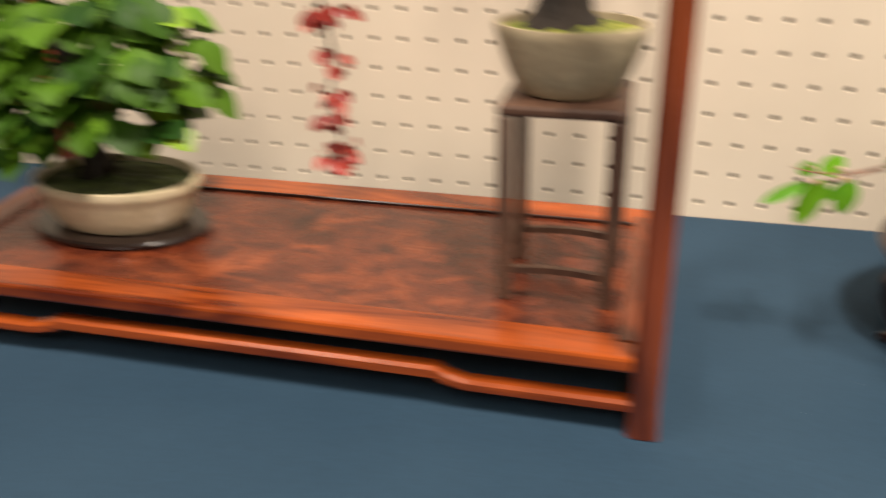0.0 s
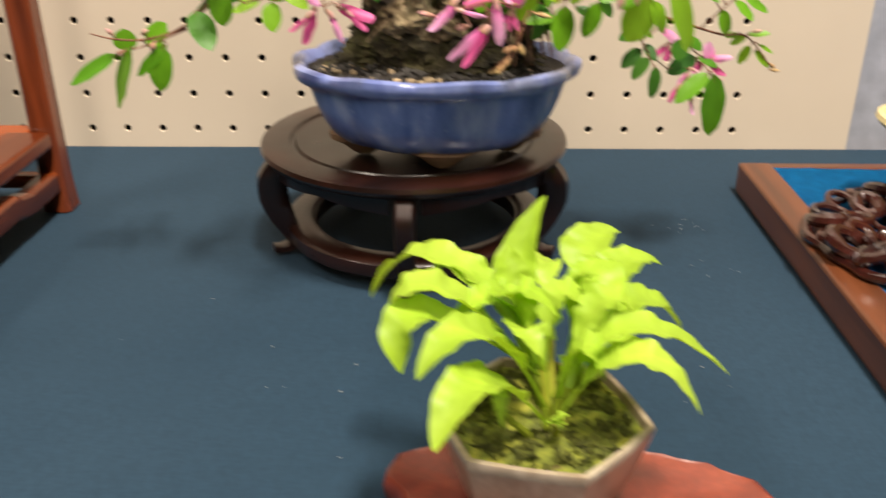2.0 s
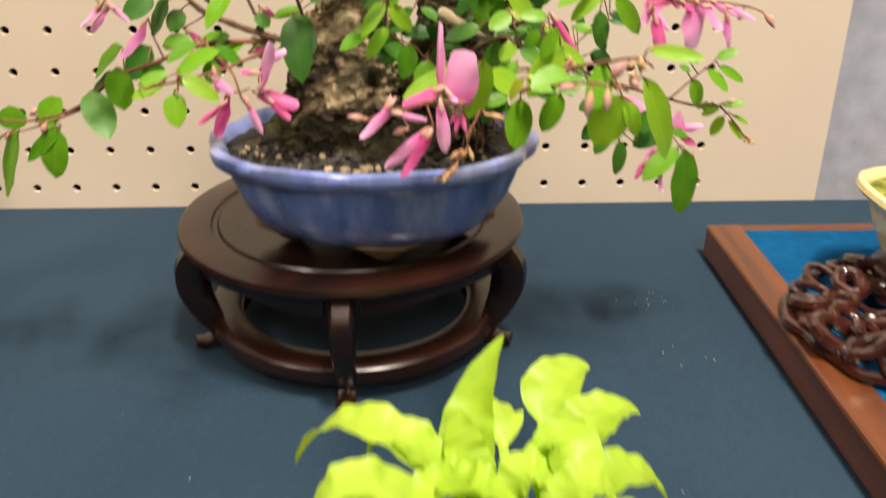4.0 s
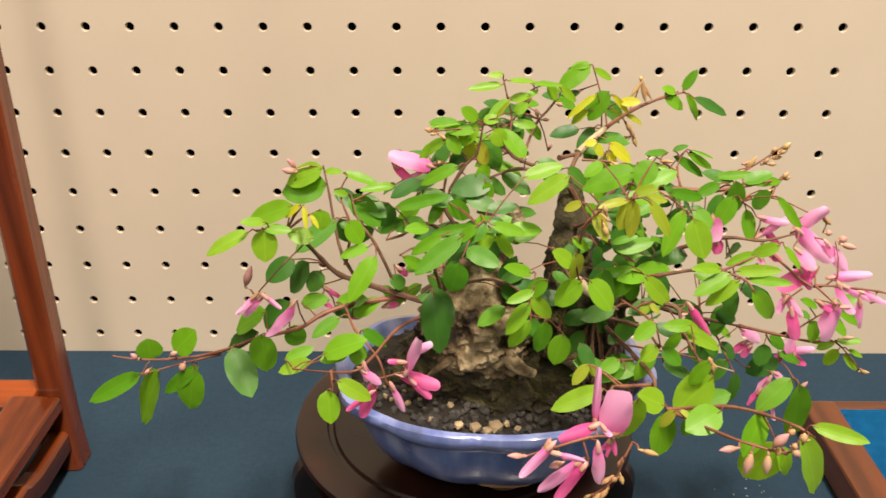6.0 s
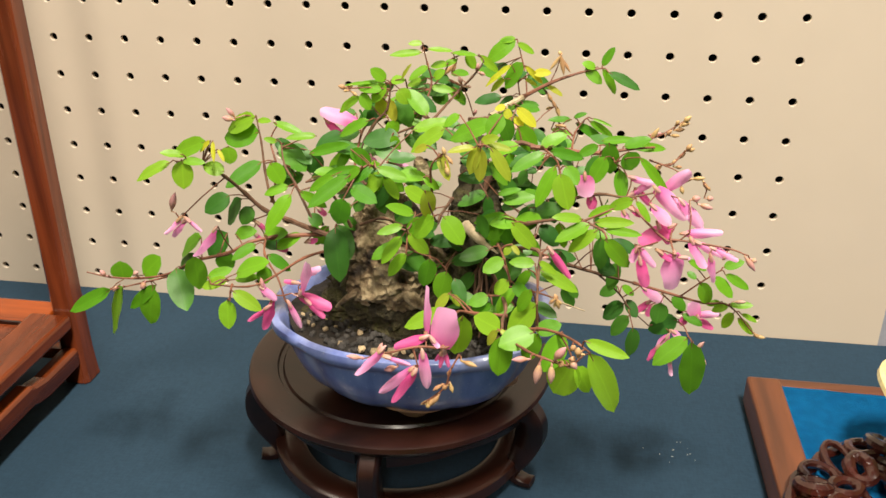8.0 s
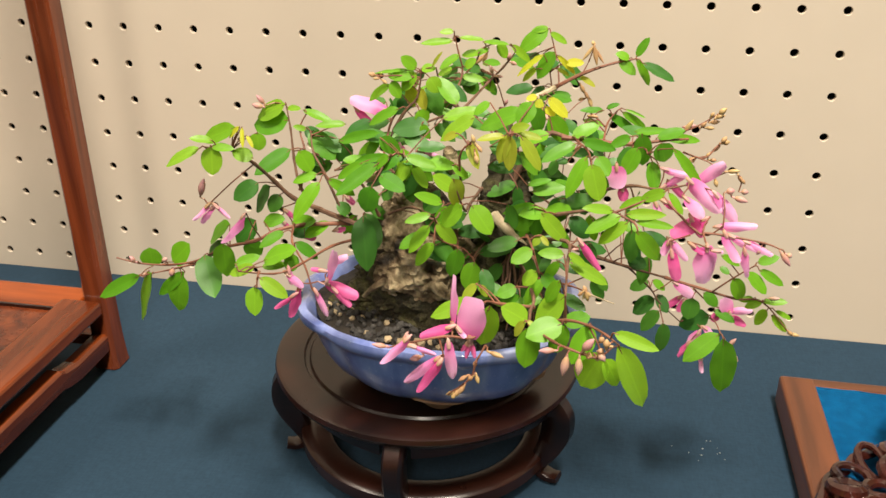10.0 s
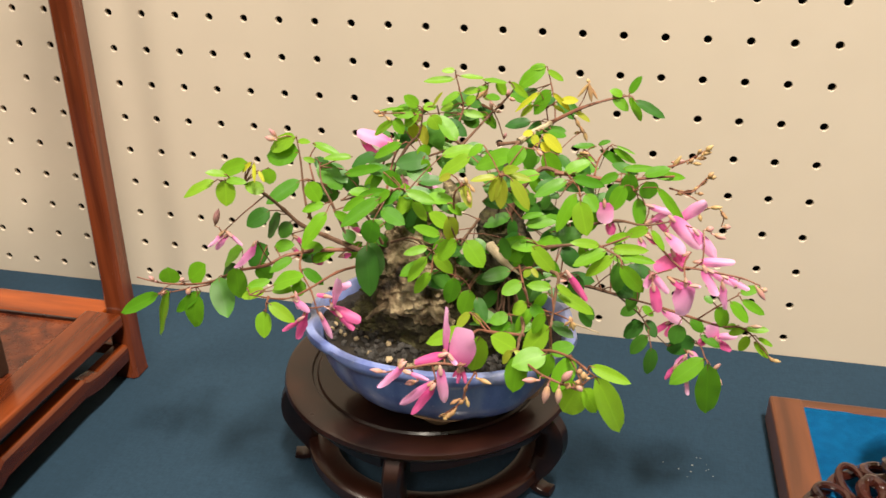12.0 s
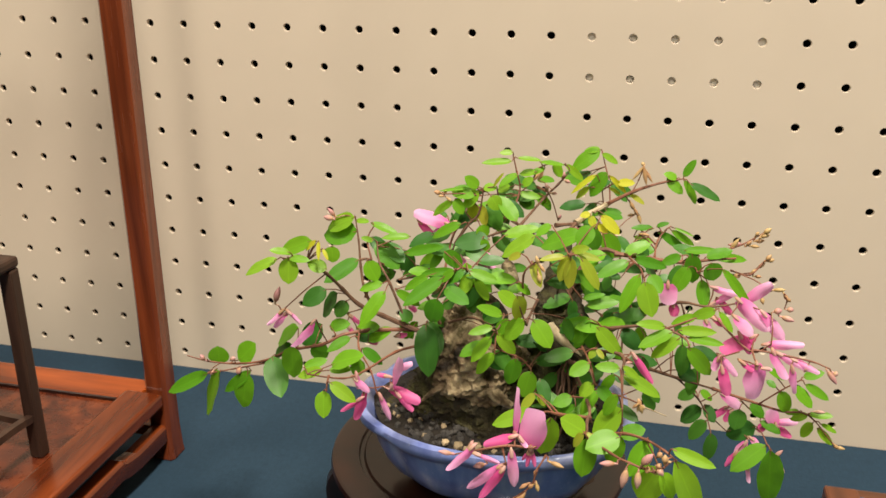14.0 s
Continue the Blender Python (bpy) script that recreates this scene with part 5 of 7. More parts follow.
leaf_spray(FRESH, ((-0.2130, -0.1870, 0.9700), (-0.2190, -0.1890, 0.9750), 0.61),
           ((-0.2160, -0.1870, 0.9690), (-0.2310, -0.1890, 0.9680), 0.11),
           ((-0.2260, -0.1860, 0.9670), (-0.2150, -0.1910, 0.9670), 0.43),
           ((-0.2130, -0.1870, 0.9680), (-0.2200, -0.1880, 0.9610), 0.68),
           ((-0.2250, -0.1860, 0.9620), (-0.2360, -0.1850, 0.9550), 0.33),
           ((-0.2240, -0.1880, 0.9640), (-0.2200, -0.1910, 0.9580), 0.63),
           ((-0.2110, -0.1870, 0.9700), (-0.2050, -0.1880, 0.9710), 0.71),
           ((-0.2070, -0.1890, 0.9670), (-0.2030, -0.1900, 0.9610), 0.84))
leaf_spray(YOUNG, ((-0.2170, -0.1860, 0.9620), (-0.2150, -0.1830, 0.9520), 0.54),
           ((-0.2120, -0.1850, 0.9610), (-0.2100, -0.1880, 0.9520), 0.48),
           ((-0.2060, -0.1880, 0.9710), (-0.2020, -0.1900, 0.9780), 0.19))
leaf_spray(FRESH, ((-0.2020, -0.1580, 0.9800), (-0.2080, -0.1600, 0.9800), 0.44),
           ((-0.2020, -0.1590, 0.9760), (-0.2160, -0.1620, 0.9750), 0.24),
           ((-0.2000, -0.1570, 0.9770), (-0.1890, -0.1540, 0.9760), 0.24),
           ((-0.1990, -0.1600, 0.9700), (-0.2080, -0.1630, 0.9650), 0.39),
           ((-0.2030, -0.1560, 0.9620), (-0.2100, -0.1550, 0.9600), 0.68),
           ((-0.1970, -0.1580, 0.9640), (-0.1920, -0.1590, 0.9680), 0.68),
           ((-0.1980, -0.1590, 0.9600), (-0.1880, -0.1590, 0.9590), 0.38))
leaf_spray(DARK, ((-0.1990, -0.1490, 0.9560), (-0.1920, -0.1490, 0.9500), 0.73),
           ((-0.2040, -0.1480, 0.9540), (-0.2020, -0.1470, 0.9480), 0.57))
leaf_spray(DARK, ((-0.2110, -0.1790, 0.9590), (-0.2030, -0.1820, 0.9500), 0.64),
           ((-0.2220, -0.1800, 0.9550), (-0.2190, -0.1810, 0.9490), 0.86),
           ((-0.2070, -0.1900, 0.9460), (-0.2220, -0.1940, 0.9450), 0.54))
leaf_spray(GREEN, ((-0.2200, -0.1910, 0.9530), (-0.2350, -0.1900, 0.9460), 0.31),
           ((-0.2120, -0.1880, 0.9520), (-0.2090, -0.1880, 0.9460), 0.93),
           ((-0.2100, -0.1920, 0.9470), (-0.2070, -0.1920, 0.9400), 0.50))
leaf_spray(FRESH, ((-0.1970, -0.2110, 0.9560), (-0.1830, -0.2080, 0.9600), 0.36),
           ((-0.1820, -0.2220, 0.9610), (-0.1960, -0.2220, 0.9510), 0.37))
leaf_spray(GREEN, ((-0.2440, -0.2040, 0.9410), (-0.2250, -0.2100, 0.9480), 0.22),
           ((-0.2260, -0.2030, 0.9440), (-0.2310, -0.2070, 0.9360), 0.40),
           ((-0.2240, -0.2100, 0.9460), (-0.2160, -0.2090, 0.9390), 0.57))
leaf_spray(GREEN, ((-0.2190, -0.2330, 0.9430), (-0.2350, -0.2380, 0.9310), 0.30),
           ((-0.2260, -0.2300, 0.9420), (-0.2370, -0.2310, 0.9350), 0.30),
           ((-0.2400, -0.2330, 0.9350), (-0.2300, -0.2310, 0.9280), 0.31),
           ((-0.2140, -0.2320, 0.9460), (-0.2300, -0.2300, 0.9430), 0.20),
           ((-0.2110, -0.2300, 0.9460), (-0.2170, -0.2340, 0.9410), 0.52),
           ((-0.2140, -0.2340, 0.9470), (-0.2210, -0.2330, 0.9410), 0.43))
leaf_spray(FRESH, ((-0.2090, -0.2240, 0.9420), (-0.2130, -0.2270, 0.9330), 0.47),
           ((-0.2070, -0.2240, 0.9400), (-0.2010, -0.2250, 0.9310), 0.38),
           ((-0.2090, -0.2280, 0.9450), (-0.1970, -0.2270, 0.9410), 0.33))
leaf_spray(DARK, ((-0.1960, -0.2020, 0.9320), (-0.2040, -0.2010, 0.9300), 0.48),
           ((-0.2090, -0.2040, 0.9310), (-0.2140, -0.2040, 0.9240), 0.74),
           ((-0.2410, -0.2030, 0.9070), (-0.2460, -0.2040, 0.9120), 0.74),
           ((-0.2070, -0.2010, 0.9230), (-0.2150, -0.1990, 0.9110), 0.70),
           ((-0.2210, -0.2050, 0.9220), (-0.2240, -0.2080, 0.9170), 0.75))
leaf_spray(GREEN, ((-0.2180, -0.2350, 0.9390), (-0.2070, -0.2410, 0.9360), 0.47),
           ((-0.2200, -0.2400, 0.9360), (-0.2230, -0.2410, 0.9250), 0.68))
leaf_spray(FRESH, ((-0.1940, -0.2280, 0.9260), (-0.2040, -0.2330, 0.9310), 0.37))
leaf_spray(FRESH, ((-0.1950, -0.2470, 0.9290), (-0.2040, -0.2510, 0.9270), 0.34),
           ((-0.1960, -0.2440, 0.9230), (-0.2040, -0.2480, 0.9130), 0.37),
           ((-0.1950, -0.2410, 0.9140), (-0.2030, -0.2430, 0.9050), 0.42),
           ((-0.1950, -0.2360, 0.9210), (-0.1870, -0.2360, 0.9120), 0.42))
leaf_spray(GREEN, ((-0.1940, -0.2250, 0.9070), (-0.1970, -0.2240, 0.8970), 0.66),
           ((-0.1880, -0.2260, 0.9050), (-0.1900, -0.2280, 0.8930), 0.57),
           ((-0.1810, -0.2250, 0.8990), (-0.1840, -0.2290, 0.8880), 0.62))
leaf_spray(DARK, ((-0.2300, -0.2200, 0.9140), (-0.2270, -0.2300, 0.8940), 0.44),
           ((-0.2300, -0.2170, 0.9140), (-0.2230, -0.2240, 0.9020), 0.53))
leaf_spray(YOUNG, ((-0.1790, -0.2570, 0.9630), (-0.1750, -0.2620, 0.9550), 0.36),
           ((-0.1840, -0.2590, 0.9490), (-0.1820, -0.2560, 0.9370), 0.51),
           ((-0.1830, -0.2580, 0.9660), (-0.1880, -0.2570, 0.9630), 0.45))
leaf_spray(FRESH, ((-0.1840, -0.2570, 0.9440), (-0.1910, -0.2600, 0.9500), 0.57),
           ((-0.1850, -0.2560, 0.9530), (-0.1790, -0.2560, 0.9490), 0.43),
           ((-0.1780, -0.2540, 0.9370), (-0.1700, -0.2570, 0.9280), 0.61),
           ((-0.1810, -0.2570, 0.9380), (-0.1890, -0.2560, 0.9290), 0.56))
leaf_spray(YOUNG, ((-0.1660, -0.2480, 0.9630), (-0.1690, -0.2500, 0.9530), 0.42),
           ((-0.1650, -0.2490, 0.9630), (-0.1650, -0.2490, 0.9500), 0.35),
           ((-0.1610, -0.2520, 0.9640), (-0.1530, -0.2540, 0.9530), 0.32),
           ((-0.1630, -0.2480, 0.9640), (-0.1540, -0.2470, 0.9620), 0.31),
           ((-0.1670, -0.2490, 0.9630), (-0.1760, -0.2530, 0.9630), 0.28),
           ((-0.1650, -0.2480, 0.9650), (-0.1590, -0.2510, 0.9680), 0.45))
leaf_spray(GREEN, ((-0.1580, -0.2400, 0.9730), (-0.1630, -0.2430, 0.9660), 0.74),
           ((-0.1620, -0.2360, 0.9680), (-0.1790, -0.2320, 0.9610), 0.44),
           ((-0.1590, -0.2220, 0.9660), (-0.1560, -0.2210, 0.9560), 0.56),
           ((-0.1740, -0.2390, 0.9720), (-0.1800, -0.2400, 0.9680), 0.57))
leaf_spray(GREEN, ((-0.1620, -0.1260, 0.9760), (-0.1760, -0.1280, 0.9660), 0.44))
leaf_spray(FRESH, ((-0.1620, -0.1260, 0.9760), (-0.1700, -0.1240, 0.9750), 0.43),
           ((-0.1610, -0.1290, 0.9750), (-0.1530, -0.1280, 0.9700), 0.35),
           ((-0.1780, -0.1400, 0.9710), (-0.1690, -0.1380, 0.9630), 0.28),
           ((-0.1830, -0.1500, 0.9740), (-0.1790, -0.1490, 0.9670), 0.60),
           ((-0.1900, -0.1500, 0.9740), (-0.1780, -0.1550, 0.9750), 0.20),
           ((-0.1870, -0.1500, 0.9710), (-0.1940, -0.1530, 0.9690), 0.40),
           ((-0.1910, -0.1550, 0.9700), (-0.1990, -0.1540, 0.9690), 0.48))
leaf_spray(GREEN, ((-0.1570, -0.1470, 0.9700), (-0.1650, -0.1470, 0.9580), 0.56))
leaf_spray(YELLOW, ((-0.1620, -0.1480, 0.9690), (-0.1740, -0.1480, 0.9590), 0.19),
           ((-0.1520, -0.1460, 0.9650), (-0.1440, -0.1480, 0.9660), 0.46),
           ((-0.1560, -0.1480, 0.9690), (-0.1470, -0.1460, 0.9600), 0.19))
leaf_spray(YOUNG, ((-0.1650, -0.1470, 0.9620), (-0.1720, -0.1460, 0.9560), 0.41),
           ((-0.1460, -0.1300, 0.9550), (-0.1380, -0.1310, 0.9510), 0.32),
           ((-0.1560, -0.1450, 0.9620), (-0.1500, -0.1450, 0.9590), 0.28))
leaf_spray(GREEN, ((-0.1920, -0.1440, 0.9560), (-0.1840, -0.1430, 0.9490), 0.44),
           ((-0.1870, -0.1430, 0.9510), (-0.1840, -0.1440, 0.9480), 0.67))
leaf_spray(YELLOW, ((-0.1630, -0.1620, 0.9530), (-0.1680, -0.1620, 0.9520), 0.63),
           ((-0.1630, -0.1610, 0.9520), (-0.1610, -0.1630, 0.9470), 0.61),
           ((-0.1580, -0.1630, 0.9530), (-0.1490, -0.1640, 0.9450), 0.43),
           ((-0.1590, -0.1630, 0.9490), (-0.1540, -0.1650, 0.9430), 0.49))
leaf_spray(GREEN, ((-0.1230, -0.1240, 0.9630), (-0.1290, -0.1260, 0.9660), 0.60),
           ((-0.1200, -0.1240, 0.9640), (-0.1150, -0.1240, 0.9730), 0.40),
           ((-0.1280, -0.1240, 0.9630), (-0.1200, -0.1260, 0.9560), 0.46),
           ((-0.1200, -0.1300, 0.9640), (-0.1120, -0.1280, 0.9520), 0.32))
leaf_spray(DARK, ((-0.1170, -0.1320, 0.9630), (-0.1020, -0.1330, 0.9560), 0.28))
leaf_spray(GREEN, ((-0.1330, -0.1610, 0.9480), (-0.1430, -0.1650, 0.9490), 0.30),
           ((-0.1320, -0.1640, 0.9500), (-0.1270, -0.1660, 0.9530), 0.38),
           ((-0.1250, -0.1620, 0.9480), (-0.1140, -0.1610, 0.9410), 0.24),
           ((-0.1310, -0.1630, 0.9470), (-0.1160, -0.1610, 0.9380), 0.23),
           ((-0.1240, -0.1610, 0.9490), (-0.1150, -0.1640, 0.9470), 0.13),
           ((-0.1420, -0.1610, 0.9430), (-0.1330, -0.1640, 0.9420), 0.29))
leaf_spray(DARK, ((-0.1500, -0.1710, 0.9460), (-0.1430, -0.1740, 0.9400), 0.51),
           ((-0.1420, -0.1720, 0.9440), (-0.1340, -0.1700, 0.9370), 0.63))
leaf_spray(GREEN, ((-0.1560, -0.1820, 0.9500), (-0.1480, -0.1790, 0.9390), 0.57),
           ((-0.1200, -0.1840, 0.9460), (-0.1060, -0.1880, 0.9490), 0.23),
           ((-0.1070, -0.1840, 0.9440), (-0.0920, -0.1820, 0.9440), 0.26))
leaf_spray(GREEN, ((-0.1430, -0.2000, 0.9450), (-0.1560, -0.2070, 0.9400), 0.33),
           ((-0.1410, -0.2000, 0.9460), (-0.1270, -0.1960, 0.9420), 0.29),
           ((-0.1210, -0.1960, 0.9480), (-0.1290, -0.1950, 0.9430), 0.44))
leaf_spray(GREEN, ((-0.1380, -0.2120, 0.9440), (-0.1450, -0.2170, 0.9280), 0.31),
           ((-0.1340, -0.2120, 0.9440), (-0.1290, -0.2160, 0.9380), 0.67))
leaf_spray(FRESH, ((-0.1360, -0.2180, 0.9430), (-0.1320, -0.2230, 0.9300), 0.57))
leaf_spray(DARK, ((-0.1200, -0.1970, 0.9440), (-0.1250, -0.2010, 0.9350), 0.53),
           ((-0.1460, -0.1950, 0.9350), (-0.1520, -0.1970, 0.9360), 0.52),
           ((-0.1510, -0.1970, 0.9360), (-0.1530, -0.1990, 0.9300), 0.62),
           ((-0.1610, -0.1930, 0.9340), (-0.1570, -0.1920, 0.9290), 0.72))
leaf_spray(GREEN, ((-0.1180, -0.2040, 0.9460), (-0.1230, -0.2060, 0.9350), 0.52),
           ((-0.1170, -0.2010, 0.9510), (-0.1150, -0.2000, 0.9370), 0.48),
           ((-0.1090, -0.2050, 0.9490), (-0.1070, -0.2040, 0.9410), 0.93),
           ((-0.1120, -0.2020, 0.9400), (-0.1100, -0.2060, 0.9290), 0.47))
leaf_spray(GREEN, ((-0.1050, -0.2110, 0.9490), (-0.0920, -0.2110, 0.9340), 0.20))
leaf_spray(FRESH, ((-0.1070, -0.2270, 0.9370), (-0.1160, -0.2270, 0.9330), 0.43),
           ((-0.1140, -0.2260, 0.9330), (-0.1240, -0.2240, 0.9280), 0.34),
           ((-0.1260, -0.2260, 0.9270), (-0.1370, -0.2310, 0.9300), 0.32),
           ((-0.1210, -0.2260, 0.9260), (-0.1070, -0.2310, 0.9290), 0.27),
           ((-0.1060, -0.2280, 0.9370), (-0.1000, -0.2310, 0.9300), 0.32))
leaf_spray(FRESH, ((-0.1230, -0.2280, 0.9260), (-0.1360, -0.2320, 0.9200), 0.36),
           ((-0.1200, -0.2290, 0.9240), (-0.1310, -0.2310, 0.9150), 0.34),
           ((-0.1170, -0.2280, 0.9240), (-0.1040, -0.2350, 0.9260), 0.23),
           ((-0.1170, -0.2350, 0.9230), (-0.1060, -0.2330, 0.9100), 0.35))
leaf_spray(DARK, ((-0.1180, -0.2070, 0.9070), (-0.1130, -0.2100, 0.8990), 0.42),
           ((-0.1180, -0.2030, 0.8960), (-0.1100, -0.2040, 0.8930), 0.67),
           ((-0.1120, -0.2050, 0.9090), (-0.1040, -0.2080, 0.9090), 0.34))
leaf_spray(GREEN, ((-0.1600, -0.2050, 0.9240), (-0.1460, -0.2040, 0.9280), 0.38),
           ((-0.1620, -0.2050, 0.9270), (-0.1530, -0.2060, 0.9310), 0.28))
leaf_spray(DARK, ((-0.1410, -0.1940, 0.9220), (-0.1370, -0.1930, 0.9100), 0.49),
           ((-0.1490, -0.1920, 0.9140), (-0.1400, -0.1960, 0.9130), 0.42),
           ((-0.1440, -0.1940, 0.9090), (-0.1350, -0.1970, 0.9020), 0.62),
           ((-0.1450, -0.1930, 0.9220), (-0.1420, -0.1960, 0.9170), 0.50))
leaf_spray(GREEN, ((-0.1570, -0.2220, 0.9240), (-0.1650, -0.2210, 0.9140), 0.67),
           ((-0.1570, -0.2230, 0.9260), (-0.1700, -0.2200, 0.9200), 0.25),
           ((-0.1570, -0.2220, 0.9220), (-0.1560, -0.2220, 0.9110), 0.49))
leaf_spray(FRESH, ((-0.1540, -0.2290, 0.9250), (-0.1440, -0.2290, 0.9140), 0.41))
leaf_spray(YOUNG, ((-0.1530, -0.2360, 0.9190), (-0.1560, -0.2380, 0.9150), 0.57),
           ((-0.1530, -0.2370, 0.9190), (-0.1500, -0.2390, 0.9160), 0.44))
leaf_spray(FRESH, ((-0.1430, -0.2540, 0.9200), (-0.1520, -0.2560, 0.9210), 0.43),
           ((-0.1550, -0.2540, 0.9210), (-0.1620, -0.2580, 0.9170), 0.57),
           ((-0.1530, -0.2520, 0.9110), (-0.1580, -0.2540, 0.9060), 0.66))
leaf_spray(GREEN, ((-0.1510, -0.2520, 0.9100), (-0.1450, -0.2550, 0.9050), 0.55),
           ((-0.1450, -0.2500, 0.9150), (-0.1500, -0.2510, 0.9070), 0.38),
           ((-0.1510, -0.2430, 0.9030), (-0.1580, -0.2470, 0.8940), 0.41))
leaf_spray(FRESH, ((-0.1420, -0.2370, 0.9090), (-0.1260, -0.2390, 0.9020), 0.29),
           ((-0.1420, -0.2400, 0.9140), (-0.1350, -0.2400, 0.9090), 0.33))
leaf_spray(DARK, ((-0.1300, -0.2310, 0.9010), (-0.1260, -0.2330, 0.8950), 0.47),
           ((-0.1440, -0.2300, 0.8900), (-0.1340, -0.2340, 0.8860), 0.42))
leaf_spray(FRESH, ((-0.1410, -0.2770, 0.9150), (-0.1510, -0.2750, 0.9000), 0.60),
           ((-0.1430, -0.2770, 0.9210), (-0.1480, -0.2760, 0.9110), 0.37))
leaf_spray(FRESH, ((-0.1410, -0.2880, 0.9100), (-0.1520, -0.2940, 0.9080), 0.64))
leaf_spray(GREEN, ((-0.1410, -0.2700, 0.9000), (-0.1320, -0.2690, 0.9030), 0.60),
           ((-0.1400, -0.2700, 0.8990), (-0.1450, -0.2700, 0.8860), 0.45))
leaf_spray(GREEN, ((-0.1620, -0.2380, 0.8960), (-0.1690, -0.2410, 0.8930), 0.63),
           ((-0.1600, -0.2400, 0.8930), (-0.1700, -0.2380, 0.8870), 0.32),
           ((-0.1700, -0.2360, 0.8900), (-0.1790, -0.2360, 0.8880), 0.22))
leaf_spray(FRESH, ((-0.1540, -0.2730, 0.9010), (-0.1630, -0.2750, 0.9070), 0.69))
leaf_spray(FRESH, ((-0.1660, -0.2870, 0.9140), (-0.1690, -0.2830, 0.8940), 0.38),
           ((-0.1740, -0.2720, 0.9070), (-0.1900, -0.2720, 0.8990), 0.33))
leaf_spray(GREEN, ((-0.1530, -0.2720, 0.8980), (-0.1540, -0.2740, 0.8820), 0.50))
leaf_spray(YOUNG, ((-0.1760, -0.2530, 0.9040), (-0.1810, -0.2550, 0.8970), 0.42),
           ((-0.1750, -0.2500, 0.9020), (-0.1720, -0.2500, 0.8970), 0.46))
leaf_spray(YOUNG, ((-0.1540, -0.2850, 0.9080), (-0.1580, -0.2840, 0.9010), 0.38),
           ((-0.1530, -0.2860, 0.9090), (-0.1490, -0.2880, 0.9070), 0.35))
leaf_spray(GREEN, ((-0.1310, -0.2940, 0.9140), (-0.1360, -0.3010, 0.9030), 0.51))
leaf_spray(FRESH, ((-0.1270, -0.2980, 0.9060), (-0.1330, -0.2950, 0.8900), 0.61),
           ((-0.1260, -0.2980, 0.9040), (-0.1200, -0.2980, 0.8940), 0.50))
leaf_spray(FRESH, ((-0.1240, -0.3110, 0.9220), (-0.1110, -0.3170, 0.9210), 0.27),
           ((-0.1220, -0.3020, 0.9120), (-0.1100, -0.3010, 0.8880), 0.30))
leaf_spray(DARK, ((-0.1060, -0.1680, 0.8680), (-0.1140, -0.1700, 0.8640), 0.60),
           ((-0.1020, -0.1670, 0.8580), (-0.1120, -0.1670, 0.8500), 0.64),
           ((-0.1010, -0.1680, 0.8610), (-0.0960, -0.1720, 0.8540), 0.54),
           ((-0.1000, -0.1750, 0.8560), (-0.1080, -0.1780, 0.8470), 0.53),
           ((-0.0980, -0.1810, 0.8530), (-0.0970, -0.1830, 0.8380), 0.46))
leaf_spray(GREEN, ((-0.1040, -0.1690, 0.8690), (-0.0980, -0.1700, 0.8650), 0.59),
           ((-0.0800, -0.1680, 0.8640), (-0.0730, -0.1700, 0.8590), 0.62),
           ((-0.0740, -0.1660, 0.8540), (-0.0640, -0.1680, 0.8500), 0.38))
leaf_spray(DARK, ((-0.0860, -0.1780, 0.8660), (-0.0870, -0.1800, 0.8560), 0.78),
           ((-0.0770, -0.1750, 0.8560), (-0.0900, -0.1740, 0.8490), 0.59))
leaf_spray(GREEN, ((-0.0720, -0.1810, 0.8500), (-0.0870, -0.1860, 0.8370), 0.42),
           ((-0.0710, -0.1870, 0.8510), (-0.0670, -0.1830, 0.8190), 0.35))
leaf_spray(GREEN, ((-0.0700, -0.1820, 0.8800), (-0.0640, -0.1800, 0.8680), 0.47),
           ((-0.0650, -0.1850, 0.8850), (-0.0560, -0.1880, 0.8770), 0.46),
           ((-0.0600, -0.1840, 0.8860), (-0.0490, -0.1850, 0.8800), 0.32),
           ((-0.0610, -0.1830, 0.8890), (-0.0530, -0.1840, 0.8930), 0.47),
           ((-0.0770, -0.1850, 0.8920), (-0.0680, -0.1840, 0.8880), 0.36),
           ((-0.0770, -0.1860, 0.8870), (-0.0730, -0.1880, 0.8850), 0.63))
leaf_spray(FRESH, ((-0.0590, -0.1770, 0.8680), (-0.0650, -0.1780, 0.8670), 0.48),
           ((-0.0550, -0.1770, 0.8670), (-0.0620, -0.1770, 0.8630), 0.45),
           ((-0.0550, -0.1790, 0.8680), (-0.0450, -0.1800, 0.8690), 0.36),
           ((-0.0520, -0.1760, 0.8620), (-0.0560, -0.1740, 0.8530), 0.48),
           ((-0.0490, -0.1780, 0.8630), (-0.0410, -0.1770, 0.8590), 0.28),
           ((-0.0500, -0.1770, 0.8600), (-0.0420, -0.1770, 0.8520), 0.31))

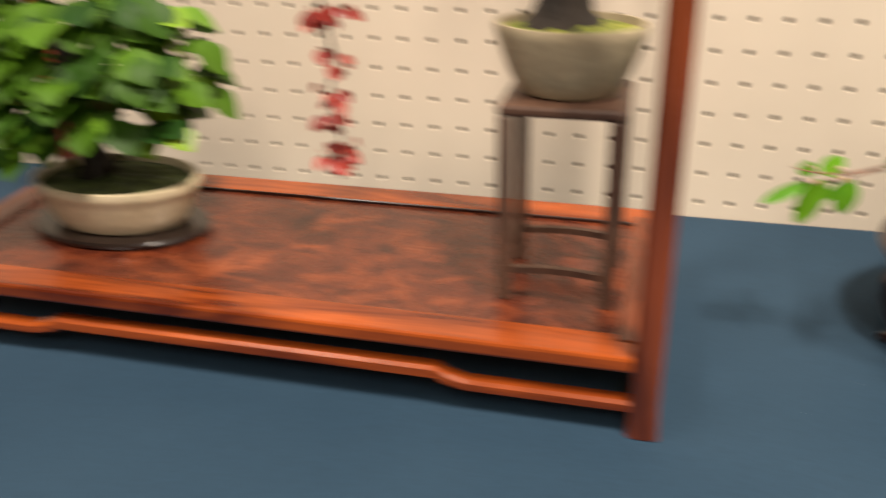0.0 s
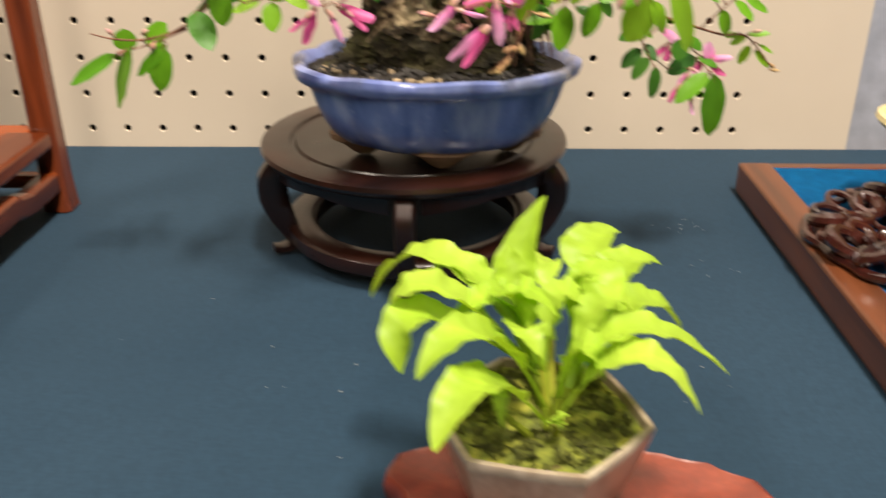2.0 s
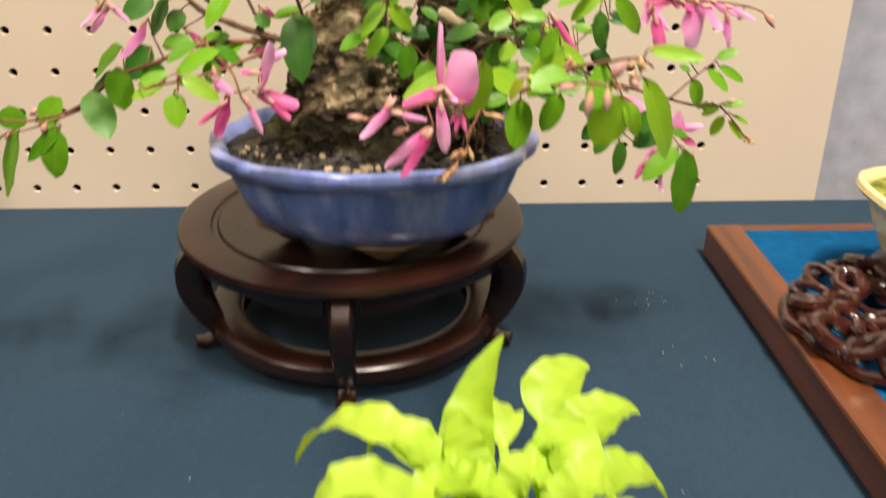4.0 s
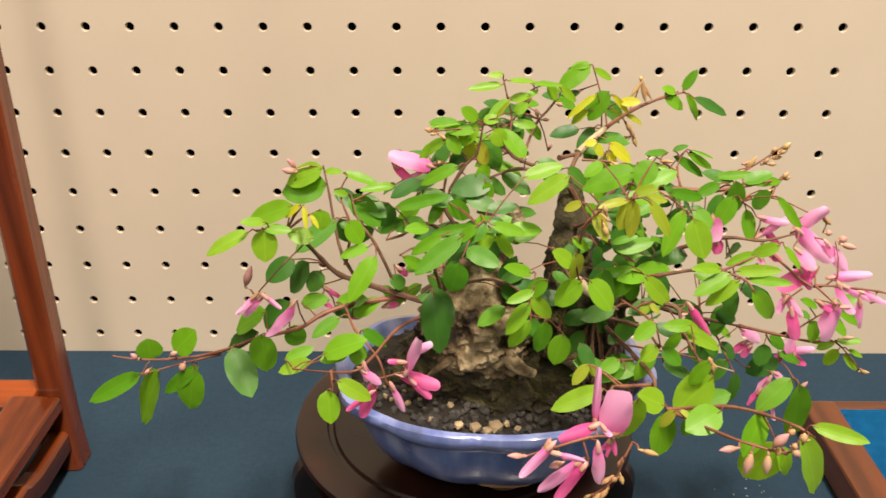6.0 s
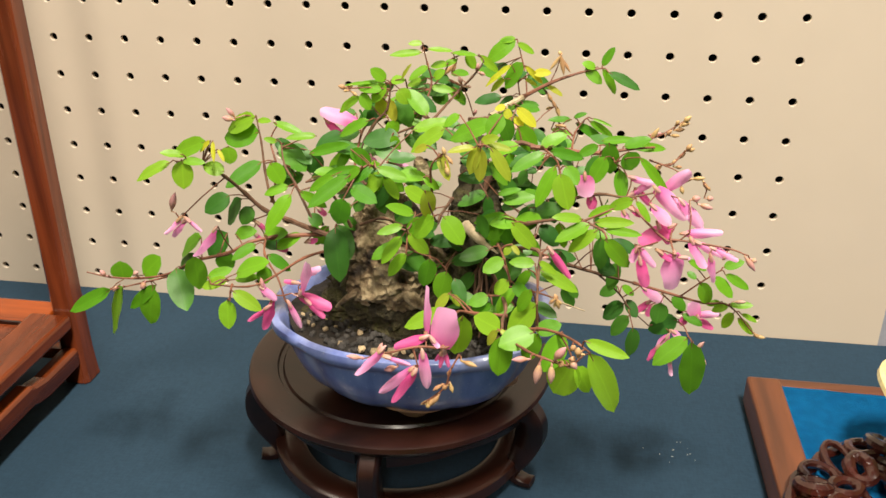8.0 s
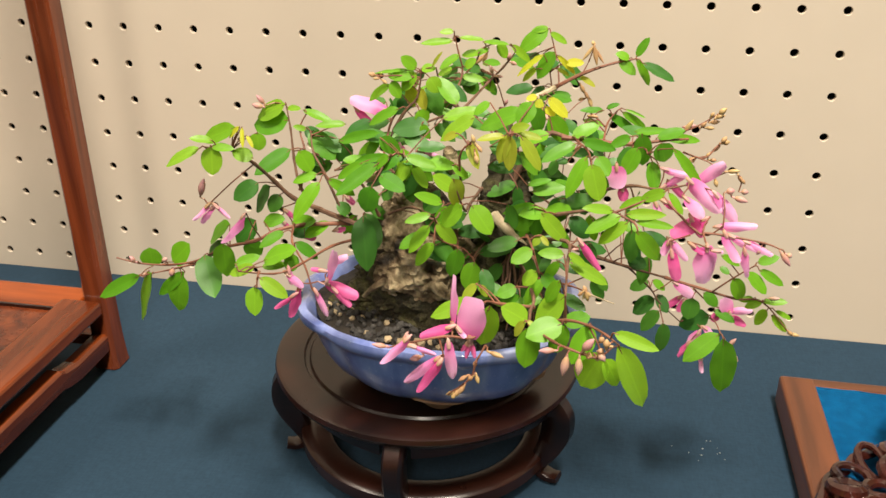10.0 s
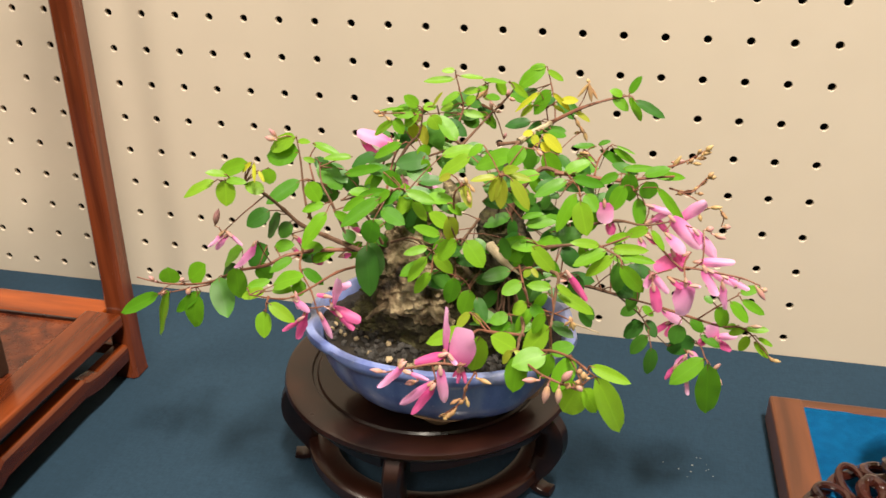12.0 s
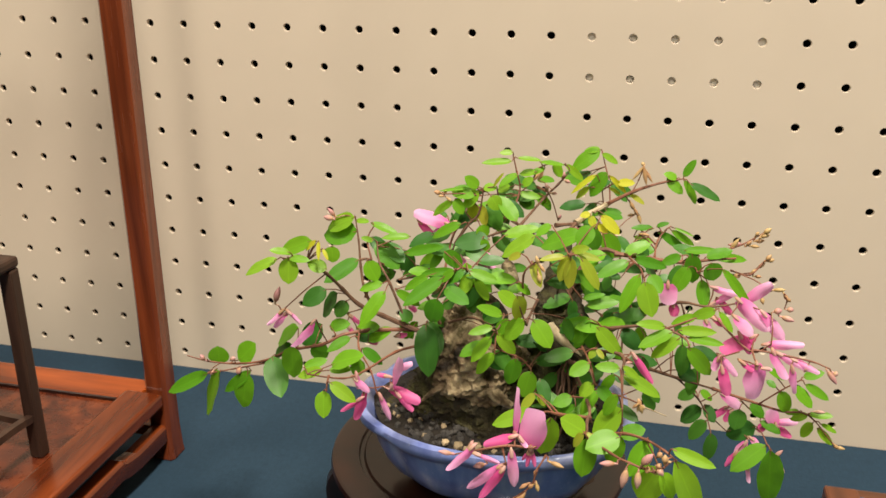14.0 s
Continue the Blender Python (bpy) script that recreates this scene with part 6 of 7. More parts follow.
blossom(((-0.2310, -0.1700, 0.9450), (-0.2470, -0.1720, 0.9520), 0.48, PETAL_PINK),
        ((-0.2340, -0.1700, 0.9420), (-0.2400, -0.1700, 0.9380), 0.72, PETAL_PINK),
        ((-0.2460, -0.1690, 0.9450), (-0.2380, -0.1700, 0.9370), 0.38, PETAL_DEEP),
        ((-0.2270, -0.1670, 0.9460), (-0.2320, -0.1680, 0.9440), 0.46, BUD))
blossom(((-0.2540, -0.2510, 0.9000), (-0.2470, -0.2520, 0.8950), 0.39, PETAL_PINK),
        ((-0.2500, -0.2480, 0.8930), (-0.2560, -0.2500, 0.8790), 0.35, PETAL_DEEP),
        ((-0.2510, -0.2520, 0.8910), (-0.2600, -0.2540, 0.8850), 0.21, PETAL_DEEP),
        ((-0.2530, -0.2510, 0.9020), (-0.2520, -0.2520, 0.8950), 0.39, PETAL_PINK))
blossom(((-0.2390, -0.2460, 0.8950), (-0.2340, -0.2480, 0.9110), 0.26, PETAL_PINK),
        ((-0.2360, -0.2460, 0.9040), (-0.2300, -0.2470, 0.9080), 0.47, PETAL_PINK),
        ((-0.2410, -0.2420, 0.8920), (-0.2270, -0.2440, 0.8880), 0.39, PETAL_DEEP),
        ((-0.2370, -0.2430, 0.8900), (-0.2300, -0.2440, 0.8830), 0.36, PETAL_DEEP),
        ((-0.2400, -0.2460, 0.9000), (-0.2450, -0.2470, 0.9010), 0.44, PETAL_DEEP),
        ((-0.2440, -0.2460, 0.8900), (-0.2390, -0.2470, 0.8790), 0.24, PETAL_PINK))
blossom(((-0.2800, -0.2290, 0.9140), (-0.2900, -0.2300, 0.9010), 0.28, PETAL_PINK))
blossom(((-0.2920, -0.2360, 0.9210), (-0.2990, -0.2370, 0.9140), 0.26, PETAL_PINK),
        ((-0.2900, -0.2350, 0.9200), (-0.2980, -0.2360, 0.9130), 0.33, PETAL_PINK),
        ((-0.2890, -0.2360, 0.9210), (-0.2830, -0.2370, 0.9160), 0.25, PETAL_PINK),
        ((-0.2950, -0.2360, 0.9250), (-0.2920, -0.2370, 0.9330), 0.32, BUD))
blossom(((-0.2110, -0.1920, 0.9420), (-0.2050, -0.1930, 0.9370), 0.46, PETAL_PINK),
        ((-0.2200, -0.1910, 0.9360), (-0.2190, -0.1910, 0.9310), 0.88, PETAL_PINK),
        ((-0.2110, -0.1920, 0.9340), (-0.2030, -0.1930, 0.9340), 0.34, PETAL_PINK))
blossom(((-0.2730, -0.2000, 0.9050), (-0.2660, -0.2010, 0.9010), 0.31, PETAL_DEEP),
        ((-0.2670, -0.2000, 0.8940), (-0.2590, -0.2000, 0.8920), 0.50, PETAL_DEEP),
        ((-0.2740, -0.2020, 0.9000), (-0.2700, -0.2020, 0.8970), 0.44, PETAL_DEEP),
        ((-0.2490, -0.2010, 0.8970), (-0.2440, -0.2020, 0.8990), 0.53, PETAL_DEEP),
        ((-0.2440, -0.1980, 0.9130), (-0.2400, -0.1990, 0.9100), 0.60, PETAL_DEEP))
blossom(((-0.2210, -0.2310, 0.9370), (-0.2250, -0.2310, 0.9340), 0.46, BUD),
        ((-0.2210, -0.2260, 0.9370), (-0.2230, -0.2270, 0.9350), 0.70, BUD))
blossom(((-0.1260, -0.2080, 0.9390), (-0.1250, -0.2090, 0.9300), 0.92, PETAL_PINK),
        ((-0.1230, -0.2070, 0.9300), (-0.1220, -0.2080, 0.9240), 0.79, PETAL_DEEP))
blossom(((-0.0940, -0.2060, 0.9330), (-0.0840, -0.2080, 0.9430), 0.39, PETAL_PINK),
        ((-0.1070, -0.2050, 0.9380), (-0.0970, -0.2060, 0.9360), 0.34, PETAL_PINK),
        ((-0.1070, -0.2050, 0.9300), (-0.0970, -0.2060, 0.9380), 0.25, PETAL_PINK),
        ((-0.1040, -0.2040, 0.9320), (-0.0980, -0.2050, 0.9260), 0.38, PETAL_DEEP))
blossom(((-0.0980, -0.2190, 0.9390), (-0.0850, -0.2210, 0.9280), 0.42, PETAL_PINK),
        ((-0.0880, -0.2210, 0.9350), (-0.0780, -0.2230, 0.9250), 0.37, PETAL_PINK),
        ((-0.0990, -0.2230, 0.9330), (-0.0910, -0.2250, 0.9270), 0.54, PETAL_PINK),
        ((-0.0900, -0.2200, 0.9240), (-0.1030, -0.2220, 0.9170), 0.49, PETAL_DEEP),
        ((-0.0960, -0.2220, 0.9250), (-0.0910, -0.2230, 0.9170), 0.40, PETAL_DEEP))
blossom(((-0.1100, -0.2170, 0.9280), (-0.1070, -0.2180, 0.9230), 0.64, PETAL_PINK),
        ((-0.1070, -0.2170, 0.9290), (-0.1010, -0.2170, 0.9260), 0.47, PETAL_DEEP),
        ((-0.0840, -0.2210, 0.9360), (-0.0810, -0.2210, 0.9370), 0.79, BUD),
        ((-0.0800, -0.2160, 0.9320), (-0.0750, -0.2170, 0.9310), 0.44, BUD))
blossom(((-0.0860, -0.2250, 0.9230), (-0.0720, -0.2270, 0.9260), 0.29, PETAL_PINK),
        ((-0.0830, -0.2260, 0.9210), (-0.0770, -0.2280, 0.9100), 0.38, PETAL_PINK),
        ((-0.0810, -0.2260, 0.9200), (-0.0690, -0.2280, 0.9160), 0.26, PETAL_PINK),
        ((-0.0750, -0.2260, 0.9180), (-0.0640, -0.2280, 0.9150), 0.31, PETAL_PINK),
        ((-0.0750, -0.2280, 0.9150), (-0.0710, -0.2290, 0.9040), 0.32, PETAL_PINK),
        ((-0.0690, -0.2260, 0.9160), (-0.0700, -0.2260, 0.9130), 0.69, BUD),
        ((-0.0620, -0.2290, 0.9160), (-0.0580, -0.2300, 0.9110), 0.33, BUD),
        ((-0.0590, -0.2260, 0.9140), (-0.0570, -0.2260, 0.9130), 0.90, BUD))
blossom(((-0.0910, -0.2420, 0.9220), (-0.0890, -0.2440, 0.9070), 0.65, PETAL_PINK),
        ((-0.0970, -0.2430, 0.9230), (-0.0920, -0.2440, 0.9200), 0.45, PETAL_DEEP),
        ((-0.0880, -0.2430, 0.9210), (-0.0850, -0.2430, 0.9210), 0.58, PETAL_PINK))
blossom(((-0.1040, -0.2320, 0.9190), (-0.0960, -0.2340, 0.9120), 0.33, PETAL_PINK),
        ((-0.1040, -0.2330, 0.9190), (-0.1060, -0.2330, 0.9130), 0.56, PETAL_PINK),
        ((-0.1030, -0.2370, 0.9160), (-0.1000, -0.2390, 0.9050), 0.44, PETAL_DEEP))
blossom(((-0.1380, -0.2330, 0.9160), (-0.1290, -0.2350, 0.9050), 0.24, PETAL_DEEP),
        ((-0.1390, -0.2340, 0.9130), (-0.1410, -0.2350, 0.9130), 0.57, BUD))
blossom(((-0.0940, -0.1700, 0.8690), (-0.0840, -0.1710, 0.8630), 0.46, PETAL_PINK),
        ((-0.0900, -0.1680, 0.8610), (-0.0970, -0.1690, 0.8550), 0.39, PETAL_DEEP),
        ((-0.0880, -0.1690, 0.8600), (-0.0910, -0.1690, 0.8530), 0.50, PETAL_DEEP))
blossom(((-0.0660, -0.1650, 0.8520), (-0.0700, -0.1650, 0.8610), 0.85, PETAL_PINK),
        ((-0.0660, -0.1620, 0.8520), (-0.0560, -0.1630, 0.8540), 0.39, PETAL_PINK),
        ((-0.0650, -0.1590, 0.8480), (-0.0570, -0.1600, 0.8440), 0.50, PETAL_DEEP),
        ((-0.0710, -0.1630, 0.8510), (-0.0740, -0.1640, 0.8470), 0.85, PETAL_DEEP))
blossom(((-0.0810, -0.1790, 0.8490), (-0.0850, -0.1800, 0.8390), 0.47, PETAL_PINK),
        ((-0.0850, -0.1800, 0.8430), (-0.0890, -0.1810, 0.8350), 0.36, PETAL_DEEP),
        ((-0.0790, -0.1830, 0.8380), (-0.0780, -0.1840, 0.8300), 0.32, PETAL_PINK),
        ((-0.0670, -0.1790, 0.8430), (-0.0640, -0.1790, 0.8470), 0.41, BUD),
        ((-0.0660, -0.1800, 0.8400), (-0.0620, -0.1810, 0.8360), 0.43, BUD),
        ((-0.0790, -0.1780, 0.8510), (-0.0750, -0.1790, 0.8490), 0.80, PETAL_PINK))
blossom(((-0.1730, -0.2880, 0.9000), (-0.1720, -0.2900, 0.9160), 0.67, PETAL_PINK),
        ((-0.1790, -0.2880, 0.9050), (-0.1800, -0.2900, 0.9240), 0.14, PETAL_PINK),
        ((-0.1790, -0.2900, 0.9060), (-0.1900, -0.2920, 0.9020), 0.38, PETAL_DEEP),
        ((-0.1730, -0.2870, 0.8990), (-0.1760, -0.2880, 0.8950), 0.31, PETAL_DEEP),
        ((-0.1730, -0.2860, 0.8990), (-0.1710, -0.2870, 0.8920), 0.27, PETAL_DEEP),
        ((-0.1730, -0.2870, 0.8990), (-0.1740, -0.2880, 0.8920), 0.28, PETAL_DEEP),
        ((-0.1770, -0.2890, 0.9050), (-0.1740, -0.2900, 0.9020), 0.50, PETAL_PINK))
blossom(((-0.1830, -0.2920, 0.8940), (-0.1960, -0.2950, 0.8840), 0.24, PETAL_PINK),
        ((-0.1820, -0.2940, 0.8940), (-0.1910, -0.2960, 0.8810), 0.23, PETAL_DEEP),
        ((-0.1790, -0.2960, 0.9030), (-0.1770, -0.2980, 0.8890), 0.31, PETAL_PINK),
        ((-0.1930, -0.2970, 0.9040), (-0.2020, -0.2990, 0.8940), 0.25, PETAL_PINK),
        ((-0.1920, -0.2970, 0.9010), (-0.1830, -0.2980, 0.8990), 0.21, PETAL_PINK),
        ((-0.2010, -0.2960, 0.8990), (-0.2060, -0.2970, 0.9000), 0.38, BUD),
        ((-0.1940, -0.2960, 0.9040), (-0.1970, -0.2970, 0.8970), 0.30, PETAL_PINK),
        ((-0.1890, -0.2940, 0.8950), (-0.1930, -0.2950, 0.8940), 0.58, BUD))
blossom(((-0.1700, -0.2900, 0.8930), (-0.1710, -0.2900, 0.8900), 0.46, DRY),
        ((-0.1710, -0.2910, 0.8870), (-0.1730, -0.2910, 0.8850), 0.62, DRY),
        ((-0.1730, -0.2910, 0.8870), (-0.1760, -0.2920, 0.8850), 0.47, DRY),
        ((-0.1700, -0.2900, 0.8870), (-0.1690, -0.2910, 0.8840), 0.44, DRY),
        ((-0.1740, -0.2920, 0.8830), (-0.1760, -0.2930, 0.8800), 0.45, DRY),
        ((-0.1750, -0.2910, 0.8810), (-0.1780, -0.2920, 0.8780), 0.44, DRY),
        ((-0.1780, -0.2890, 0.8780), (-0.1810, -0.2900, 0.8770), 0.49, DRY),
        ((-0.1780, -0.2920, 0.8790), (-0.1780, -0.2920, 0.8770), 0.79, DRY),
        ((-0.1650, -0.2930, 0.8990), (-0.1600, -0.2940, 0.8980), 0.33, DRY))
blossom(((-0.1420, -0.3070, 0.9110), (-0.1470, -0.3080, 0.9110), 0.39, BUD),
        ((-0.1380, -0.3080, 0.9100), (-0.1390, -0.3090, 0.9030), 0.35, BUD),
        ((-0.1340, -0.3100, 0.9110), (-0.1340, -0.3110, 0.9050), 0.37, BUD),
        ((-0.1330, -0.3100, 0.9140), (-0.1300, -0.3110, 0.9190), 0.45, BUD),
        ((-0.1320, -0.3090, 0.9120), (-0.1300, -0.3090, 0.9110), 1.00, DRY),
        ((-0.1290, -0.3080, 0.9110), (-0.1280, -0.3090, 0.9100), 0.78, DRY),
        ((-0.1280, -0.3110, 0.9140), (-0.1270, -0.3110, 0.9160), 0.90, DRY),
        ((-0.1260, -0.3120, 0.9170), (-0.1260, -0.3120, 0.9200), 0.66, DRY),
        ((-0.1250, -0.3110, 0.9170), (-0.1240, -0.3110, 0.9170), 0.78, DRY),
        ((-0.1280, -0.3070, 0.9160), (-0.1270, -0.3080, 0.9180), 0.74, DRY),
        ((-0.1280, -0.3110, 0.9140), (-0.1260, -0.3120, 0.9120), 0.71, BUD))
blossom(((-0.1340, -0.2520, 0.9040), (-0.1350, -0.2530, 0.9010), 0.43, DRY),
        ((-0.1340, -0.2540, 0.9050), (-0.1330, -0.2540, 0.9010), 0.40, DRY),
        ((-0.1350, -0.2540, 0.9050), (-0.1370, -0.2540, 0.9030), 0.47, DRY),
        ((-0.1340, -0.2540, 0.9050), (-0.1320, -0.2540, 0.9030), 0.47, DRY),
        ((-0.1340, -0.2530, 0.9040), (-0.1350, -0.2530, 0.9070), 0.59, DRY))
blossom(((-0.1010, -0.1500, 0.9350), (-0.0970, -0.1500, 0.9360), 0.42, DRY),
        ((-0.0960, -0.1510, 0.9370), (-0.0930, -0.1520, 0.9430), 0.31, DRY),
        ((-0.0890, -0.1500, 0.9390), (-0.0870, -0.1510, 0.9420), 0.49, DRY),
        ((-0.0870, -0.1500, 0.9390), (-0.0830, -0.1500, 0.9390), 0.43, DRY),
        ((-0.0850, -0.1480, 0.9410), (-0.0810, -0.1490, 0.9420), 0.49, DRY),
        ((-0.0830, -0.1510, 0.9440), (-0.0800, -0.1510, 0.9460), 0.53, DRY),
        ((-0.0820, -0.1510, 0.9460), (-0.0790, -0.1510, 0.9490), 0.57, DRY),
        ((-0.0850, -0.1480, 0.9440), (-0.0840, -0.1490, 0.9460), 0.69, DRY),
        ((-0.0820, -0.1490, 0.9440), (-0.0790, -0.1490, 0.9450), 0.58, DRY),
        ((-0.0960, -0.1470, 0.9380), (-0.0910, -0.1470, 0.9390), 0.40, BUD))
blossom(((-0.0790, -0.1490, 0.9320), (-0.0770, -0.1490, 0.9350), 0.58, DRY),
        ((-0.0780, -0.1470, 0.9310), (-0.0750, -0.1470, 0.9320), 0.68, DRY),
        ((-0.0820, -0.1470, 0.9270), (-0.0790, -0.1470, 0.9300), 0.42, DRY),
        ((-0.0850, -0.1490, 0.9250), (-0.0830, -0.1490, 0.9270), 0.53, DRY),
        ((-0.0920, -0.1430, 0.9200), (-0.0890, -0.1440, 0.9220), 0.74, DRY),
        ((-0.0830, -0.1480, 0.9230), (-0.0800, -0.1480, 0.9230), 0.59, DRY))
blossom(((-0.0800, -0.1870, 0.9320), (-0.0750, -0.1880, 0.9330), 0.35, DRY),
        ((-0.0750, -0.1850, 0.9300), (-0.0730, -0.1860, 0.9270), 0.45, DRY),
        ((-0.0740, -0.1870, 0.9290), (-0.0720, -0.1870, 0.9270), 0.51, DRY),
        ((-0.0840, -0.1840, 0.9270), (-0.0830, -0.1850, 0.9240), 0.59, DRY),
        ((-0.0730, -0.1860, 0.9230), (-0.0700, -0.1860, 0.9230), 0.75, BUD))
blossom(((-0.1860, -0.1440, 0.9580), (-0.1870, -0.1450, 0.9620), 0.52, BUD),
        ((-0.1840, -0.1450, 0.9570), (-0.1810, -0.1450, 0.9570), 0.50, BUD),
        ((-0.1780, -0.1410, 0.9630), (-0.1750, -0.1410, 0.9620), 0.58, BUD),
        ((-0.1790, -0.1430, 0.9650), (-0.1780, -0.1440, 0.9680), 0.67, BUD),
        ((-0.1800, -0.1400, 0.9420), (-0.1790, -0.1410, 0.9450), 0.51, BUD),
        ((-0.1890, -0.1420, 0.9670), (-0.1910, -0.1430, 0.9630), 0.45, DRY),
        ((-0.1910, -0.1390, 0.9650), (-0.1950, -0.1400, 0.9610), 0.33, DRY))
blossom(((-0.2300, -0.1910, 0.9670), (-0.2330, -0.1920, 0.9680), 0.66, DRY),
        ((-0.2290, -0.1920, 0.9660), (-0.2310, -0.1920, 0.9660), 0.59, DRY),
        ((-0.2270, -0.1910, 0.9650), (-0.2250, -0.1920, 0.9640), 0.63, DRY),
        ((-0.2290, -0.1880, 0.9660), (-0.2280, -0.1880, 0.9680), 0.67, DRY))
blossom(((-0.2830, -0.1880, 0.9510), (-0.2860, -0.1890, 0.9550), 0.41, BUD),
        ((-0.2830, -0.1900, 0.9500), (-0.2880, -0.1900, 0.9510), 0.50, BUD))
blossom(((-0.3520, -0.2010, 0.8720), (-0.3540, -0.2020, 0.8750), 0.61, BUD),
        ((-0.3340, -0.1980, 0.8680), (-0.3360, -0.1980, 0.8640), 0.69, BUD),
        ((-0.3490, -0.1960, 0.8640), (-0.3520, -0.1970, 0.8610), 0.49, BUD),
        ((-0.3390, -0.1980, 0.8720), (-0.3360, -0.1990, 0.8740), 0.58, BUD))
blossom(((-0.1400, -0.1310, 0.9700), (-0.1450, -0.1320, 0.9630), 0.21, DRY),
        ((-0.1400, -0.1310, 0.9700), (-0.1380, -0.1320, 0.9610), 0.22, DRY),
        ((-0.1390, -0.1300, 0.9680), (-0.1350, -0.1310, 0.9620), 0.20, DRY),
        ((-0.1400, -0.1300, 0.9700), (-0.1410, -0.1300, 0.9720), 0.82, DRY),
        ((-0.1450, -0.1310, 0.9510), (-0.1430, -0.1310, 0.9470), 0.47, DRY),
        ((-0.1430, -0.1310, 0.9480), (-0.1410, -0.1310, 0.9440), 0.36, DRY),
        ((-0.1410, -0.1270, 0.9440), (-0.1390, -0.1280, 0.9390), 0.37, DRY),
        ((-0.1430, -0.1260, 0.9430), (-0.1460, -0.1260, 0.9420), 0.59, DRY))
blossom(((-0.0420, -0.1800, 0.8540), (-0.0400, -0.1800, 0.8520), 0.64, DRY),
        ((-0.0400, -0.1750, 0.8500), (-0.0360, -0.1760, 0.8500), 0.42, DRY),
        ((-0.0530, -0.1780, 0.8690), (-0.0480, -0.1790, 0.8700), 0.30, BUD))
blossom(((-0.1770, -0.2570, 0.9610), (-0.1760, -0.2580, 0.9570), 0.48, DRY),
        ((-0.1770, -0.2560, 0.9610), (-0.1790, -0.2570, 0.9580), 0.45, DRY),
        ((-0.1760, -0.2560, 0.9610), (-0.1740, -0.2570, 0.9590), 0.45, DRY),
        ((-0.1760, -0.2620, 0.9640), (-0.1770, -0.2620, 0.9670), 0.46, DRY),
        ((-0.1760, -0.2600, 0.9590), (-0.1750, -0.2610, 0.9560), 0.57, DRY))
blossom(((-0.1590, -0.1790, 0.9500), (-0.1560, -0.1800, 0.9480), 0.57, BUD),
        ((-0.1390, -0.1770, 0.9500), (-0.1350, -0.1780, 0.9500), 0.35, DRY))


# ---- accent plant on a burl slab ----
HX, HY = -0.166, -0.386
accent = thing("burl_slab", (HX, HY, TABLE), "irregular red-brown burl slab under a small pot", "plant stand")
bm = bmesh.new()


def slab_loop(z, k):
    pts = []
    for i in range(72):
        a = 2 * math.pi * i / 72
        r = 1 + 0.14 * math.sin(3 * a + 0.6) + 0.07 * math.sin(5 * a + 1.2) + 0.035 * noise.noise((math.cos(a) * 6, math.sin(a) * 6, 2)) + 0.02 * math.sin(23 * a)
        pts.append(Vector((HX + 0.011 + 0.058 * k * r * math.cos(a), HY - 0.004 + 0.040 * k * r * math.sin(a), z)))
    return pts


rings(bm, [slab_loop(TABLE, 0.93), slab_loop(TABLE + 0.003, 0.98), slab_loop(TABLE + 0.009, 1.0), slab_loop(TABLE + 0.0125, 0.985), slab_loop(TABLE + 0.0135, 0.96), slab_loop(TABLE + 0.0128, 0.935), slab_loop(TABLE + 0.0128, 0.4)])
part("slab", bm, REDSLAB, accent)
HB, HR = TABLE + 0.013, 0.798


def hexa(r, z, soft=0.25):
    """A hexagon with softened corners."""
    pts = []
    for i in range(60):
        a = 2 * math.pi * i / 60
        q = (a + radians(12)) % radians(60) - radians(30)
        k = (1 - soft) * math.cos(radians(30)) / math.cos(q) + soft * 0.93
        pts.append(Vector((HX + r * k * math.cos(a), HY + r * 0.95 * k * math.sin(a), z)))
    return pts


hex_pot = thing("hexagonal_pot", (HX, HY, HB), "small six-sided grey-brown glazed pot on a burl slab", "plant pot")
bm = bmesh.new()
rings(bm, [hexa(0.021, HB), hexa(0.0225, HB + 0.0006), hexa(0.0262, HB + 0.008, 0.3), hexa(0.0305, HB + 0.020), hexa(0.0338, HR - 0.004, 0.2), hexa(0.0346, HR - 0.001, 0.2), hexa(0.0342, HR, 0.2), hexa(0.0322, HR, 0.2), hexa(0.0312, HR - 0.003, 0.25), hexa(0.029, HR - 0.012, 0.3)])
part("body", bm, HEXPOT, hex_pot)
bm = bmesh.new()
rings(bm, [[p + Vector((0, 0, 0.0022 * noise.noise(p * 190) * (k > 0) + 0.004 * (k / 9))) for p in hexa(0.0315 * (1 - k / 9.5), HR - 0.0025)] for k in range(10)], False)
part("moss", bm, MOSS, hex_pot, "mixed green and brown moss")
# moss tufts
rnd = random.Random(8)
tuft = bmesh.new()
for k in range(11):
    a, lean = k * 2.4, rnd.uniform(0.3, 1.3)
    tip = Vector((lean * math.cos(a), lean * math.sin(a), rnd.uniform(0.5, 1.2)))
    tube(tuft, [tip * 0.05, tip * 0.5 + Vector((0, 0, 0.25)), tip], [0.13, 0.2, 0.05], 4)
tuft_mesh = mesh_of(tuft, "moss_tuft", MOSS)
for k in range(290):
    a, f = rnd.uniform(0, 6.28), math.sqrt(rnd.random()) * 0.0262
    t = new("moss_tuft", tuft_mesh)
    t.parent = hex_pot
    t.matrix_parent_inverse = Matrix.Translation((HX, HY, HB)).inverted()
    t.matrix_basis = Matrix.Translation((HX + f * math.cos(a), HY + f * math.sin(a), HR - 0.0016)) @ Matrix.Rotation(rnd.uniform(0, 6.28), 4, "Z") @ Matrix.Diagonal((*(rnd.uniform(0.0014, 0.0028) for _ in range(2)), rnd.uniform(0.0012, 0.0028), 1))


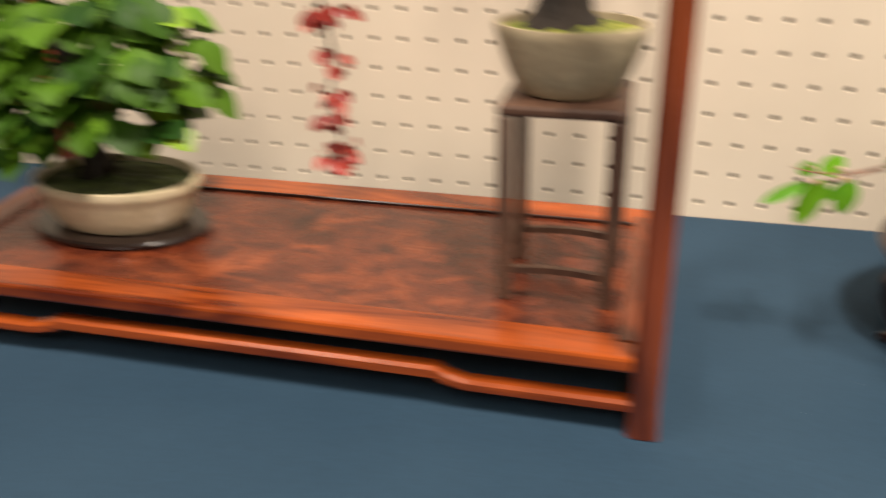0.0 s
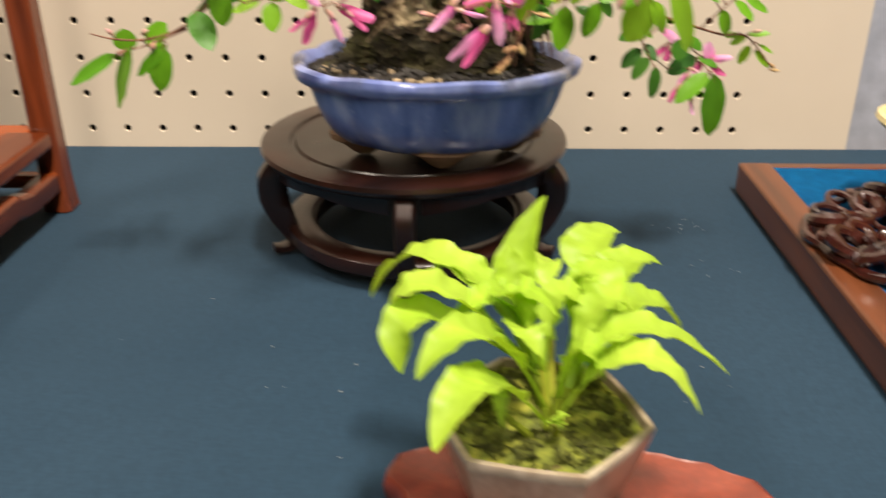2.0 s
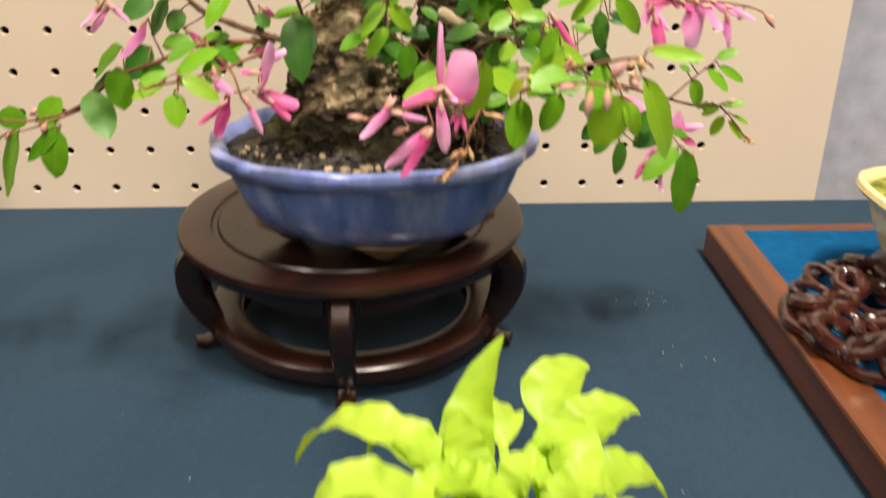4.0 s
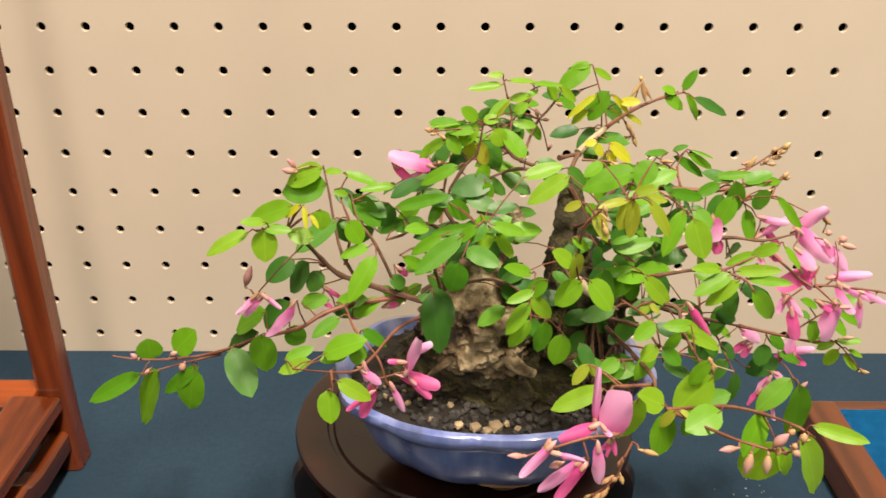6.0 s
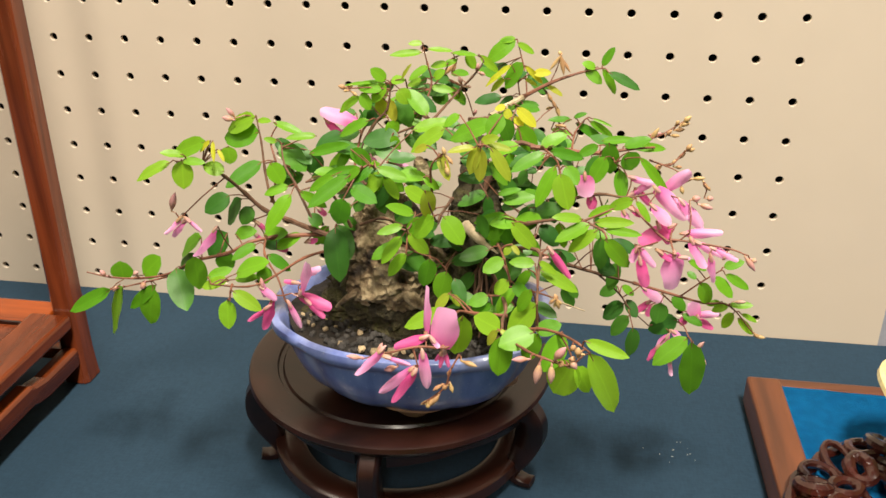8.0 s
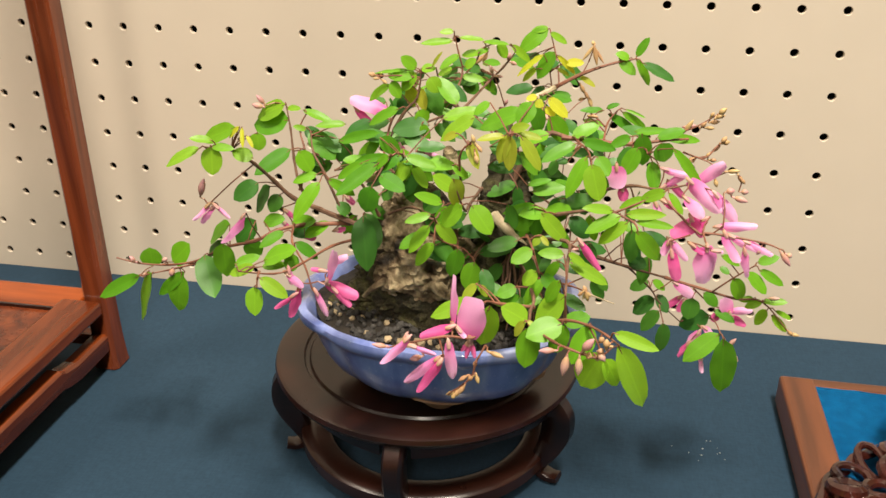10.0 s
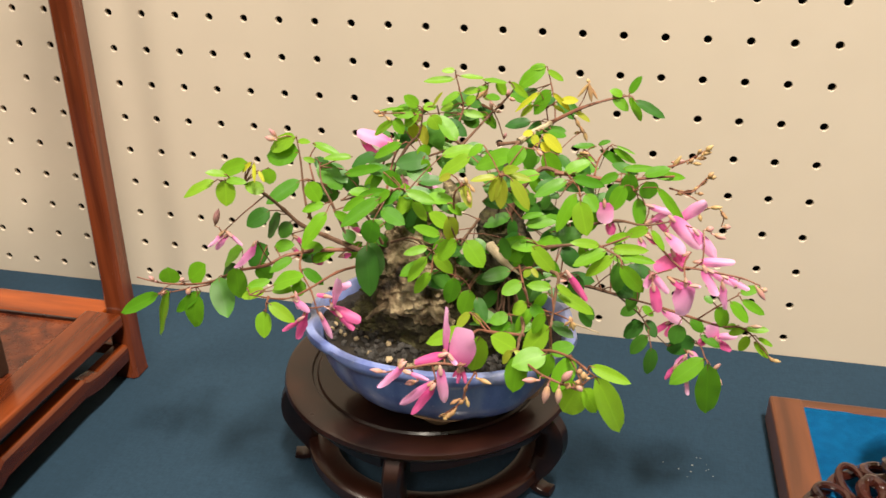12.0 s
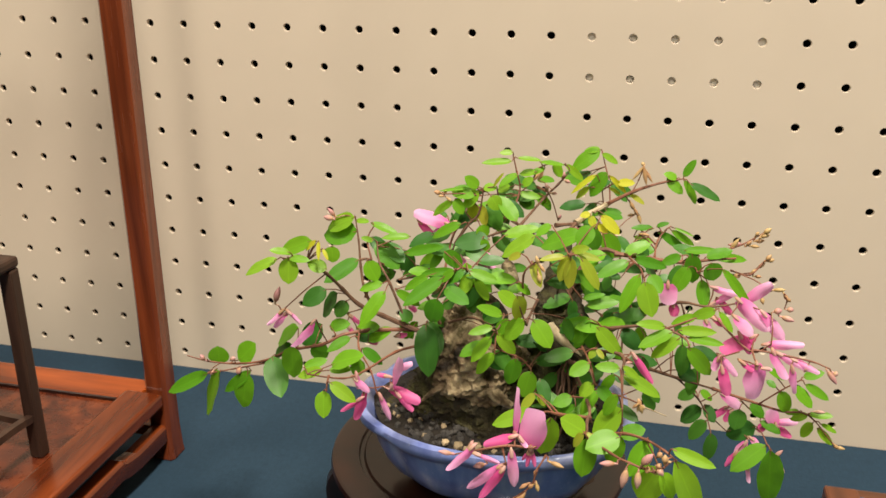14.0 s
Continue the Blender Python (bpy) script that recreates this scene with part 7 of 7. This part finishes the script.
def hosta():
    """Lime leaves on channelled stalks that arch out from the crown."""
    crown = Vector((-0.163, -0.392, HR + 0.001))
    plant = thing("lime_hosta", crown, "small bright lime-green plant with arching wavy-edged leaves", "plant")

    def leaf(tip, top, width, root=(0, 0, 0), seed=0, blade=0.55):
        """top: the highest point on the way; the blade takes the outer part of the curve."""
        blade = min(0.86, blade + 0.2)
        p0, p1, p2 = Vector(root), Vector(top), Vector(tip)
        ctrl = 2 * p1 - 0.5 * p0 - 0.5 * p2
        n = 44
        pts = [(1 - t) ** 2 * p0 + 2 * t * (1 - t) * ctrl + t * t * p2 for t in [i / n for i in range(n + 1)]]
        low = Vector((crown.x + (p0.x - crown.x) * 0.4, crown.y + (p0.y - crown.y) * 0.4, crown.z - 0.002))
        bm = bmesh.new()
        rows = []
        for i, p in enumerate(pts):
            f = i / n
            d = (pts[min(i + 1, n)] - pts[max(i - 1, 0)]).normalized()
            side = d.cross(Vector((0, 0, 1)))
            if side.length < 0.15:
                side = Vector((1, 0, 0))
            side.normalize()
            nrm = side.cross(d)
            if f < 1 - blade:
                w, cup = 0.0014, 0.6
            else:
                g = (f - (1 - blade)) / blade
                w, cup = 0.0014 * (1 - g) + width * 0.70 * (1 - math.exp(-7 * g)) * (1 - g) ** 0.72 * (0.85 + 0.45 * g), 0.36
            wav = 0.00055 * (f > 1 - blade) * min(1.0, 3 * (1 - f))
            rows.append([bm.verts.new(p + side * w * s + nrm * (cup * w * abs(s) ** 1.5 + wav * abs(s) * (math.sin(i * 0.75 + s * 1.3 + seed) + 0.6 * math.sin(i * 1.35 - s * 2.1)))) for s in (-1, -0.55, 0, 0.55, 1)])
        for a, b in zip(rows, rows[1:]):
            for k in range(4):
                bm.faces.new((a[k], b[k], b[k + 1], a[k + 1]))
        k = len(bm.faces)
        tube(bm, [low, low.lerp(p0, 0.5), p0], [0.0013, 0.0012, 0.0011], 6)
        bm.faces.ensure_lookup_table()
        for f in bm.faces[k:]:
            f.material_index = 1
        me = mesh_of(bm, "leaf", [LIME, YOUNG])
        ob = new("leaf", me)
        ob.parent = plant
        ob.matrix_parent_inverse = Matrix.Translation(crown).inverted()

    leaf((-0.1620, -0.3300, 0.8460), (-0.1730, -0.3450, 0.8200), 0.0149, (-0.1690, -0.3650, 0.8020), 1, 0.55)
    leaf((-0.2210, -0.3450, 0.8140), (-0.1980, -0.3600, 0.8370), 0.0131, (-0.1680, -0.3700, 0.8050), 2, 0.62)
    leaf((-0.2130, -0.3850, 0.8240), (-0.1980, -0.3850, 0.8390), 0.0143, (-0.1670, -0.3780, 0.8060), 3, 0.66)
    leaf((-0.2070, -0.4000, 0.8200), (-0.2010, -0.3920, 0.8340), 0.0154, (-0.1670, -0.3800, 0.8070), 4, 0.62)
    leaf((-0.2020, -0.4120, 0.8260), (-0.1850, -0.4000, 0.8330), 0.0159, (-0.1660, -0.3920, 0.8040), 5, 0.62)
    leaf((-0.1970, -0.4280, 0.8150), (-0.1850, -0.4120, 0.8250), 0.0159, (-0.1660, -0.3980, 0.8020), 6, 0.62)
    leaf((-0.1240, -0.4050, 0.8110), (-0.1440, -0.4000, 0.8260), 0.0149, (-0.1620, -0.3950, 0.8000), 7, 0.66)
    leaf((-0.1110, -0.3850, 0.8110), (-0.1420, -0.3880, 0.8280), 0.0137, (-0.1610, -0.3900, 0.8060), 8, 0.66)
    leaf((-0.1200, -0.3620, 0.8120), (-0.1360, -0.3650, 0.8240), 0.0143, (-0.1560, -0.3750, 0.8080), 9, 0.50)
    leaf((-0.1230, -0.3380, 0.8240), (-0.1390, -0.3450, 0.8250), 0.0159, (-0.1490, -0.3600, 0.8070), 10, 0.50)
    leaf((-0.1340, -0.3180, 0.8270), (-0.1480, -0.3300, 0.8240), 0.0170, (-0.1530, -0.3550, 0.8040), 11, 0.45)
    leaf((-0.1570, -0.3350, 0.8170), (-0.1630, -0.3400, 0.8240), 0.0110, (-0.1610, -0.3600, 0.8070), 12, 0.50)
    leaf((-0.1500, -0.3720, 0.8200), (-0.1600, -0.3700, 0.8290), 0.0131, (-0.1650, -0.3750, 0.8080), 13, 0.60)
    leaf((-0.1930, -0.3850, 0.8260), (-0.1790, -0.3780, 0.8320), 0.0131, (-0.1670, -0.3780, 0.8100), 14, 0.60)
    leaf((-0.2000, -0.3600, 0.8280), (-0.1880, -0.3620, 0.8330), 0.0131, (-0.1670, -0.3720, 0.8060), 15, 0.55)
    leaf((-0.1620, -0.3850, 0.8300), (-0.1750, -0.3820, 0.8360), 0.0131, (-0.1650, -0.3800, 0.8090), 16, 0.60)
    leaf((-0.1680, -0.3950, 0.8230), (-0.1720, -0.3880, 0.8280), 0.0121, (-0.1660, -0.3850, 0.8120), 17, 0.60)
    leaf((-0.1600, -0.3600, 0.8270), (-0.1470, -0.3650, 0.8310), 0.0131, (-0.1580, -0.3850, 0.8060), 18, 0.50)
    leaf((-0.1760, -0.3560, 0.8400), (-0.1740, -0.3640, 0.8260), 0.0125, (-0.1670, -0.3740, 0.8060), 21, 0.60)
    leaf((-0.1440, -0.3480, 0.8300), (-0.1500, -0.3600, 0.8290), 0.0130, (-0.1570, -0.3740, 0.8070), 22, 0.60)
    leaf((-0.1380, -0.3780, 0.8230), (-0.1480, -0.3780, 0.8310), 0.0130, (-0.1600, -0.3840, 0.8070), 23, 0.62)
    leaf((-0.1860, -0.3720, 0.8220), (-0.1780, -0.3740, 0.8300), 0.0130, (-0.1680, -0.3780, 0.8070), 24, 0.62)
    leaf((-0.1500, -0.3960, 0.8160), (-0.1560, -0.3930, 0.8250), 0.0125, (-0.1620, -0.3900, 0.8060), 25, 0.62)
    leaf((-0.1790, -0.4100, 0.8090), (-0.1800, -0.4070, 0.8190), 0.0040, (-0.1800, -0.4050, 0.8120), 19, 0.70)
    leaf((-0.1600, -0.4030, 0.8090), (-0.1630, -0.4020, 0.8070), 0.0040, (-0.1620, -0.4020, 0.8040), 20, 0.70)


hosta()


# ---- felt-lined tray with root stand and yellow pot ----
def tray():
    x0, x1, y0, y1, top, w = -0.0190, 0.33, -0.38, -0.0815, TABLE + 0.0185, 0.0195
    tr = thing("display_tray", ((x0 + x1) / 2, (y0 + y1) / 2, TABLE), "walnut framed display tray lined with bright blue felt", "tray")
    for ya, yb in ((y0, y0 + w), (y1 - w * 0.5, y1)):
        part("frame_rail", boxed((x0 + 0.004, ya, TABLE), (x1, yb, top), 0.0018), TRAYWOOD_X, tr)
    for xa, xb in ((x0, x0 + w), (x1 - w, x1)):
        part("frame_rail", boxed((xa, y0 + 0.001, TABLE), (xb, y1 - 0.0006, top + 0.0005), 0.0018), TRAYWOOD_Y, tr)
    part("base_board", boxed((x0 + w - 0.001, y0 + w - 0.001, TABLE + 0.004), (x1 - w + 0.001, y1 - w * 0.5 + 0.001, TABLE + 0.013)), TRAYWOOD_X, tr)
    felt = bmesh.new()
    nx, ny = 40, 30
    g = []
    for i in range(nx + 1):
        row = []
        for j in range(ny + 1):
            x = x0 + w - 0.001 + (x1 - x0 - 2 * w + 0.002) * i / nx
            y = y0 + w + (y1 - y0 - w * 1.5 + 0.001) * j / ny
            edge = max(0.0, 1 - min(i, nx - i, j, ny - j) / 1.5)
            row.append(felt.verts.new((x + 0.0015 * noise.noise((y * 40, 0, 1)) * (i == 0), y + 0.0015 * noise.noise((x * 50, 2, 0)) * (j == ny), TABLE + 0.0165 + 0.0014 * edge + 0.0006 * noise.noise((x * 50, y * 50, 0)))))
        g.append(row)
    for i in range(nx):
        for j in range(ny):
            felt.faces.new((g[i][j], g[i + 1][j], g[i + 1][j + 1], g[i][j + 1]))
    bmesh.ops.solidify(felt, geom=felt.faces[:], thickness=0.0016)
    ob = new("blue_felt", mesh_of(felt, "blue_felt", FELT))
    tagged(ob, "bright blue felt sheet lying in the wooden tray", "felt")


tray()


def root_stand():
    cx, cy, z0 = 0.049, -0.205, TABLE + 0.0195
    st = thing("root_stand", (cx, cy, z0), "glossy dark red pierced root-wood stand lying on blue felt", "plant stand")
    rnd = random.Random(21)
    bm = bmesh.new()

    def loop_tube(px, py, pz, a, b, turn, r, tilt):
        n, s = 18, 8
        vs = []
        for i in range(n):
            t = 2 * math.pi * i / n
            c = Vector((a * math.cos(t), b * math.sin(t), tilt * math.cos(t + 0.7)))
            out = Vector((math.cos(t), math.sin(t), 0))
            rr = r * (1 + 0.35 * noise.noise((px * 90 + math.cos(t) * 1.5, py * 90 + math.sin(t) * 1.5, 3)))
            ring = []
            for k in range(s):
                u = 2 * math.pi * k / s
                q = c + rr * (math.cos(u) * out + Vector((0, 0, math.sin(u))))
                q.rotate(Euler((0, 0, turn)))
                ring.append(bm.verts.new((px + q.x, py + q.y, max(z0, pz + q.z))))
            vs.append(ring)
        for i in range(n):
            for k in range(s):
                bm.faces.new((vs[i][k], vs[(i + 1) % n][k], vs[(i + 1) % n][(k + 1) % s], vs[i][(k + 1) % s]))

    for ring_r, count, size in ((0.056, 22, 0.0078), (0.042, 16, 0.0088), (0.029, 10, 0.0085)):
        for k in range(count):
            a = 2 * math.pi * (k + rnd.uniform(-0.2, 0.2)) / count
            loop_tube(cx + ring_r * math.cos(a), cy + ring_r * 0.92 * math.sin(a), z0 + rnd.uniform(0.004, 0.010), size * rnd.uniform(0.7, 1.45), size * rnd.uniform(0.5, 1.0), a + rnd.uniform(-0.5, 0.5), rnd.uniform(0.0018, 0.0038), rnd.uniform(-0.005, 0.005))
    part("root_mesh", bm, ROOTWOOD, st)
    rim = bmesh.new()
    pts = []
    vs = []
    for i in range(90):
        a = 2 * math.pi * i / 90
        r = 0.0645 + 0.0015 * math.sin(7 * a) + 0.001 * math.sin(17 * a)
        vs.append([rim.verts.new((cx + (r + 0.003 * math.cos(u)) * math.cos(a), cy + 0.93 * (r + 0.003 * math.cos(u)) * math.sin(a), z0 + 0.0026 + 0.0026 * math.sin(u))) for u in [2 * math.pi * k / 8 for k in range(8)]])
    for i in range(90):
        for k in range(8):
            rim.faces.new((vs[i][k], vs[(i + 1) % 90][k], vs[(i + 1) % 90][(k + 1) % 8], vs[i][(k + 1) % 8]))
    part("rim", rim, ROOTWOOD, st)
    top = bmesh.new()
    tx, ty = cx + 0.018, cy + 0.026
    rings(top, [[Vector((tx + k * (0.034 + 0.004 * math.sin(3 * t + 1)) * math.cos(t), ty + k * (0.034 + 0.003 * math.sin(4 * t)) * math.sin(t), z)) for t in [2 * math.pi * i / 48 for i in range(48)]]
                for z, k in ((z0 + 0.0095, 0.95), (z0 + 0.0105, 1.0), (z0 + 0.0135, 1.0), (z0 + 0.0148, 0.97), (z0 + 0.0150, 0.9))])
    part("top_plate", top, ROOTWOOD, st, "flat polished seat for a pot")
    return z0 + 0.0151


rz = root_stand()
bowl("yellow_pot", 0.0665, -0.170, rz,
     [(0.018, 0), (0.022, 0.0008), (0.026, 0.005), (0.031, 0.016), (0.0345, 0.027), (0.036, 0.031), (0.0395, 0.0325), (0.0412, 0.035), (0.0405, 0.0375), (0.038, 0.038), (0.036, 0.035), (0.0335, 0.028)],
     0.95, YELLOWPOT, "pale yellow glazed pot with a thick rolled rim", MOSS, 0.0335, 0.0355, power=3.0, fill_label="moss and soil")

# pale specks of dust on the cloth
rnd = random.Random(2)
speck = bmesh.new()
bmesh.ops.create_icosphere(speck, subdivisions=1, radius=1)
speck_mesh = mesh_of(speck, "dust_speck", SPECK)
DUST = [(-0.068, -0.136, 11, 0.015), (-0.06, -0.19, 5, 0.02), (-0.27, -0.30, 3, 0.03), (-0.33, -0.28, 3, 0.05), (-0.10, -0.30, 3, 0.05), (-0.40, -0.36, 2, 0.06), (-0.20, -0.33, 3, 0.06)]
for x, y, n, s in DUST:
    for k in range(n):
        d = new("dust_speck", speck_mesh)
        tagged(d, "tiny pale speck of dust lying on the cloth", "dust speck", "dust on the cloth")
        q = rnd.uniform(0.00018, 0.00036)
        d.matrix_basis = Matrix.Translation((x + rnd.gauss(0, 1) * s * 0.7, y + rnd.gauss(0, 1) * s * 0.5, TABLE + 0.0002)) @ Matrix.Rotation(rnd.uniform(0, 3), 4, "Z") @ Matrix.Diagonal((q * rnd.uniform(1, 2.2), q, q * 0.6, 1))
